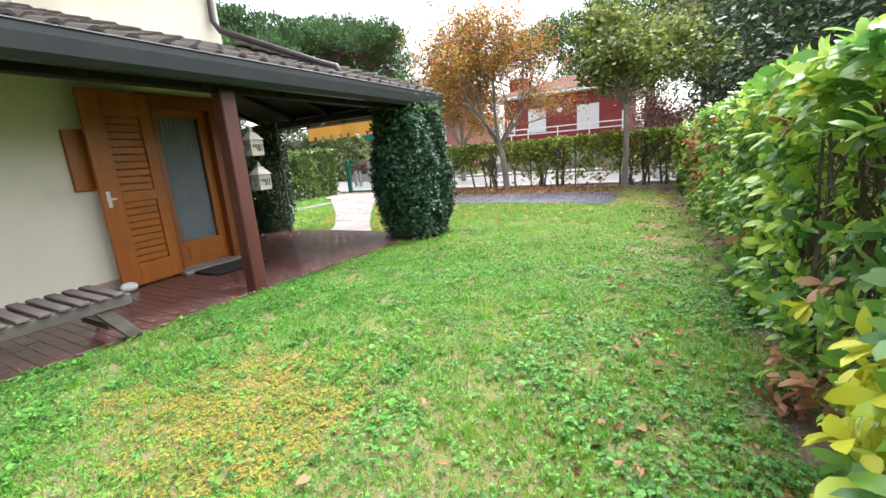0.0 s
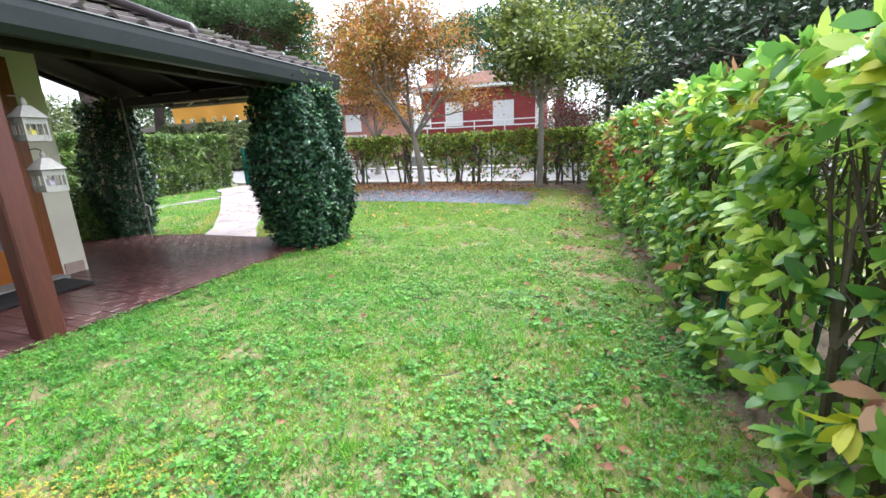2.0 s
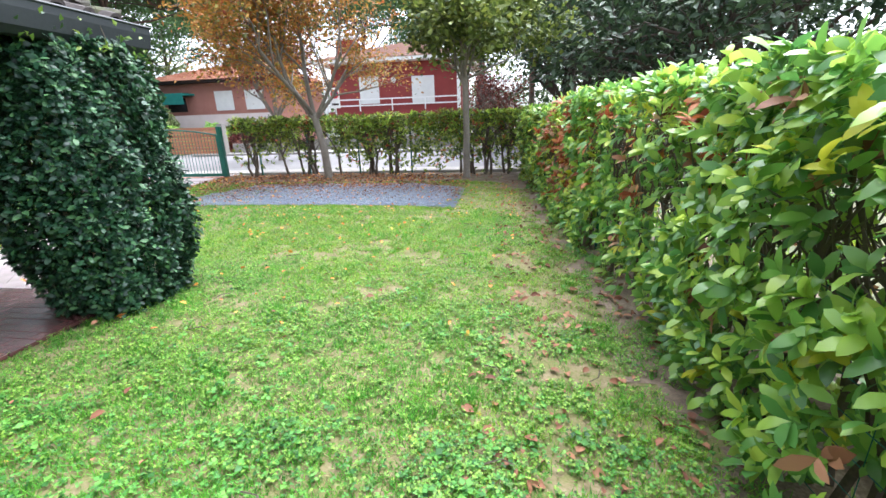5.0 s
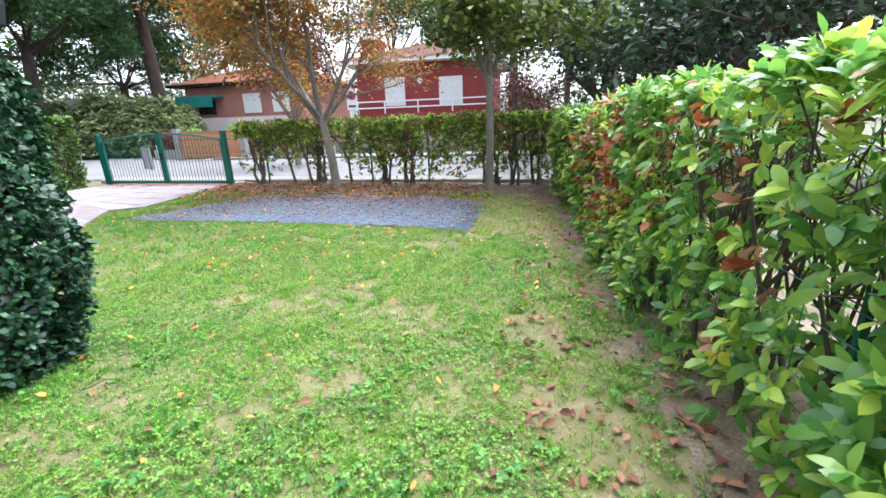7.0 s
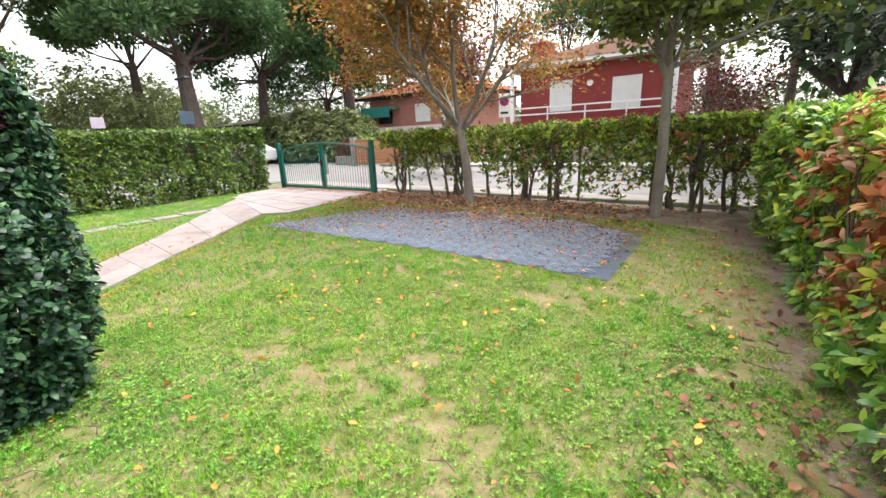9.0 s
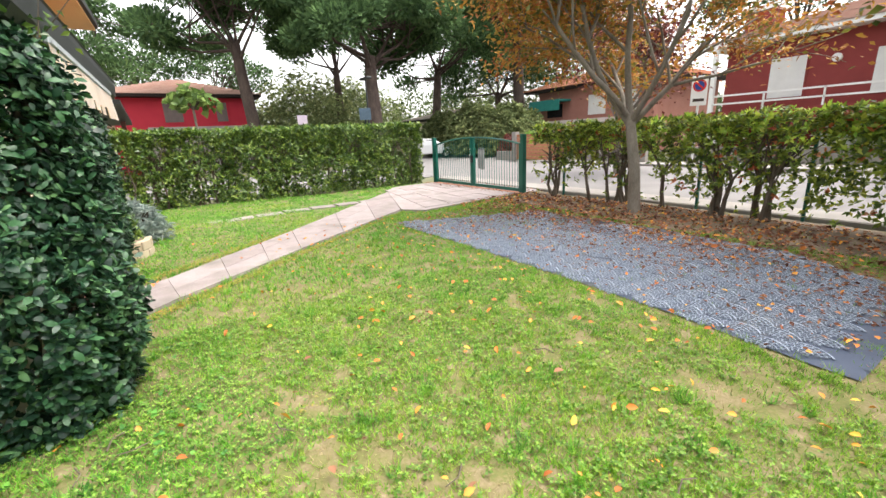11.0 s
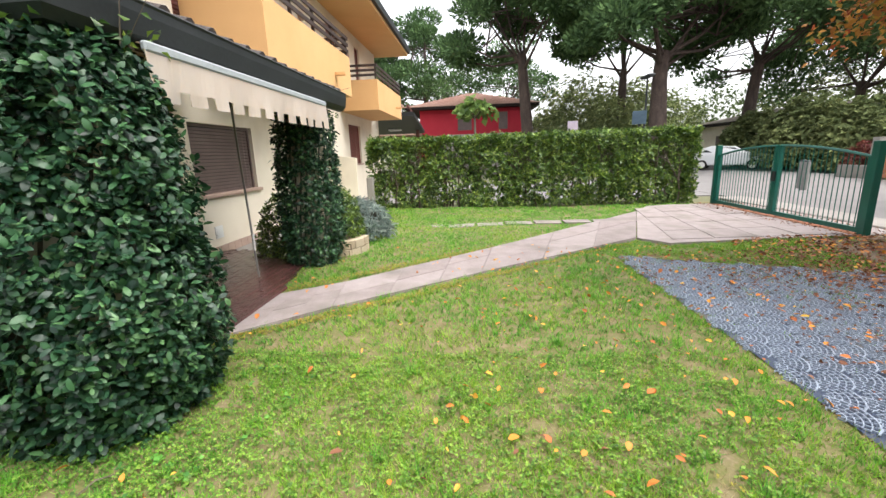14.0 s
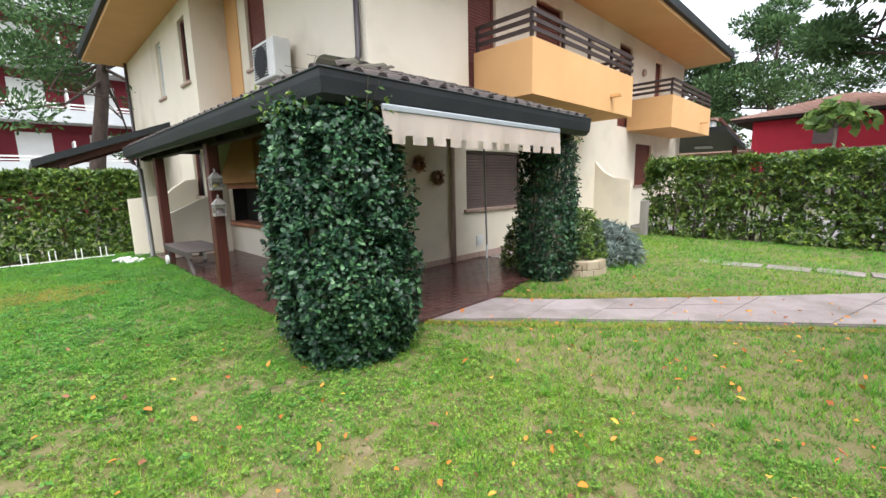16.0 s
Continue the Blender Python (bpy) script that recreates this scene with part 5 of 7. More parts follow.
# flower bed by the slim pillar
block_mat = surface("beige_concrete_block", [(0.25, (0.3, 0.24, 0.16)), (0.75, (0.44, 0.37, 0.27))], 6, 60, 0.9, 0.4, per="object", mix=0.3)
bed = tagged(empty("planter", -8.35, 6.1, 0), "low curved bed edge of beige concrete blocks", "planter")
for k in range(7):
    for row in range(2):
        a = radians(100 - 22 * k - 11 * row)
        c, s = math.cos(a), math.sin(a)
        m = pose(0.55 * c - 0.05, 0.6 * s, 0.14 * row - 0.02, 0, 0, math.degrees(a) - 90)
        part("block", boxes((-0.115, 0.115, -0.05, 0.05, 0, 0.135), bevel=0.01, m=m), block_mat, bed)
bed_soil = part("soil", boxes((-0.5, 0.35, -0.5, 0.5, 0, 0.2)), soil, bed)


def bush(name, x, y, z, rx, ry, rz, n, per, leaf, material, label, width=0.5, stems_n=14):
    b = tagged(empty(name, x, y, z), label, "shrub")
    v = unit(rng.normal(size=(n, 3)))
    v[:, 2] = np.abs(v[:, 2])
    r = 1 - rng.exponential(0.14, n) + 0.25 * (vnoise(v[:, 0] * 2 + v[:, 2], v[:, 1] * 2, 0.5, 50) - 0.5)
    p = v * r[:, None] * [rx, ry, rz]
    p[:, 2] = np.maximum(p[:, 2], 0.02)
    q, nn, al = sprays(p, v, per, 1.2)
    L = leaf * rng.uniform(0.6, 1.25, len(q))
    link_mesh("leaves", leaves_mesh("leaves", q, nn + rng.normal(0, 0.3, nn.shape), L, L * width, along=al, simple=True), material, b)["kind"] = "stuff"
    bm = bmesh.new()
    for k in range(stems_n):
        a = rng.uniform(0, 2 * math.pi)
        tube(bm, [(0, 0, -0.05), (0.3 * rx * math.cos(a), 0.3 * ry * math.sin(a), rz * 0.4), (0.75 * rx * math.cos(a), 0.75 * ry * math.sin(a), rz * 0.75)], [0.02, 0.012, 0.005], 4, False)
    part("branchwork", bm, twig_mat, b)["kind"] = "stuff"
    return b


lavender = foliage("silver_lavender_leaf", [(0.2, (0.24, 0.31, 0.29)), (0.6, (0.42, 0.5, 0.47)), (0.9, (0.58, 0.64, 0.61))], 0.8, 0.3)
bush("round_shrub", -8.75, 6.05, 0.12, 0.62, 0.55, 1.0, 1500, 6, 0.05, laurel_mid, "rounded green shrub beside the ivy pillar")
bush("dark_shrub", -8.02, 5.6, 0.0, 0.42, 0.55, 1.0, 1100, 6, 0.055, laurel_mid, "dark green clipped shrub at the foot of the pillar")
bush("lavender_bush", -9.45, 6.4, 0.0, 0.62, 0.52, 0.72, 360, 6, 0.17, lavender, "silvery grey-green lavender bush with woody stems", width=0.06, stems_n=60)
stump = tagged(link("stone_post", boxes((-13.62, -13.42, 5.48, 5.66, -0.1, 0.95), bevel=0.02), concrete), "short pale concrete post at the hedge end", "post")

# far end of the lawn
for k in range(5):
    x = -1.4 - 0.42 * k
    f = tagged(empty("border_fence", x, -2.35, 0.05), "low white bent-wire border fence", "border fence", "border fence before the far hedge")
    part("foot_rail", rod((-0.2, 0, 0.02), (0.2, 0, 0.02), 0.012, 6), white_paint, f)
    for d in (-0.06, 0.04):
        part("stake", rod((d, 0, -0.05), (d, 0, 0.24), 0.012, 6), white_paint, f)
bm = bmesh.new()
for k in range(3):
    pts = [(-3.45 + 0.16 * math.cos(a + k) + 0.1 * k, -0.95 + 0.13 * math.sin(a * 1.3 + k) - 0.1 * k, 0.07 + 0.02 * k + 0.015 * math.sin(3 * a)) for a in np.linspace(0, 9, 34)]
    tube(bm, pts, 0.02, 6)
tagged(link("garden_hose", bm, white_paint, smooth=True), "heap of white hose lying on the grass", "hose")
bin_ = tagged(empty("flower_pot", -4.35, -1.1, 0.03), "dark plastic flower pot by the porch end", "pot")
part("pot", tube(bmesh.new(), [(0, 0, 0), (0, 0, 0.3), (0, 0, 0.34)], [0.12, 0.16, 0.175], 14), soot_and_dark, bin_)

# ---- beyond the garden ----
def gable_house(name, x0, x1, y0, y1, h, ridge, wallmat, roofmat, label, over=0.6, axis="x", holes=(), face="y-"):
    """A far house: walls, a hipped tile roof with eaves, shuttered windows on one face."""
    hs = tagged(empty(name, (x0 + x1) / 2, (y0 + y1) / 2, -0.06), label, "house")
    cx, cy = (x0 + x1) / 2, (y0 + y1) / 2
    m = Matrix.Translation((-cx, -cy, 0.06))
    part("wall", boxes((x0, x1, y0, y1, -0.06, h), m=m), wallmat, hs)
    part("eave_board", boxes((x0 - over, x1 + over, y0 - over, y1 + over, h, h + 0.18), m=m), white_paint if roofmat is clay_tile and wallmat is red_wall else wood_soffit, hs)
    bm = bmesh.new()
    nrows = 12
    X0, X1, Y0, Y1 = x0 - over - 0.05, x1 + over + 0.05, y0 - over - 0.05, y1 + over + 0.05
    ins = min(X1 - X0, Y1 - Y0) / 2 - 0.05
    for k in range(nrows):
        t0, t1 = k / nrows, (k + 1) / nrows
        a, b = ins * t0, ins * t1
        za, zb = h + 0.18 + ridge * t0 + 0.06, h + 0.18 + ridge * t1
        lo = [(X0 + a, Y0 + a), (X1 - a, Y0 + a), (X1 - a, Y1 - a), (X0 + a, Y1 - a)]
        hi = [(X0 + b, Y0 + b), (X1 - b, Y0 + b), (X1 - b, Y1 - b), (X0 + b, Y1 - b)]
        for s in range(4):
            e = (s + 1) % 4
            bm.faces.new([bm.verts.new((*lo[s], za)), bm.verts.new((*lo[e], za)), bm.verts.new((*hi[e], zb)), bm.verts.new((*hi[s], zb))])
            bm.faces.new([bm.verts.new((*lo[s], za - 0.06)), bm.verts.new((*lo[e], za - 0.06)), bm.verts.new((*lo[e], za)), bm.verts.new((*lo[s], za))])
    bmesh.ops.remove_doubles(bm, verts=bm.verts, dist=0.004)
    bmesh.ops.transform(bm, matrix=m, verts=bm.verts)
    part("roof", bm, roofmat, hs)
    for a0, a1, z0, z1, mtl in holes:
        if face == "y-":
            fr, pn = (a0 - 0.06, a1 + 0.06, y0 - 0.05, y0, z0 - 0.06, z1 + 0.06), (a0, a1, y0 - 0.07, y0 - 0.02, z0, z1)
        else:
            fr, pn = (x1, x1 + 0.05, a0 - 0.06, a1 + 0.06, z0 - 0.06, z1 + 0.06), (x1 + 0.02, x1 + 0.07, a0, a1, z0, z1)
        w = part("window", boxes(fr, m=m), wallmat, hs)
        part("shutter", boxes(pn, m=m), mtl, w)
    return hs, m


red, rm = gable_house("red_house", -11.4, -3.4, 30, 38, 4.85, 1.5, red_wall, clay_tile, "two storey red house with white shutters and a balcony", 0.9,
                      holes=[(-9.6, -8.35, 2.5, 4.1, shutter_white), (-6.25, -4.85, 2.45, 4.0, shutter_white), (-7.6, -4.6, 0.0, 1.35, shutter_white)])
part("balcony_parapet", boxes((-11.4, -3.2, 28.9, 29.05, 1.3, 2.05), (-11.4, -3.2, 29.05, 30, 1.3, 1.45), m=rm), red_wall, red)
for z in (2.35, 2.7):
    part("balcony_rail", boxes((-11.4, -3.2, 28.93, 28.99, z, z + 0.07), m=rm), white_paint, red)
for x in np.linspace(-11.35, -3.25, 5):
    part("rail_post", boxes((x - 0.03, x + 0.03, 28.93, 28.99, 2.05, 2.77), m=rm), white_paint, red)
for x in (-11.45, -3.25):
    part("column", boxes((x - 0.09, x + 0.09, 28.9, 29.08, -0.06, 4.85), m=rm), white_paint, red)
chim = part("chimney", boxes((-11.3, -10.2, 31, 32.2, 4.9, 6.4), m=rm), red_wall, red)
part("chimney_cap", boxes((-11.4, -10.1, 30.9, 32.3, 6.4, 6.6), m=rm), white_paint, chim)
part("wall_light", tube(bmesh.new(), [(-7.4 - rm.inverted().translation.x, 29.9 - 34, 3.9), (-7.4 - rm.inverted().translation.x, 30.0 - 34, 3.9)], 0.16, 12), white_paint, red)
part("garden_wall", boxes((-11.4, -3.0, 26.3, 26.5, -0.06, 0.6), m=rm), concrete, red)

crim, cm = gable_house("crimson_house", -44, -36, 4.2, 12.4, 4.9, 1.5, crimson_wall, clay_tile, "crimson house with a low hipped tile roof", 1.0, holes=[(7.2, 8.3, 3.3, 4.6, shutter_mat), (10.4, 11.1, 3.3, 4.6, shutter_mat), (5.0, 6.4, 0.4, 2.2, shutter_mat)], face="x+")
part("terrace_wall", boxes((-35.9, -33.5, 6.2, 13, -0.06, 2.9), m=cm), concrete, crim)
part("carport_roof", boxes((-36, -31.5, -1.5, 4.4, 2.9, 3.15), m=cm), clay_tile, crim)
white_b, wm = gable_house("white_house", -42, -29.2, 28.5, 36, 3.0, 0.9, plaster, surface("grey_roof_sheet", [(0.3, (0.3, 0.27, 0.24)), (0.7, (0.42, 0.38, 0.34))], 2, 30, 0.9, 0.2), "long low pale house with a grey roof", 0.7, holes=[(-39, -37.5, 1.0, 2.2, shutter_mat), (-36, -34.5, 1.0, 2.2, shutter_mat), (-32, -30.5, 1.0, 2.2, shutter_red)])
brick_plaster = surface("red_brown_plaster", [(0.3, (0.3, 0.13, 0.1)), (0.7, (0.4, 0.19, 0.15))], 1.5, 60, 0.9, 0.15)
orange_tile = surface("orange_clay_tile", [(0.2, (0.34, 0.13, 0.075)), (0.5, (0.46, 0.2, 0.12)), (0.8, (0.52, 0.3, 0.2))], 3, 25, 0.9, 0.3)
block_pale = surface("pale_pink_render", [(0.3, (0.5, 0.42, 0.4)), (0.7, (0.6, 0.52, 0.5))], 1.5, 40, 0.9, 0.1)
brickh, pm = gable_house("brick_house", -27.6, -17.4, 34, 42, 4.6, 1.6, brick_plaster, orange_tile, "red-brown house with a terracotta roof and a green awning", 0.9, holes=[(-26.6, -25.0, 2.6, 3.6, glass_dark), (-22.5, -21, 2.6, 4.0, shutter_white), (-20, -18.5, 2.6, 4.0, shutter_white)])
teal = surface("teal_canvas", [(0.3, (0.01, 0.14, 0.12)), (0.7, (0.02, 0.2, 0.17))], 3, 60, 0.9, 0.05)
part("green_awning", boxes((-27.4, -24.2, 32.7, 34, 3.75, 3.9), (-27.4, -24.2, 32.66, 32.7, 3.1, 3.9), m=pm), teal, brickh)
part("balcony_wall", boxes((-27.6, -17.4, 32.6, 32.75, 1.4, 2.3), (-27.6, -17.4, 32.75, 34, 1.4, 1.55), m=pm), block_pale, brickh)

maroon = surface("maroon_plaster", [(0.3, (0.13, 0.012, 0.02)), (0.7, (0.18, 0.02, 0.03))], 1.5, 60, 0.9, 0.1)
# apartment block behind the far hedge
block_white = surface("weathered_white_render", [(0.3, (0.42, 0.44, 0.46)), (0.7, (0.52, 0.54, 0.56))], 1, 30, 0.9, 0.1)
flats = tagged(empty("apartment_block", -2, -24, -0.06), "dark red apartment block with white balcony bands", "apartment building")
part("wall", boxes((-9, 14, -6, 0, 0, 14)), maroon, flats)
for k in range(4):
    z = 2.7 + 2.9 * k
    bal = part("balcony", boxes((-9, 14, 0, 1.5, z - 0.2, z), (-9, 14, 1.4, 1.5, z, z + 0.5)), block_white, flats)
    part("railing", boxes((-9, 14, 1.42, 1.48, z + 0.75, z + 0.83), (-9, 14, 1.42, 1.48, z + 0.58, z + 0.64)), white_paint, bal)
    for x in np.arange(-8, 13, 3.2):
        w = part("window", boxes((x, x + 1.5, 0.0, 0.06, z + 0.05, z + 2.2)), shutter_white, flats)
        part("divider", boxes((x + 2.3, x + 2.38, 0.0, 1.38, z, z + 1.7)), white_paint, bal)

# neighbours' porch roofs
def small_porch(x0, x1, y0, y1, za, zb, label):
    """A lean-to on posts: high at x0, low at x1."""
    p = tagged(empty("lean_to", x0, y0, 0), label, "porch roof")
    bm = bmesh.new()
    v = [bm.verts.new(c) for c in ((0, 0, za), (x1 - x0, 0, zb), (x1 - x0, y1 - y0, zb), (0, y1 - y0, za))]
    w = [bm.verts.new((q.co.x, q.co.y, q.co.z - 0.16)) for q in v]
    bm.faces.new(v)
    bm.faces.new(w[::-1])
    for k in range(4):
        bm.faces.new((v[k], w[k], w[(k + 1) % 4], v[(k + 1) % 4]))
    bmesh.ops.recalc_face_normals(bm, faces=bm.faces)
    part("roof", bm, gutter_mat, p)
    for y in (0.25, y1 - y0 - 0.25):
        part("post", boxes(((x1 - x0) * 0.8 - 0.08, (x1 - x0) * 0.8 + 0.08, y - 0.08, y + 0.08, -0.06, zb + (za - zb) * 0.2 - 0.15)), wood_dark, p)
        bm = bmesh.new()
        ang = math.atan2(zb - za, x1 - x0)
        box(bm, 0, math.hypot(x1 - x0, zb - za), y - 0.05, y + 0.05, -0.3, -0.16, m=Matrix.Translation((0, 0, za)) @ Matrix.Rotation(-ang, 4, "Y"))
        part("beam", bm, wood_dark, p)
    return p


small_porch(BX, -2.2, -8.0, -3.7, 3.3, 2.25, "neighbour's dark lean-to porch roof on red-brown posts")
np_ = small_porch(-19.9, -23.5, 2.0, 6.0, 3.3, 2.75, "neighbour's dark lean-to porch roof beside the house")
ch = part("chimney", boxes((-3.0, -2.4, 2.4, 3.0, 2.7, 3.75)), white_paint, np_)
part("chimney_cap", boxes((-3.1, -2.3, 2.3, 3.1, 3.8, 3.9), (-2.95, -2.45, 2.45, 2.95, 3.75, 3.8)), clay_tile, ch)

# street furniture
def sign(x, y, zc, w, h, face, label, yaw=0.0):
    s = tagged(empty("street_sign", x, y, -0.06), label, "sign")
    s.rotation_euler = (0, 0, radians(yaw))
    part("pole", rod((0, 0, -0.1), (0, 0, zc + h / 2), 0.03, 8), metal_white, s)
    part("plate", boxes((-w / 2, w / 2, -0.05, -0.035, zc - h / 2, zc + h / 2), bevel=0.006), white_paint, s)
    if face is not None:
        part("disc", tube(bmesh.new(), [(0, -0.052, zc + h * 0.18), (0, -0.056, zc + h * 0.18)], w * 0.42, 20), face, s)
        part("disc_rim", tube(bmesh.new(), [(0, -0.056, zc + h * 0.18), (0, -0.058, zc + h * 0.18)], w * 0.3, 20), sign_blue, s)
        part("slash", boxes((-w * 0.34, w * 0.34, -0.062, -0.059, -0.02, 0.02), m=Matrix.Translation((0, 0, zc + h * 0.18)) @ Matrix.Rotation(radians(45), 4, "Y")), face, s)
        part("text_bar", boxes((-w * 0.35, w * 0.35, -0.054, -0.051, zc - h * 0.36, zc - h * 0.26)), rail_mat, s)
    return s


sign_red = surface("sign_red", [(0.3, (0.5, 0.02, 0.02)), (0.7, (0.55, 0.03, 0.03))], 5, 30, 0.5, 0.0)
sign_blue = surface("sign_blue", [(0.3, (0.01, 0.04, 0.22)), (0.7, (0.015, 0.06, 0.28))], 5, 30, 0.5, 0.0)
sign(-6.85, 18.95, 2.42, 0.36, 0.72, sign_red, "no parking sign on a thin pole beyond the hedge", 28)
sign_back = surface("grey_blue_sign_back", [(0.3, (0.03, 0.06, 0.09)), (0.7, (0.06, 0.1, 0.14))], 5, 30, 0.5, 0.0)
blue = tagged(empty("parking_sign", -21.0, 15.58, -0.06), "dark grey-blue square street sign on a pole", "sign")
blue.rotation_euler = (0, 0, radians(70))
part("pole", rod((0, 0, -0.1), (0, 0, 3.0), 0.04, 8), gutter_mat, blue)
part("plate", boxes((-0.28, 0.28, -0.07, -0.05, 2.55, 3.1), bevel=0.004), sign_back, blue)
pk = tagged(empty("notice_board", -28.3, 14.4, -0.06), "small pale pink notice board on a pole", "sign")
part("pole", rod((0, 0, -0.1), (0, 0, 3.1), 0.03, 8), gutter_mat, pk)
part("plate", boxes((0.032, 0.05, -0.3, 0.3, 2.7, 3.25)), lilac, pk)
sl = tagged(empty("street_lamp", -22.3, 16.3, -0.06), "dark slim street lamp", "street lamp")
part("pole", tube(bmesh.new(), [(0, 0, -0.1), (0, 0, 4.6)], [0.06, 0.04], 8), gutter_mat, sl)
part("head", boxes((-0.5, 0.5, -0.15, 0.15, 4.6, 4.72), bevel=0.03), gutter_mat, sl)
for k, x in enumerate((-16.3, -16.9)):
    b = tagged(empty("bollard", x, 19.2 + 0.3 * k, -0.02), "grey metal bollard at the roadside", "bollard", "bollards beyond the gate")
    part("body", rod((0, 0, 0), (0, 0, 0.9), 0.09, 12), pipe_grey, b)
    part("cap", tube(bmesh.new(), [(0, 0, 0.9), (0, 0, 0.96)], [0.1, 0.06], 12), gutter_mat, b)
og = tagged(empty("wooden_gate", -17.2, 23.8, 0), "orange-brown boarded gate across the street", "gate")
for k in range(8):
    part("board", boxes((-1.9, 1.9, -0.03, 0.03, 0.1 + k * 0.17, 0.1 + k * 0.17 + 0.15)), terracotta, og)
for x in (-2.0, 2.0):
    part("post", boxes((x - 0.15, x + 0.15, -0.15, 0.15, -0.1, 1.6)), concrete, og)
lw = tagged(link("low_wall", boxes((-15, -11.5, 24.2, 24.4, -0.1, 0.55), (-21.4, -19.4, 24.2, 24.4, -0.1, 0.5)), concrete), "low pale garden wall across the street", "wall", kind="structure")


def car(x, y, yaw):
    c = tagged(empty("parked_car", x, y, -0.02), "white parked hatchback car at the roadside", "car")
    c.rotation_euler = (0, 0, radians(yaw))
    white_car = surface("white_car_paint", [(0.3, (0.68, 0.69, 0.7)), (0.7, (0.74, 0.75, 0.76))], 2, 20, 0.25, 0.0)
    side = [(-2.05, 0.32), (-2.1, 0.75), (-1.95, 0.95), (-1.0, 1.05), (-0.35, 1.42), (0.9, 1.48), (1.75, 1.15), (2.0, 0.95), (2.05, 0.4), (1.9, 0.28)]
    bm = bmesh.new()
    rows = []
    for y_ in (-0.86, -0.8, 0.8, 0.86):
        inset = 0.0 if abs(y_) < 0.83 else 0.06
        rows.append([bm.verts.new((px * (1 - inset * 0.3), y_ * (0.86 if pz > 1.1 else 1), pz - (inset if pz > 0.5 else -inset))) for px, pz in side])
    for a, b in zip(rows, rows[1:]):
        for k in range(len(side)):
            q = (k + 1) % len(side)
            bm.faces.new((a[k], a[q], b[q], b[k]))
    bm.faces.new(rows[0][::-1])
    bm.faces.new(rows[-1])
    bmesh.ops.recalc_face_normals(bm, faces=bm.faces)
    body = part("body", bm, white_car, c)
    for s in (-1, 1):
        bm = bmesh.new()
        pts = [(-0.85, 1.03), (-0.33, 1.34), (0.8, 1.38), (1.45, 1.08)]
        f = [bm.verts.new((px, s * (0.87 - 0.13 * (pz - 0.9) / 0.5), pz)) for px, pz in pts]
        bm.faces.new(f)
        bmesh.ops.solidify(bm, geom=bm.faces[:], thickness=0.02)
        part("side_window", bm, glass_dark, body)
        for wx in (-1.3, 1.3):
            wh = part("wheel", rod((wx, s * 0.7, 0.31), (wx, s * 0.88, 0.31), 0.31, 18), soot_and_dark, c)
            part("rim", rod((wx, s * 0.87, 0.31), (wx, s * 0.89, 0.31), 0.2, 12), metal_white, wh)
        part("headlight", boxes((-2.1, -1.95, s * 0.6 - 0.15, s * 0.6 + 0.15, 0.72, 0.85), bevel=0.02), glass_dark, body)
        part("tail_light", boxes((1.92, 2.06, s * 0.62 - 0.12, s * 0.62 + 0.12, 0.8, 1.0), bevel=0.02), sign_red, body)
    part("windscreen", boxes((-0.02, 0.02, -0.66, 0.66, -0.28, 0.28), m=Matrix.Translation((-0.72, 0, 1.24)) @ Matrix.Rotation(radians(60), 4, "Y")), glass_dark, body)
    return c


car(-29.7, 24.3, 237)


# ---- distant trees ----
def pine(x, y, h, trunk_r, crown_r, crown_h, clumps, n, label, lean=(0, 0), leaf=0.36, limbs=9, bare=0.62):
    """A stone pine: a bare leaning trunk, rising limbs and flat pads of needles."""
    t = tagged(empty("pine_tree", x, y, -0.06), label, "tree")
    bm = bmesh.new()
    top = Vector((lean[0], lean[1], h * bare))
    tube(bm, [Vector((0, 0, -0.1)), top * 0.4 + Vector((lean[0] * -0.1, 0.1, 0)), top * 0.75, top], [trunk_r * 1.3, trunk_r, trunk_r * 0.85, trunk_r * 0.7], 9, False)
    pts = []
    for k in range(clumps):
        a = rng.uniform(0, 2 * math.pi)
        rr = math.sqrt(rng.random()) * crown_r
        zz = h - crown_h * (0.15 + 0.5 * (rr / crown_r) ** 2 + 0.4 * rng.random())
        pts.append(Vector((lean[0] * 1.2 + rr * math.cos(a), lean[1] * 1.2 + rr * math.sin(a), zz)))
    for k, p in enumerate(pts):
        if k < limbs:
            mid = top.lerp(p, 0.5) + Vector((0, 0, -0.06 * h * rng.random()))
            tube(bm, [top * rng.uniform(0.86, 1.0), mid, p], [trunk_r * 0.3, trunk_r * 0.17, 0.03], 5, False)
        else:
            q = pts[int(rng.integers(0, limbs))]
            tube(bm, [q.lerp(top, 0.35), p], [trunk_r * 0.1, 0.02], 4, False)
    part("trunk", bm, bark_dark, t, smooth=True)
    c = np.array([p[:] for p in pts])
    k = rng.integers(0, clumps, n)
    size = crown_r * rng.uniform(0.2, 0.36, clumps) * (0.75 if clumps > 80 else 1)
    v = unit(rng.normal(size=(n, 3)))
    p = c[k] + v * (size[k] * rng.random(n) ** 0.4)[:, None] * [1, 1, 0.5]
    L = leaf * rng.uniform(0.6, 1.3, n)
    me = sprays_mesh("crown", p, L, L * 0.4, v + rng.normal(0, 0.5, (n, 3)) + [0, 0, 0.5])
    link_mesh("crown", me, needle, t)["kind"] = "stuff"
    return t


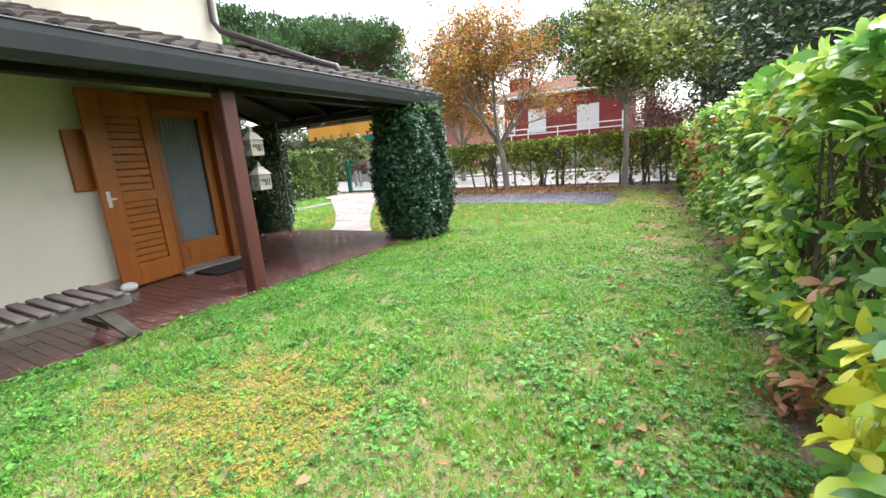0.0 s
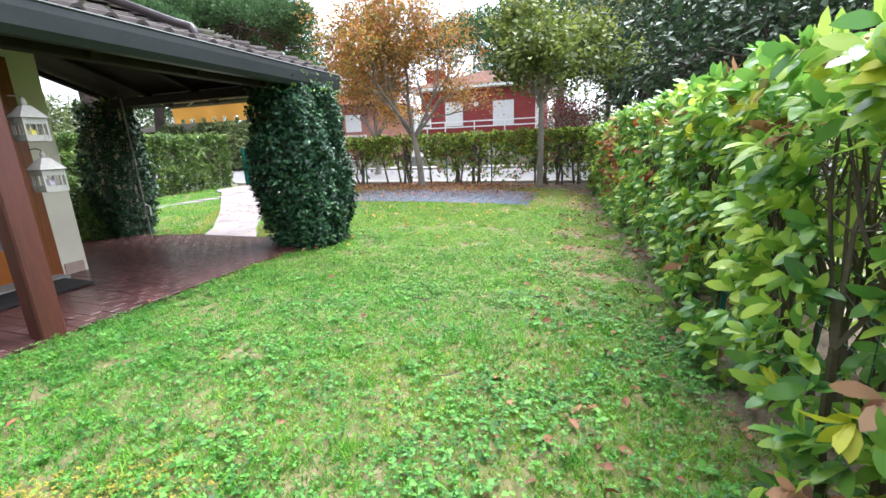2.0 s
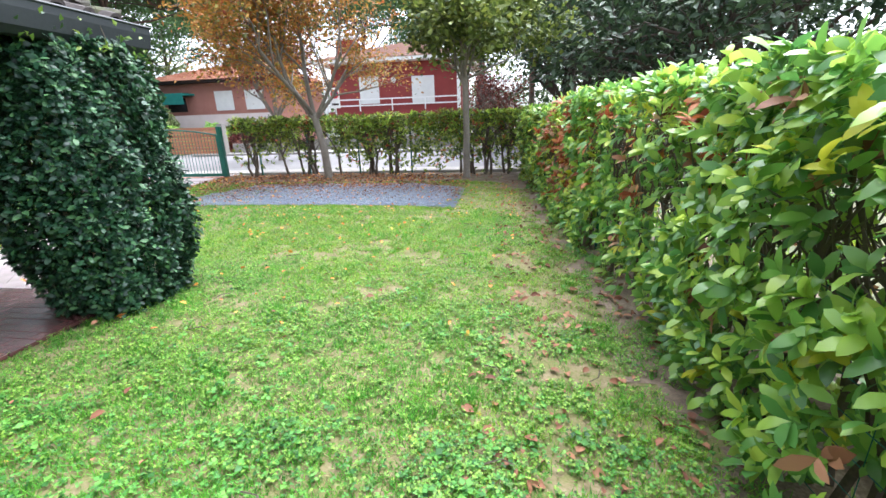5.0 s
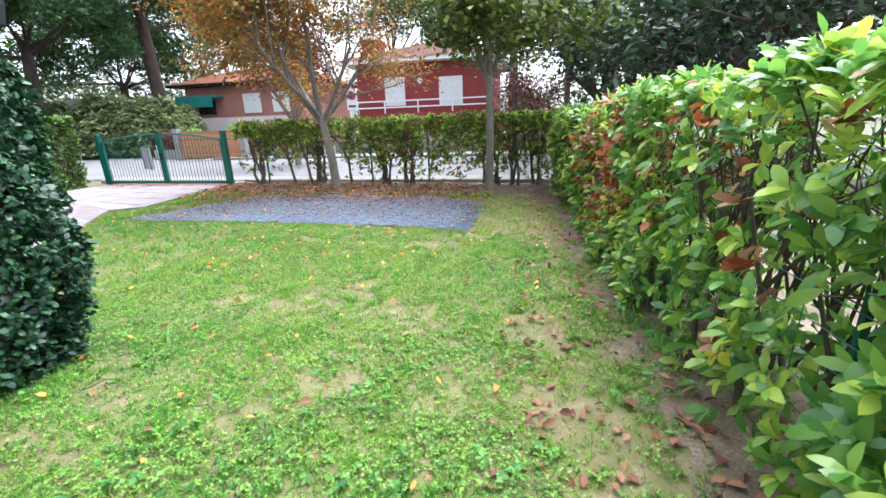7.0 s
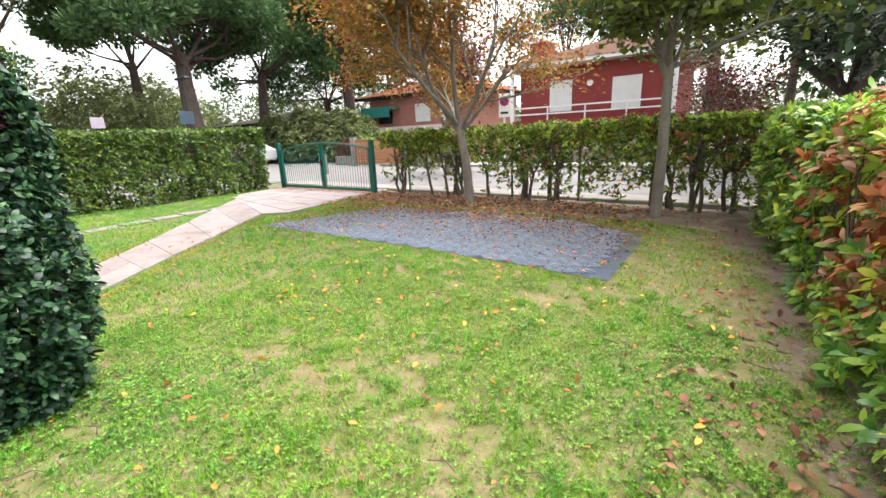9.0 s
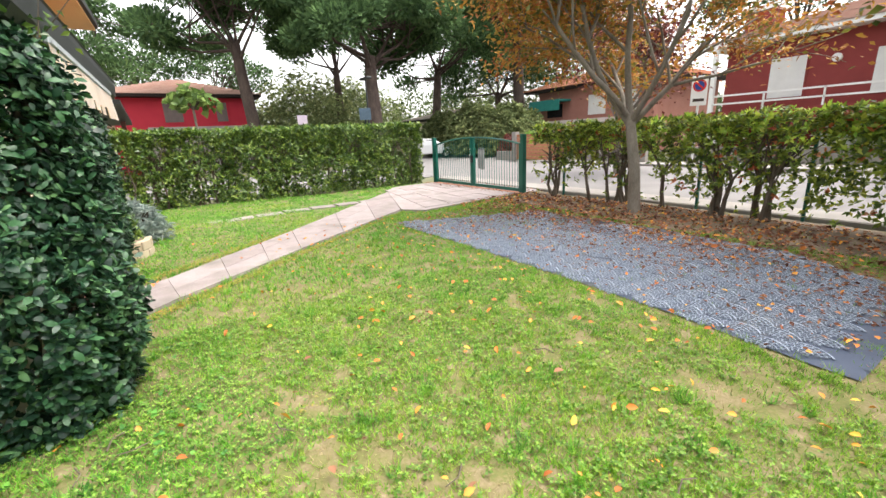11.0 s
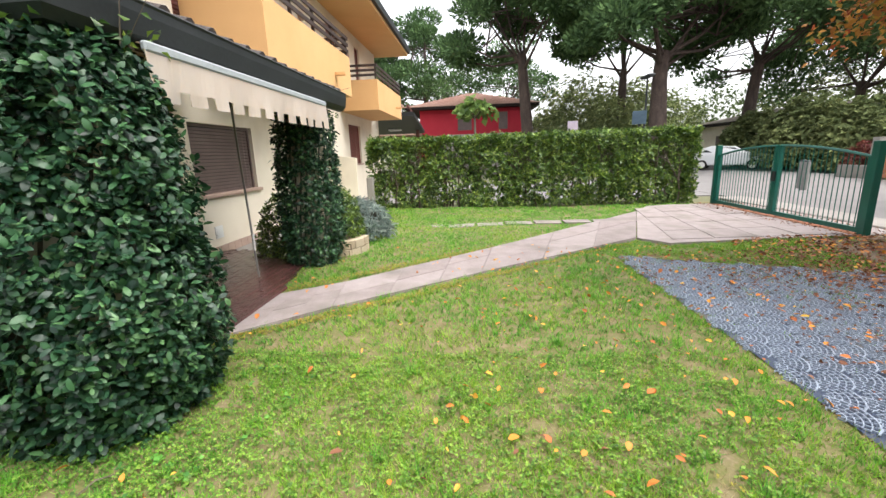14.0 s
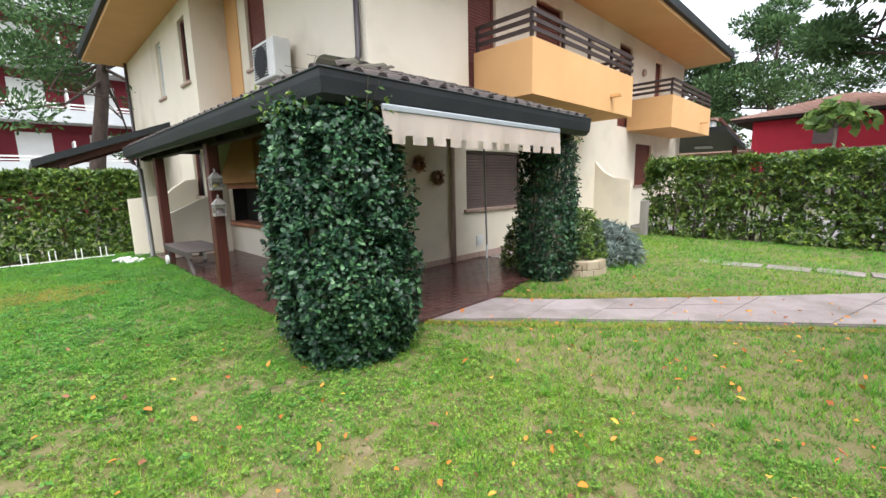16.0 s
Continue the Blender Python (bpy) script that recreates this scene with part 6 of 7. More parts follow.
PINE = "tall stone pine with a bare trunk and dark needle pads"
pine(-31.8, 12.2, 15, 0.4, 4.3, 7.5, 42, 26000, PINE, (0.3, -0.5), bare=0.52)
pine(-28.0, 19.0, 14.5, 0.5, 5.2, 7.5, 46, 28000, PINE, (-0.8, 0.5), bare=0.48)
pine(-33.5, 27.0, 16, 0.4, 5.5, 10, 46, 22000, PINE, (0.5, 0.5), bare=0.45)
pine(-40, 21.0, 16, 0.4, 4.4, 7.5, 38, 16000, PINE, bare=0.5)
pine(-48, 3.5, 18, 0.4, 5.5, 13, 38, 22000, "tall green pine behind the crimson house", (0.4, 0), bare=0.4)
pine(-46, -4.0, 16, 0.4, 5.0, 11, 34, 18000, "tall green pine behind the crimson house", bare=0.4)
pine(-29.8, 33.6, 15.6, 0.5, 7.0, 5.0, 110, 36000, "broad round stone pine rising behind the porch roof", bare=0.65, leaf=0.32)
pine(-16.5, 52, 17, 0.5, 6.5, 7, 34, 11000, "dark stone pine behind the red house", bare=0.5)
pine(-9, 50, 17, 0.45, 6.0, 7, 32, 11000, "dark stone pine behind the red house", bare=0.5)
pine(-3, 47, 19, 0.5, 7.0, 12, 40, 13000, "dark pine behind the street trees", bare=0.4)
pine(4, 36, 18, 0.5, 6.0, 13, 40, 13000, "dark pine rising above the hedge", bare=0.4)
pine(9.5, 30, 17, 0.5, 6.0, 13, 40, 13000, "dark pine rising above the hedge", bare=0.4)
pine(-3.9, -11.5, 13, 0.26, 4.0, 9.5, 26, 15000, "pine with a bent trunk before the apartment block", (-0.9, 0), leaf=0.2, bare=0.5)
pine(-52, 12, 15, 0.4, 5.5, 9, 28, 9000, PINE, bare=0.45)
pine(-39, 39, 15, 0.4, 6.5, 9.5, 44, 20000, PINE, bare=0.4)
pine(-36, 46, 17, 0.4, 6, 9, 30, 10000, PINE, bare=0.45)

broad_tree("evergreen_tree", 2.6, 22.5, 1.2, 0.3, 7, 3.0, 3, 22000, 0.22, 1, evergreen, bark_dark, "large dense dark evergreen tree beyond the hedge", elev=(0.2, 1.1), scatter=0.45, width=0.5)
broad_tree("evergreen_tree", 6.0, 17.0, 1.5, 0.25, 6, 2.6, 3, 9000, 0.26, 1, evergreen, bark_dark, "dense dark evergreen tree beyond the hedge", elev=(0.2, 1.1), scatter=0.5, width=0.5)
broad_tree("red_leaved_tree", -1.2, 25.8, 1.0, 0.1, 6, 1.3, 3, 3500, 0.14, 1, shrub_red, bark, "small bare-twigged tree with dark red leaves", scatter=0.3)
broad_tree("red_leaved_tree", -10.2, 20.5, 1.8, 0.12, 6, 1.7, 3, 5000, 0.16, 1, shrub_red, bark, "small tree with dark red autumn leaves", scatter=0.3)
broad_tree("poplar_trunk_tree", 0.8, 26.5, 4.0, 0.16, 5, 2.2, 3, 3000, 0.2, 1, olive_autumn, bark, "slender tree with a pale trunk and thin leaves", scatter=0.5)
for x, y, s, lab in ((-43, 19.5, 6.4, "rounded olive green tree"), (-37, 17.2, 4.6, "rounded olive green tree"), (-27.4, 27.6, 2.9, "grey-green shrubby tree"), (-31.5, 27.4, 2.6, "grey-green shrubby tree"), (-24.4, 28.2, 2.6, "grey-green shrubby tree"), (-49, 26, 6.5, "rounded olive green tree"), (-52, 28, 6, "rounded olive green tree"), (-44, 40, 6.5, "rounded olive green tree"), (-34, 43, 6.5, "rounded olive green tree")):
    bush("round_tree", x, y, 0.2, s, s, s * 1.25, 2300, 4, 0.3, grey_green, lab + " in the distance", stems_n=10)
for x, y, r, h, mtl, lab in ((-19.2, 25.2, 0.9, 1.6, laurel, "bright green garden shrub"), (-21.3, 25.4, 1.0, 1.5, shrub_red, "dark red garden shrub"), (-15.0, 25.3, 0.9, 1.3, shrub_red, "dark red garden shrub"), (-12.8, 25.6, 0.9, 1.5, laurel_dark, "green garden shrub"), (-16.9, 25.6, 0.9, 1.7, laurel, "bright green garden shrub"), (-1.0, 28, 2.0, 2.4, shrub_red, "dark red garden shrub")):
    bush("garden_shrub", x, y, 0.0, r, r, h, 700, 5, 0.13, mtl, lab + " across the street")
fig_leaf = foliage("fig_leaf", [(0.2, (0.08, 0.14, 0.04)), (0.6, (0.17, 0.27, 0.07)), (0.9, (0.3, 0.4, 0.12))], 0.5, 0.35)
fig = bush("fig_sapling", -27.0, 8.55, 3.45, 1.15, 1.15, 1.0, 60, 4, 0.42, fig_leaf, "small big-leaved tree standing above the hedge", width=0.9)
part("trunk", rod((0, 0, -3.5), (0, 0, 0.2), 0.06, 6), bark, fig)
woods_leaf = foliage("distant_leaf", [(0.2, (0.03, 0.05, 0.02)), (0.6, (0.075, 0.105, 0.04)), (0.9, (0.14, 0.17, 0.07))], 0.85, 0.2, patch=0.6, patch_scale=0.25, spec=0.1)
wood_n = 60000
ang = rng.uniform(0, 2 * math.pi, wood_n)
rad = rng.uniform(62, 80, wood_n)
hz = 3.5 + 4.5 * vnoise(ang * 12, ang * 0, 1.0, 77) + 2.5 * vnoise(ang * 40, ang * 0, 1.0, 78)
p = np.stack([-8 + rad * np.cos(ang), 12 + rad * np.sin(ang), hz * rng.random(wood_n) ** 0.7], 1)
far = link_mesh("far_woods", sprays_mesh("far_woods", p, 0.75 * rng.uniform(0.5, 1.2, wood_n), 0.34, rng.normal(0, 1, (wood_n, 3)) + [0, 0, 0.4]), woods_leaf)
tagged(far, "distant belt of green trees", "woods", kind="stuff")

# ---- paving pieces ----
PATIO = [(-6.0, PY0), (PX1, PY0), (PX1, PY1), (-6.1, PY1), (-7.7, 6.0), (-8.3, 5.2), (-8.3, 4.3), (-6.0, 4.3)]
BRICK = boxes((-0.0985, 0.0985, -0.0485, 0.0485, -0.03, 0.0), bevel=0.0025)
brick_me = bpy.data.meshes.new("brick")
BRICK.to_mesh(brick_me)
BRICK.free()
brick_me.materials.append(paver)
rest_v, rest_f = [], []
bv = np.array([v.co[:] for v in brick_me.vertices])
bt = [list(p.vertices) for p in brick_me.polygons]
paver_rest = surface("red_brown_paver_rest", [(0.25, (0.05, 0.021, 0.02)), (0.5, (0.088, 0.036, 0.033)), (0.8, (0.135, 0.06, 0.054))], 3, 70, 0.25, 0.2, per="island", mix=0.35, dirt=(0.055, 0.03, 0.028), dirt_scale=1.0)
count = 0
for r in range(90):
    y = PY0 + 0.05 + r * 0.1
    if r % 2 and PY0 < y < PY1:
        o = len(rest_v) * len(bv)
        rest_v.append(bv * [0.48, 1, 1] + [PX1 - 0.049, y, float(level(y)) + 0.034])
        rest_f += [[i + o for i in f] for f in bt]
    for c in range(26):
        x = PX1 - 0.1 - c * 0.2 - (0.1 if r % 2 else 0)
        if x < -8.3 or not bool(inside(x, y, PATIO)):
            continue
        z = float(level(y)) + 0.034 + random.uniform(-0.002, 0.002)
        if count < 300 and 2.6 < y < 6.3 and x > -5.6:
            ob = new("brick", brick_me)
            ob.parent = patio
            ob.matrix_basis = pose(x, y, z, random.uniform(-0.5, 0.5), random.uniform(-0.5, 0.5), random.uniform(-0.6, 0.6))
            count += 1
        else:
            o = len(rest_v) * len(bv)
            rest_v.append(bv + [x, y, z])
            rest_f += [[i + o for i in f] for f in bt]
me = bpy.data.meshes.new("pavers")
me.from_pydata(np.concatenate(rest_v).tolist(), [], rest_f)
ob = link_mesh("pavers", me, paver_rest, patio, "red-brown brick pavers")
ob["kind"] = "stuff"

# slabs of the path
N = 9
for k in range(N):
    t0, t1 = k / N + 0.0006, (k + 1) / N - 0.0006
    for a, b in ((0.008, 0.496 + 0.15 * math.sin(k * 2.3)), (0.502 + 0.15 * math.sin(k * 2.3), 0.992)):
        l0, r0, l1, r1 = along(LEFT, t0), along(RIGHT, t0), along(LEFT, t1), along(RIGHT, t1)
        q = [lerp(l0, r0, a), lerp(l0, r0, b), lerp(l1, r1, b), lerp(l1, r1, a)]
        part("slab", prism(q, -0.02, 0.03 + random.uniform(-0.0015, 0.0015)), stone_path, path)
for k in range(5):
    for j in range(4):
        a0, a1, b0, b1 = k / 5, (k + 1) / 5, j / 4, (j + 1) / 4
        L0, R0, L1, R1 = (-12.5, 12.5), (-8.75, 11.75), (-13.0, 14.55), (-8.95, 14.55)
        q = [lerp(lerp(L0, R0, a0 + 0.003), lerp(L1, R1, a0 + 0.003), b0 + 0.004), lerp(lerp(L0, R0, a1 - 0.003), lerp(L1, R1, a1 - 0.003), b0 + 0.004), lerp(lerp(L0, R0, a1 - 0.003), lerp(L1, R1, a1 - 0.003), b1 - 0.004), lerp(lerp(L0, R0, a0 + 0.003), lerp(L1, R1, a0 + 0.003), b1 - 0.004)]
        part("slab", prism(q, 0.0, 0.034 + random.uniform(-0.002, 0.002)), stone_path, drive)

# plastic paving grid with fan-shaped ribs
GRID = [(-7.9, 10.5), (-1.38, 10.5), (-1.4, 12.6), (-2.6, 13.2), (-6.9, 13.2)]
mx_, my_ = np.meshgrid(np.arange(-8.0, -1.3, 0.08), np.arange(10.4, 13.4, 0.08))
mk = inside(mx_ + 0.2 * (vnoise(mx_, my_, 0.4, 26) - 0.5) * (my_ > 12.3), my_ + 0.05 * (vnoise(mx_, my_, 0.5, 27) - 0.5), GRID)
mi = np.arange(mx_.size).reshape(mx_.shape)
grid = link_mesh("paving_grid", quads_mesh("paving_grid", np.stack([mx_, my_, lawn_height(mx_, my_) + 0.002], -1), np.stack([mi[:-1, :-1], mi[:-1, 1:], mi[1:, 1:], mi[1:, :-1]], -1)[mk[:-1, :-1]]), grid_mat, smooth=True)
tagged(grid, "blue-grey plastic paving grid with fan-shaped ribs", "paving", kind="structure")
FAN = 0.42
bm = bmesh.new()


def rib(bm, pts, w, h):
    prev = None
    for i, p in enumerate(pts):
        a, b = Vector(pts[max(i - 1, 0)]), Vector(pts[min(i + 1, len(pts) - 1)])
        d = (b - a).normalized()
        s = Vector((-d.y, d.x)) * w / 2
        p = Vector(p)
        row = [bm.verts.new((*(p - s), 0)), bm.verts.new((*(p - s), h)), bm.verts.new((*(p + s), h)), bm.verts.new((*(p + s), 0))]
        if prev:
            for k in range(3):
                bm.faces.new((prev[k], row[k], row[k + 1], prev[k + 1]))
        prev = row


R_ = FAN / 2
free = lambda x, y: min(math.hypot(x - R_, y + R_ / 2), math.hypot(x + R_, y + R_ / 2)) > R_ * 0.99 and math.hypot(x, y + R_) > R_ * 0.99
for j, f in enumerate((1.0, 0.84, 0.68, 0.52, 0.36)):
    arc = [(R_ * f * math.cos(a), R_ * f * math.sin(a)) for a in np.linspace(0.02, math.pi - 0.02, 19)]
    for p, q in zip(arc, arc[1:]):
        if free((p[0] + q[0]) / 2, (p[1] + q[1]) / 2):
            rib(bm, [p, q], 0.009 if j == 0 else 0.006, 0.009)
    for a in np.linspace(0.0, math.pi, 15 - 2 * j)[1:-1]:
        c, e, g = math.cos(a + 0.07 * (j % 2)), math.sin(a + 0.07 * (j % 2)), R_ * (f - 0.16)
        if free(c * R_ * (f - 0.08), e * R_ * (f - 0.08)):
            rib(bm, [(g * c, g * e), (R_ * f * c, R_ * f * e)], 0.005, 0.009)
fan_me = bpy.data.meshes.new("grid_fan")
bm.normal_update()
bm.to_mesh(fan_me)
bm.free()
fan_me.materials.append(grid_rib)
fv = np.array([v.co[:] for v in fan_me.vertices])
ff = np.array([list(p.vertices) for p in fan_me.polygons])
fans, cnt = [], 0
for r in range(27):
    for c in range(17):
        x, y = -7.8 + c * FAN + (FAN / 2 if r % 2 else 0), 10.5 + r * FAN * 0.25
        if bool(inside(x - R_ * 0.8, y, GRID)) and bool(inside(x + R_ * 0.8, y + 0.1, GRID)):
            if cnt < 300 and y < 12.9:
                ob = new("grid_fan", fan_me)
                ob.parent = grid
                ob.location = (x, y, float(lawn_height(x, y + 0.1)) + 0.005)
                ob.rotation_euler = (random.uniform(-0.01, 0.01), random.uniform(-0.01, 0.01), random.uniform(-0.02, 0.02))
                cnt += 1
            else:
                fans.append((x, y))
if fans:
    v = np.concatenate([fv + [x, y, 0.01] for x, y in fans])
    f = np.concatenate([ff + k * len(fv) for k in range(len(fans))])
    link_mesh("grid_fans", quads_mesh("grid_fans", v, f), grid_rib, grid)["kind"] = "stuff"

# ---- grass, weeds and fallen leaves ----
PATH_POLY = LEFT + RIGHT[::-1]
SIDE = [(-8.31, 4.0), (-8.31, 5.2), (-10.5, 4.9), (-13.1, 4.9), (-13.1, 4.0)]
HARD = [PATIO, [(EX - 20, -9), (-4.3, -9), (-4.3, -0.9), (EX, -0.9), (EX, FY), (EX - 20, FY)], DRIVE, PATH_POLY, SIDE]


def bare(x, y):
    """How bare the lawn is, 0 to 1: worn spots between the grid and the house, along the hedge and under the tree."""
    spots = vnoise(x, y, 0.38, 61) * 0.36 + vnoise(x, y, 0.13, 62) * 0.36 + vnoise(x, y, 0.05, 63) * 0.28
    worn = np.exp(-(((x + 2.3) / 1.9) ** 2 + ((y - 7.6) / 2.2) ** 2)) * 0.17 + np.exp(-((x + 0.05) / 0.4) ** 2) * 0.2 * (y > 4.5) + 0.1 * (y > 9.6)
    return np.clip((spots + worn - 0.67) * 7, 0, 0.95)


def mossy(x, y):
    """Where moss has taken over from the grass, 0 to 1."""
    d = np.exp(-(((x + 2.05) / 1.0) ** 2 + ((y - 1.5) / 0.75) ** 2))
    return np.clip((d + 0.5 * vnoise(x, y, 0.35, 95) + 0.35 * vnoise(x, y, 0.1, 97) - 0.9) * 2.5, 0, 0.72)


def scatter(n, x0, x1, y0, y1, wild=1.0):
    x, y = rng.uniform(x0, x1, n), rng.uniform(y0, y1, n)
    ok = np.ones(n, bool)
    for poly in HARD:
        ok &= ~inside(x, y, poly)
    g = inside(x + 0.5 * (vnoise(x, y, 0.25, 28) - 0.5), y - 0.14 * vnoise(x, y, 0.2, 30), GRID)
    ok &= ~g | (rng.random(n) < (0.07 + 0.4 * np.clip((-5.2 - x) / 2.2, 0, 1)) * (vnoise(x, y, 0.2, 29) > 0.5))
    ok &= rng.random(n) > mossy(x, y) * wild
    s = inside(x, y, SOIL)
    edge = np.interp(y, [-3, 3, 6, 9, 11, 14], [0.7, 0.66, 0.58, 0.42, 0.25, -0.2]) - 0.2 + vnoise(x, y, 0.3, 71) * 0.5
    ok &= ~s | (rng.random(n) < 0.08) | ((x < edge) & (y < 13.2) & (rng.random(n) < 0.75) & (bare(x, y) < 0.5))
    ok &= rng.random(n) > bare(x, y) * wild
    return x[ok], y[ok]


def blades(name, x, y, per, lo, hi, w, material, label):
    n = len(x) * per
    bx, by = np.repeat(x, per) + rng.normal(0, 0.012, n), np.repeat(y, per) + rng.normal(0, 0.012, n)
    patch = 0.35 + 0.7 * vnoise(bx, by, 0.35, 81) + 0.6 * vnoise(bx, by, 0.09, 82)
    L = rng.uniform(lo, hi, n) * patch
    a = rng.uniform(0, 2 * math.pi, n)
    lean = rng.uniform(0.45, 1.0, n)
    z = lawn_height(bx, by) - 0.012
    v = np.empty((n, 3, 3))
    px, py = -np.sin(a) * w / 2, np.cos(a) * w / 2
    v[:, 0] = np.stack([bx + px, by + py, z], 1)
    v[:, 1] = np.stack([bx - px, by - py, z], 1)
    v[:, 2] = np.stack([bx + np.cos(a) * L * lean, by + np.sin(a) * L * lean, z + L * np.sqrt(1 - lean ** 2 * 0.8)], 1)
    ob = link_mesh(name, quads_mesh(name, v, np.arange(n * 3).reshape(-1, 3)), material)
    return tagged(ob, label, "grass", kind="stuff")


grass_mat = foliage("grass_blade", [(0.2, (0.032, 0.1, 0.018)), (0.4, (0.075, 0.24, 0.028)), (0.6, (0.135, 0.38, 0.03)), (0.8, (0.26, 0.44, 0.05))], 0.5, 0.35, patch=0.6, patch_scale=3.2, spec=0.25)
grass_light = foliage("yellow_green_blade", [(0.2, (0.05, 0.12, 0.012)), (0.4, (0.12, 0.28, 0.022)), (0.6, (0.23, 0.41, 0.034)), (0.8, (0.38, 0.45, 0.08))], 0.5, 0.35, patch=0.6, patch_scale=4.0, spec=0.25)
clover_mat = foliage("clover_leaf", [(0.22, (0.027, 0.09, 0.024)), (0.5, (0.075, 0.24, 0.038)), (0.78, (0.17, 0.4, 0.065))], 0.5, 0.3, patch=0.5, patch_scale=4.0, spec=0.3)
moss_mat = foliage("yellow_moss", [(0.15, (0.15, 0.165, 0.022)), (0.5, (0.27, 0.24, 0.032)), (0.85, (0.38, 0.31, 0.05))], 0.8, 0.2, patch=0.6, patch_scale=4)
straw_mat = foliage("dry_grass", [(0.2, (0.22, 0.17, 0.08)), (0.6, (0.34, 0.27, 0.13)), (0.9, (0.45, 0.38, 0.22))], 0.8, 0.2)
x, y = scatter(150000, -4.8, 0.7, -2.6, 10.5)
tone = vnoise(x, y, 1.3, 111) * 0.5 + vnoise(x, y, 0.4, 112) * 0.3 + np.clip((y - 4) / 4, 0, 1) * 0.3 + rng.normal(0, 0.08, len(x)) > 0.55
blades("lawn_grass", x[~tone], y[~tone], 4, 0.018, 0.048, 0.006, grass_mat, "short deep green lawn grass")
blades("lawn_grass", x[tone], y[tone], 4, 0.018, 0.05, 0.006, grass_light, "short yellow-green lawn grass")
x, y = scatter(70000, -13.6, -4.8, 4.3, 14.4)
k = vnoise(x, y, 0.9, 113) * 0.7 + rng.normal(0.15, 0.1, len(x)) > 0.6
blades("lawn_grass", x[k], y[k], 3, 0.03, 0.065, 0.008, grass_light, "short bright green grass of the side lawn")
blades("lawn_grass", x[~k], y[~k], 3, 0.03, 0.065, 0.008, grass_mat, "short deep green grass of the side lawn")
x, y = scatter(40000, -8.8, 0.6, 10.4, 14.6)
blades("lawn_grass", x, y, 3, 0.025, 0.06, 0.007, grass_light, "thin grass round the paving grid")
x, y = scatter(60000, -8.5, 0.7, -1.0, 13.0, 0.2)
k = rng.random(len(x)) < np.clip(0.12 + 0.16 * (y - 4.5), 0.1, 0.8) * (0.3 + vnoise(x, y, 0.5, 121))
x, y = x[k], y[k]
blades("dry_grass", x, y, 3, 0.025, 0.055, 0.004, straw_mat, "dry straw-coloured grass among the lawn")

x, y = scatter(2600, -8.0, 0.6, -1.0, 10.4)
k = rng.random(len(x)) < 0.35 + 0.6 * vnoise(x, y, 0.7, 131)
x, y = np.repeat(x[k], 8), np.repeat(y[k], 8)
blades("grass_tufts", x + rng.normal(0, 0.02, len(x)), y + rng.normal(0, 0.02, len(y)), 3, 0.05, 0.1, 0.006, grass_mat, "taller tufts of green grass in the lawn")


def clover(n, x0, x1, y0, y1, where, size, material, label, name="clover"):
    x, y = scatter(n, x0, x1, y0, y1, 0.0 if name == "moss" else 1.0)
    k = rng.random(len(x)) < where(x, y)
    x, y = x[k], y[k]
    m = len(x)
    z = lawn_height(x, y) + rng.uniform(0.004, 0.03, m) * (0.6 if name == "moss" else 1.0 + 0.6 * vnoise(x, y, 0.3, 99))
    a0 = rng.uniform(0, 2 * math.pi, m)
    p, al = [], []
    for j in range(3):
        a = a0 + j * 2.094
        p.append(np.stack([x, y, z], 1))
        al.append(np.stack([np.cos(a), np.sin(a), np.full(m, 0.15)], 1))
    p, al = np.concatenate(p), np.concatenate(al)
    L = size * rng.uniform(0.6, 1.3, len(p))
    me = leaves_mesh(name, p, rng.normal(0, 0.3, p.shape) + [0, 0, 1], L, L * 0.85, along=unit(al), fold=0.08, droop=0.1, simple=True)
    return tagged(link_mesh(name, me, material), label, "weeds", kind="stuff")


weedy = lambda x, y: np.clip((vnoise(x, y, 0.5, 91) * 0.6 + vnoise(x, y, 0.17, 92) * 0.4 - 0.38) * 3.2, 0, 1) * np.clip((9.6 - y) / 3.5, 0.35, 1)
clover_warm = foliage("yellow_green_clover_leaf", [(0.22, (0.04, 0.09, 0.016)), (0.5, (0.12, 0.25, 0.032)), (0.78, (0.26, 0.42, 0.06))], 0.5, 0.3, patch=0.5, patch_scale=4.0, spec=0.3)
clover(54000, -4.8, 0.6, -2.0, 4.8, lambda x, y: 0.3 + 0.7 * weedy(x, y), 0.017, clover_mat, "patches of small-leaved clover in the lawn")
clover(54000, -4.8, 0.6, 4.4, 10.2, lambda x, y: 0.3 + 0.7 * weedy(x, y), 0.017, clover_warm, "yellow-green patches of small-leaved clover in the lawn")
clover(9000, -4.8, 0.6, -2.0, 9.5, lambda x, y: weedy(x, y) * np.clip((8 - y) / 4, 0, 1), 0.034, clover_mat, "broad-leaved weeds in the lawn", "weeds")
yel = lambda x, y: mossy(x, y) + np.clip((vnoise(x, y, 0.33, 96) - 0.83) * 8, 0, 1)
clover(20000, -4.8, 0.6, -1.0, 10.0, lambda x, y: yel(x, y) * (mossy(x, y) < 0.1), 0.014, moss_mat, "small yellow-green moss tufts in the lawn", "moss")
clover(70000, -3.8, 0.3, 0.3, 3.4, mossy, 0.012, moss_mat, "yellow-green moss patches in the lawn", "moss")
edge_moss = lambda x, y: (~inside(x, y, PATH_POLY) & inside(x + 0.0, y, [(-4.75, 6.2), (-8.75, 11.2), (-8.9, 11.3), (-4.95, 6.2)])) * 1.0 + (inside(x, y, [(-6.1, 6.2), (-6.4, 6.2), (-8.6, 8.85), (-8.35, 8.85)])) * 0.7
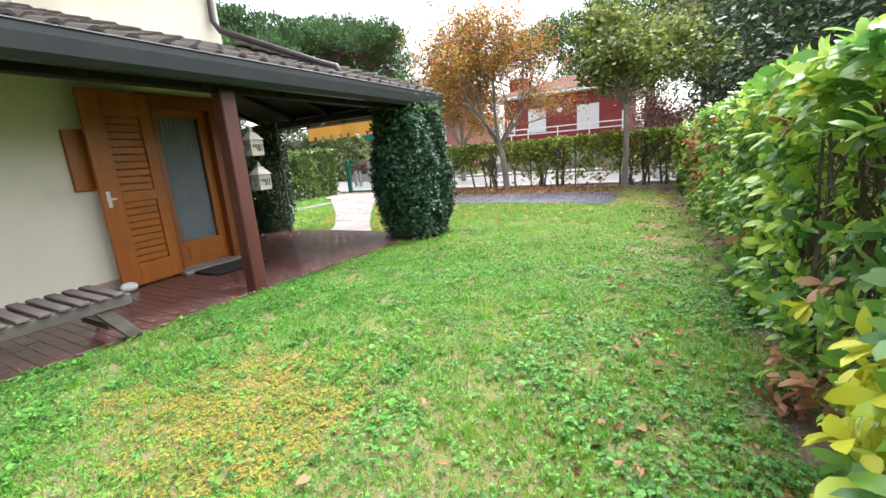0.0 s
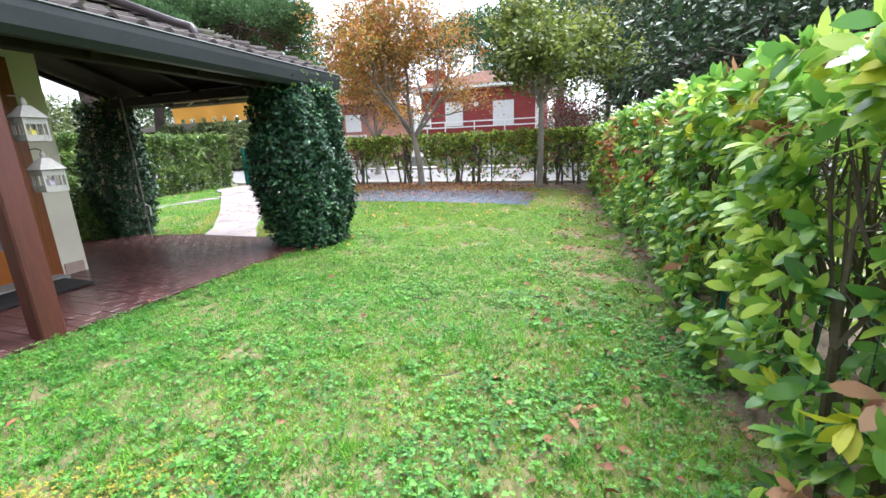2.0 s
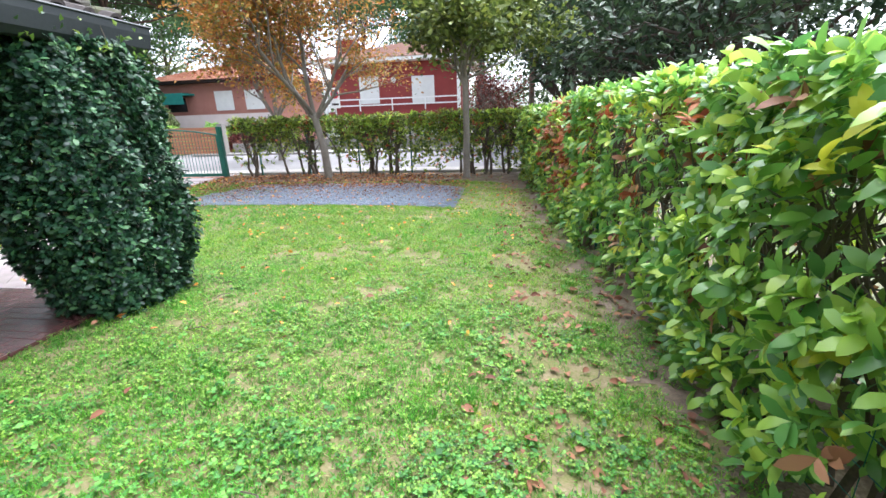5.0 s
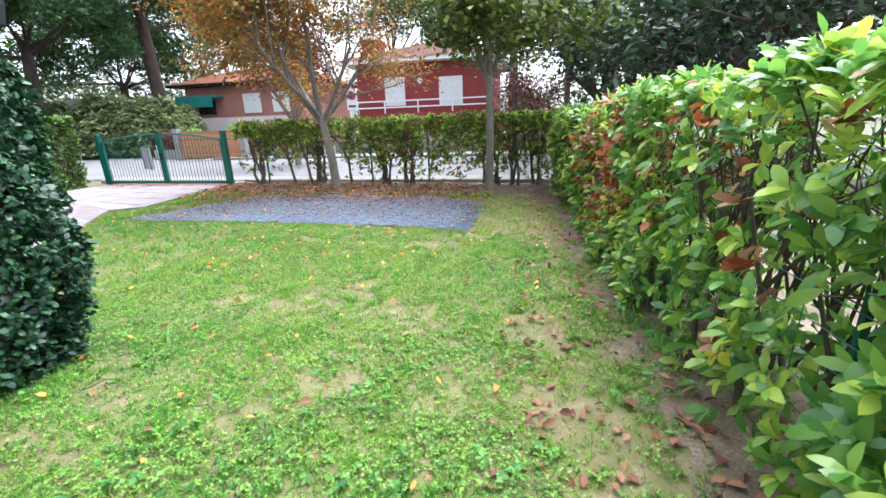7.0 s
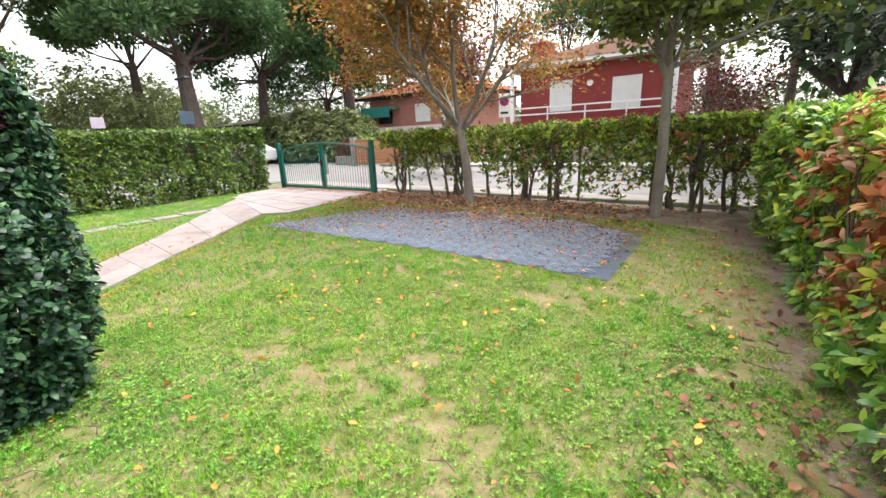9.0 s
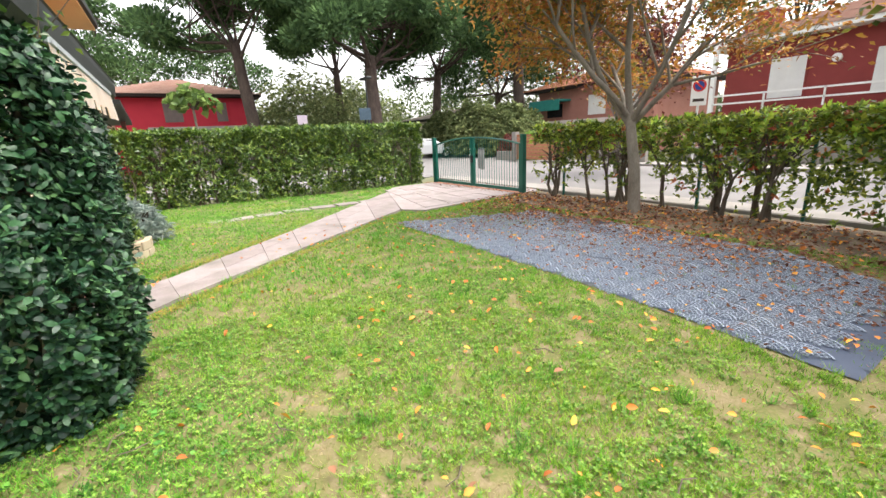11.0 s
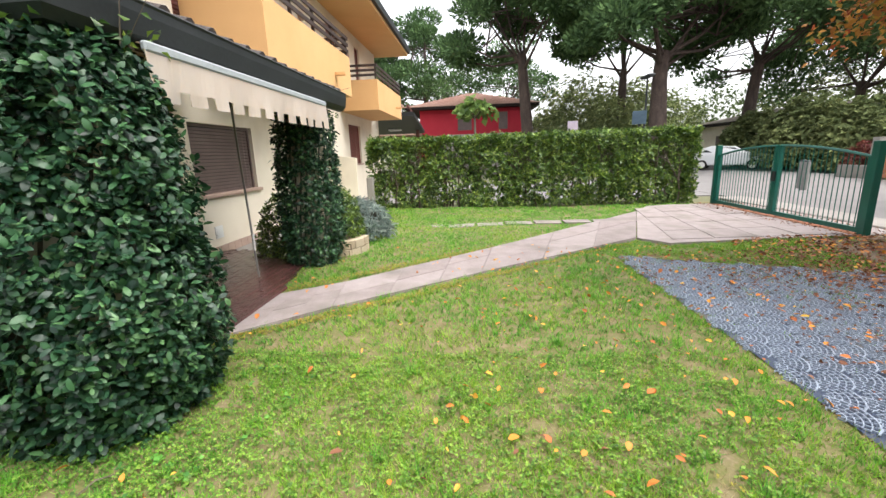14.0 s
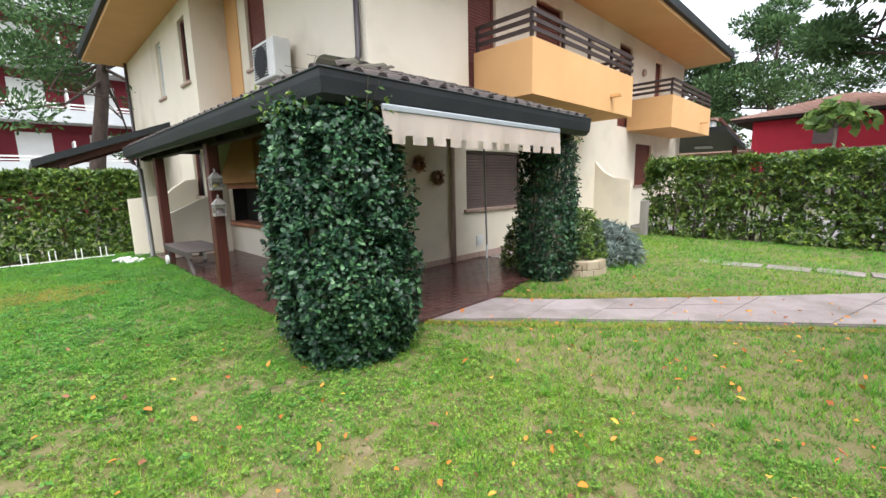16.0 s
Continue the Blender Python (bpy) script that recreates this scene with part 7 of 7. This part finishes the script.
clover(60000, -9.2, -4.4, 6.1, 11.5, edge_moss, 0.016, moss_mat, "yellow-green moss along the path edge", "moss")

fallen_orange = foliage("fallen_orange_leaf", [(0.15, (0.36, 0.1, 0.03)), (0.45, (0.6, 0.2, 0.035)), (0.7, (0.66, 0.3, 0.04)), (0.9, (0.66, 0.46, 0.06))], 0.6, 0.15)
fallen_brown = foliage("fallen_brown_leaf", [(0.15, (0.1, 0.035, 0.02)), (0.5, (0.2, 0.08, 0.04)), (0.85, (0.34, 0.17, 0.09))], 0.7, 0.1)


def litter(name, x, y, z, size, material, label):
    m = len(x)
    zz = lawn_height(x, y) + z
    p = np.stack([x, y, zz], 1)
    L = size * rng.uniform(0.5, 1.3, m)
    me = leaves_mesh(name, p, rng.normal(0, 0.35, p.shape) + [0, 0, 1], L, L * rng.uniform(0.4, 0.75, m), fold=0.12, droop=0.08)
    return tagged(link_mesh(name, me, material), label, "leaves", kind="stuff")


def spread(n, x0, x1, y0, y1, weight):
    x, y = rng.uniform(x0, x1, n), rng.uniform(y0, y1, n)
    k = (rng.random(n) < weight(x, y)) & ~inside(x, y, PATIO)
    return x[k], y[k]


x, y = spread(5200, -8.8, -0.4, 12.2, 15.0, lambda x, y: np.clip((y - 12.3) / 1.2, 0, 1) * np.clip((-0.9 - x) / 2.0, 0.12, 1))
litter("fallen_leaves", x, y, 0.03, 0.07, fallen_brown, "brown fallen leaves under the street hedge")
x, y = spread(1500, -8.8, -0.4, 12.2, 15.0, lambda x, y: np.clip((y - 12.3) / 1.2, 0, 1) * np.clip((-0.9 - x) / 2.0, 0.12, 1))
litter("fallen_leaves", x, y, 0.035, 0.065, fallen_orange, "orange fallen leaves under the street hedge")
x, y = spread(3400, -8.5, -0.2, 5.6, 13.0, lambda x, y: np.clip(0.14 + 0.3 * (y - 8) / 4, 0.09, 0.5))
litter("fallen_leaves", x, y, 0.042, 0.052, fallen_orange, "orange fallen leaves scattered on the lawn")
x, y = spread(9000, -8.0, -1.4, 10.5, 13.2, lambda x, y: np.clip(0.06 + 0.75 * (y - 10.8) / 2.2 + 0.3 * (x < -6.3), 0.03, 1) * (0.3 + vnoise(x, y, 0.3, 141)))
litter("fallen_leaves", x, y, 0.022, 0.045, fallen_brown, "brown fallen leaves on the paving grid")
x, y = spread(2600, -0.6, 1.0, 0.5, 13.5, lambda x, y: 0.25 + 0.4 * np.exp(-((y - 8) / 3.5) ** 2))
litter("fallen_leaves", x, y, 0.012, 0.065, fallen_brown, "dry leaves along the hedge foot")
x, y = spread(330, -4.5, 0.4, 1.0, 9.5, lambda x, y: np.clip(0.1 + 0.06 * y, 0, 0.6) * 0.5)
litter("fallen_leaves", x, y, 0.045, 0.06, fallen_brown, "a few brown leaves on the grass")
x, y = spread(900, -13.3, -8.7, 14.2, 15.4, lambda x, y: 0.6)
litter("fallen_leaves", x, y, 0.04, 0.05, fallen_brown, "red-brown leaves along the gate")
twigs = bmesh.new()
for k in range(26):
    p = Vector((rng.uniform(-3.5, 0.2), rng.uniform(3, 9.5), 0))
    p.z = float(lawn_height(p.x, p.y)) + 0.03
    a = rng.uniform(0, 6.28)
    tube(twigs, [p, p + Vector((0.07 * math.cos(a), 0.07 * math.sin(a), 0.008)), p + Vector((0.15 * math.cos(a + 0.4), 0.15 * math.sin(a + 0.4), 0))], 0.004, 4)
tagged(link("twigs", twigs, twig_mat), "thin dry twigs lying on the grass", "twigs", kind="stuff")
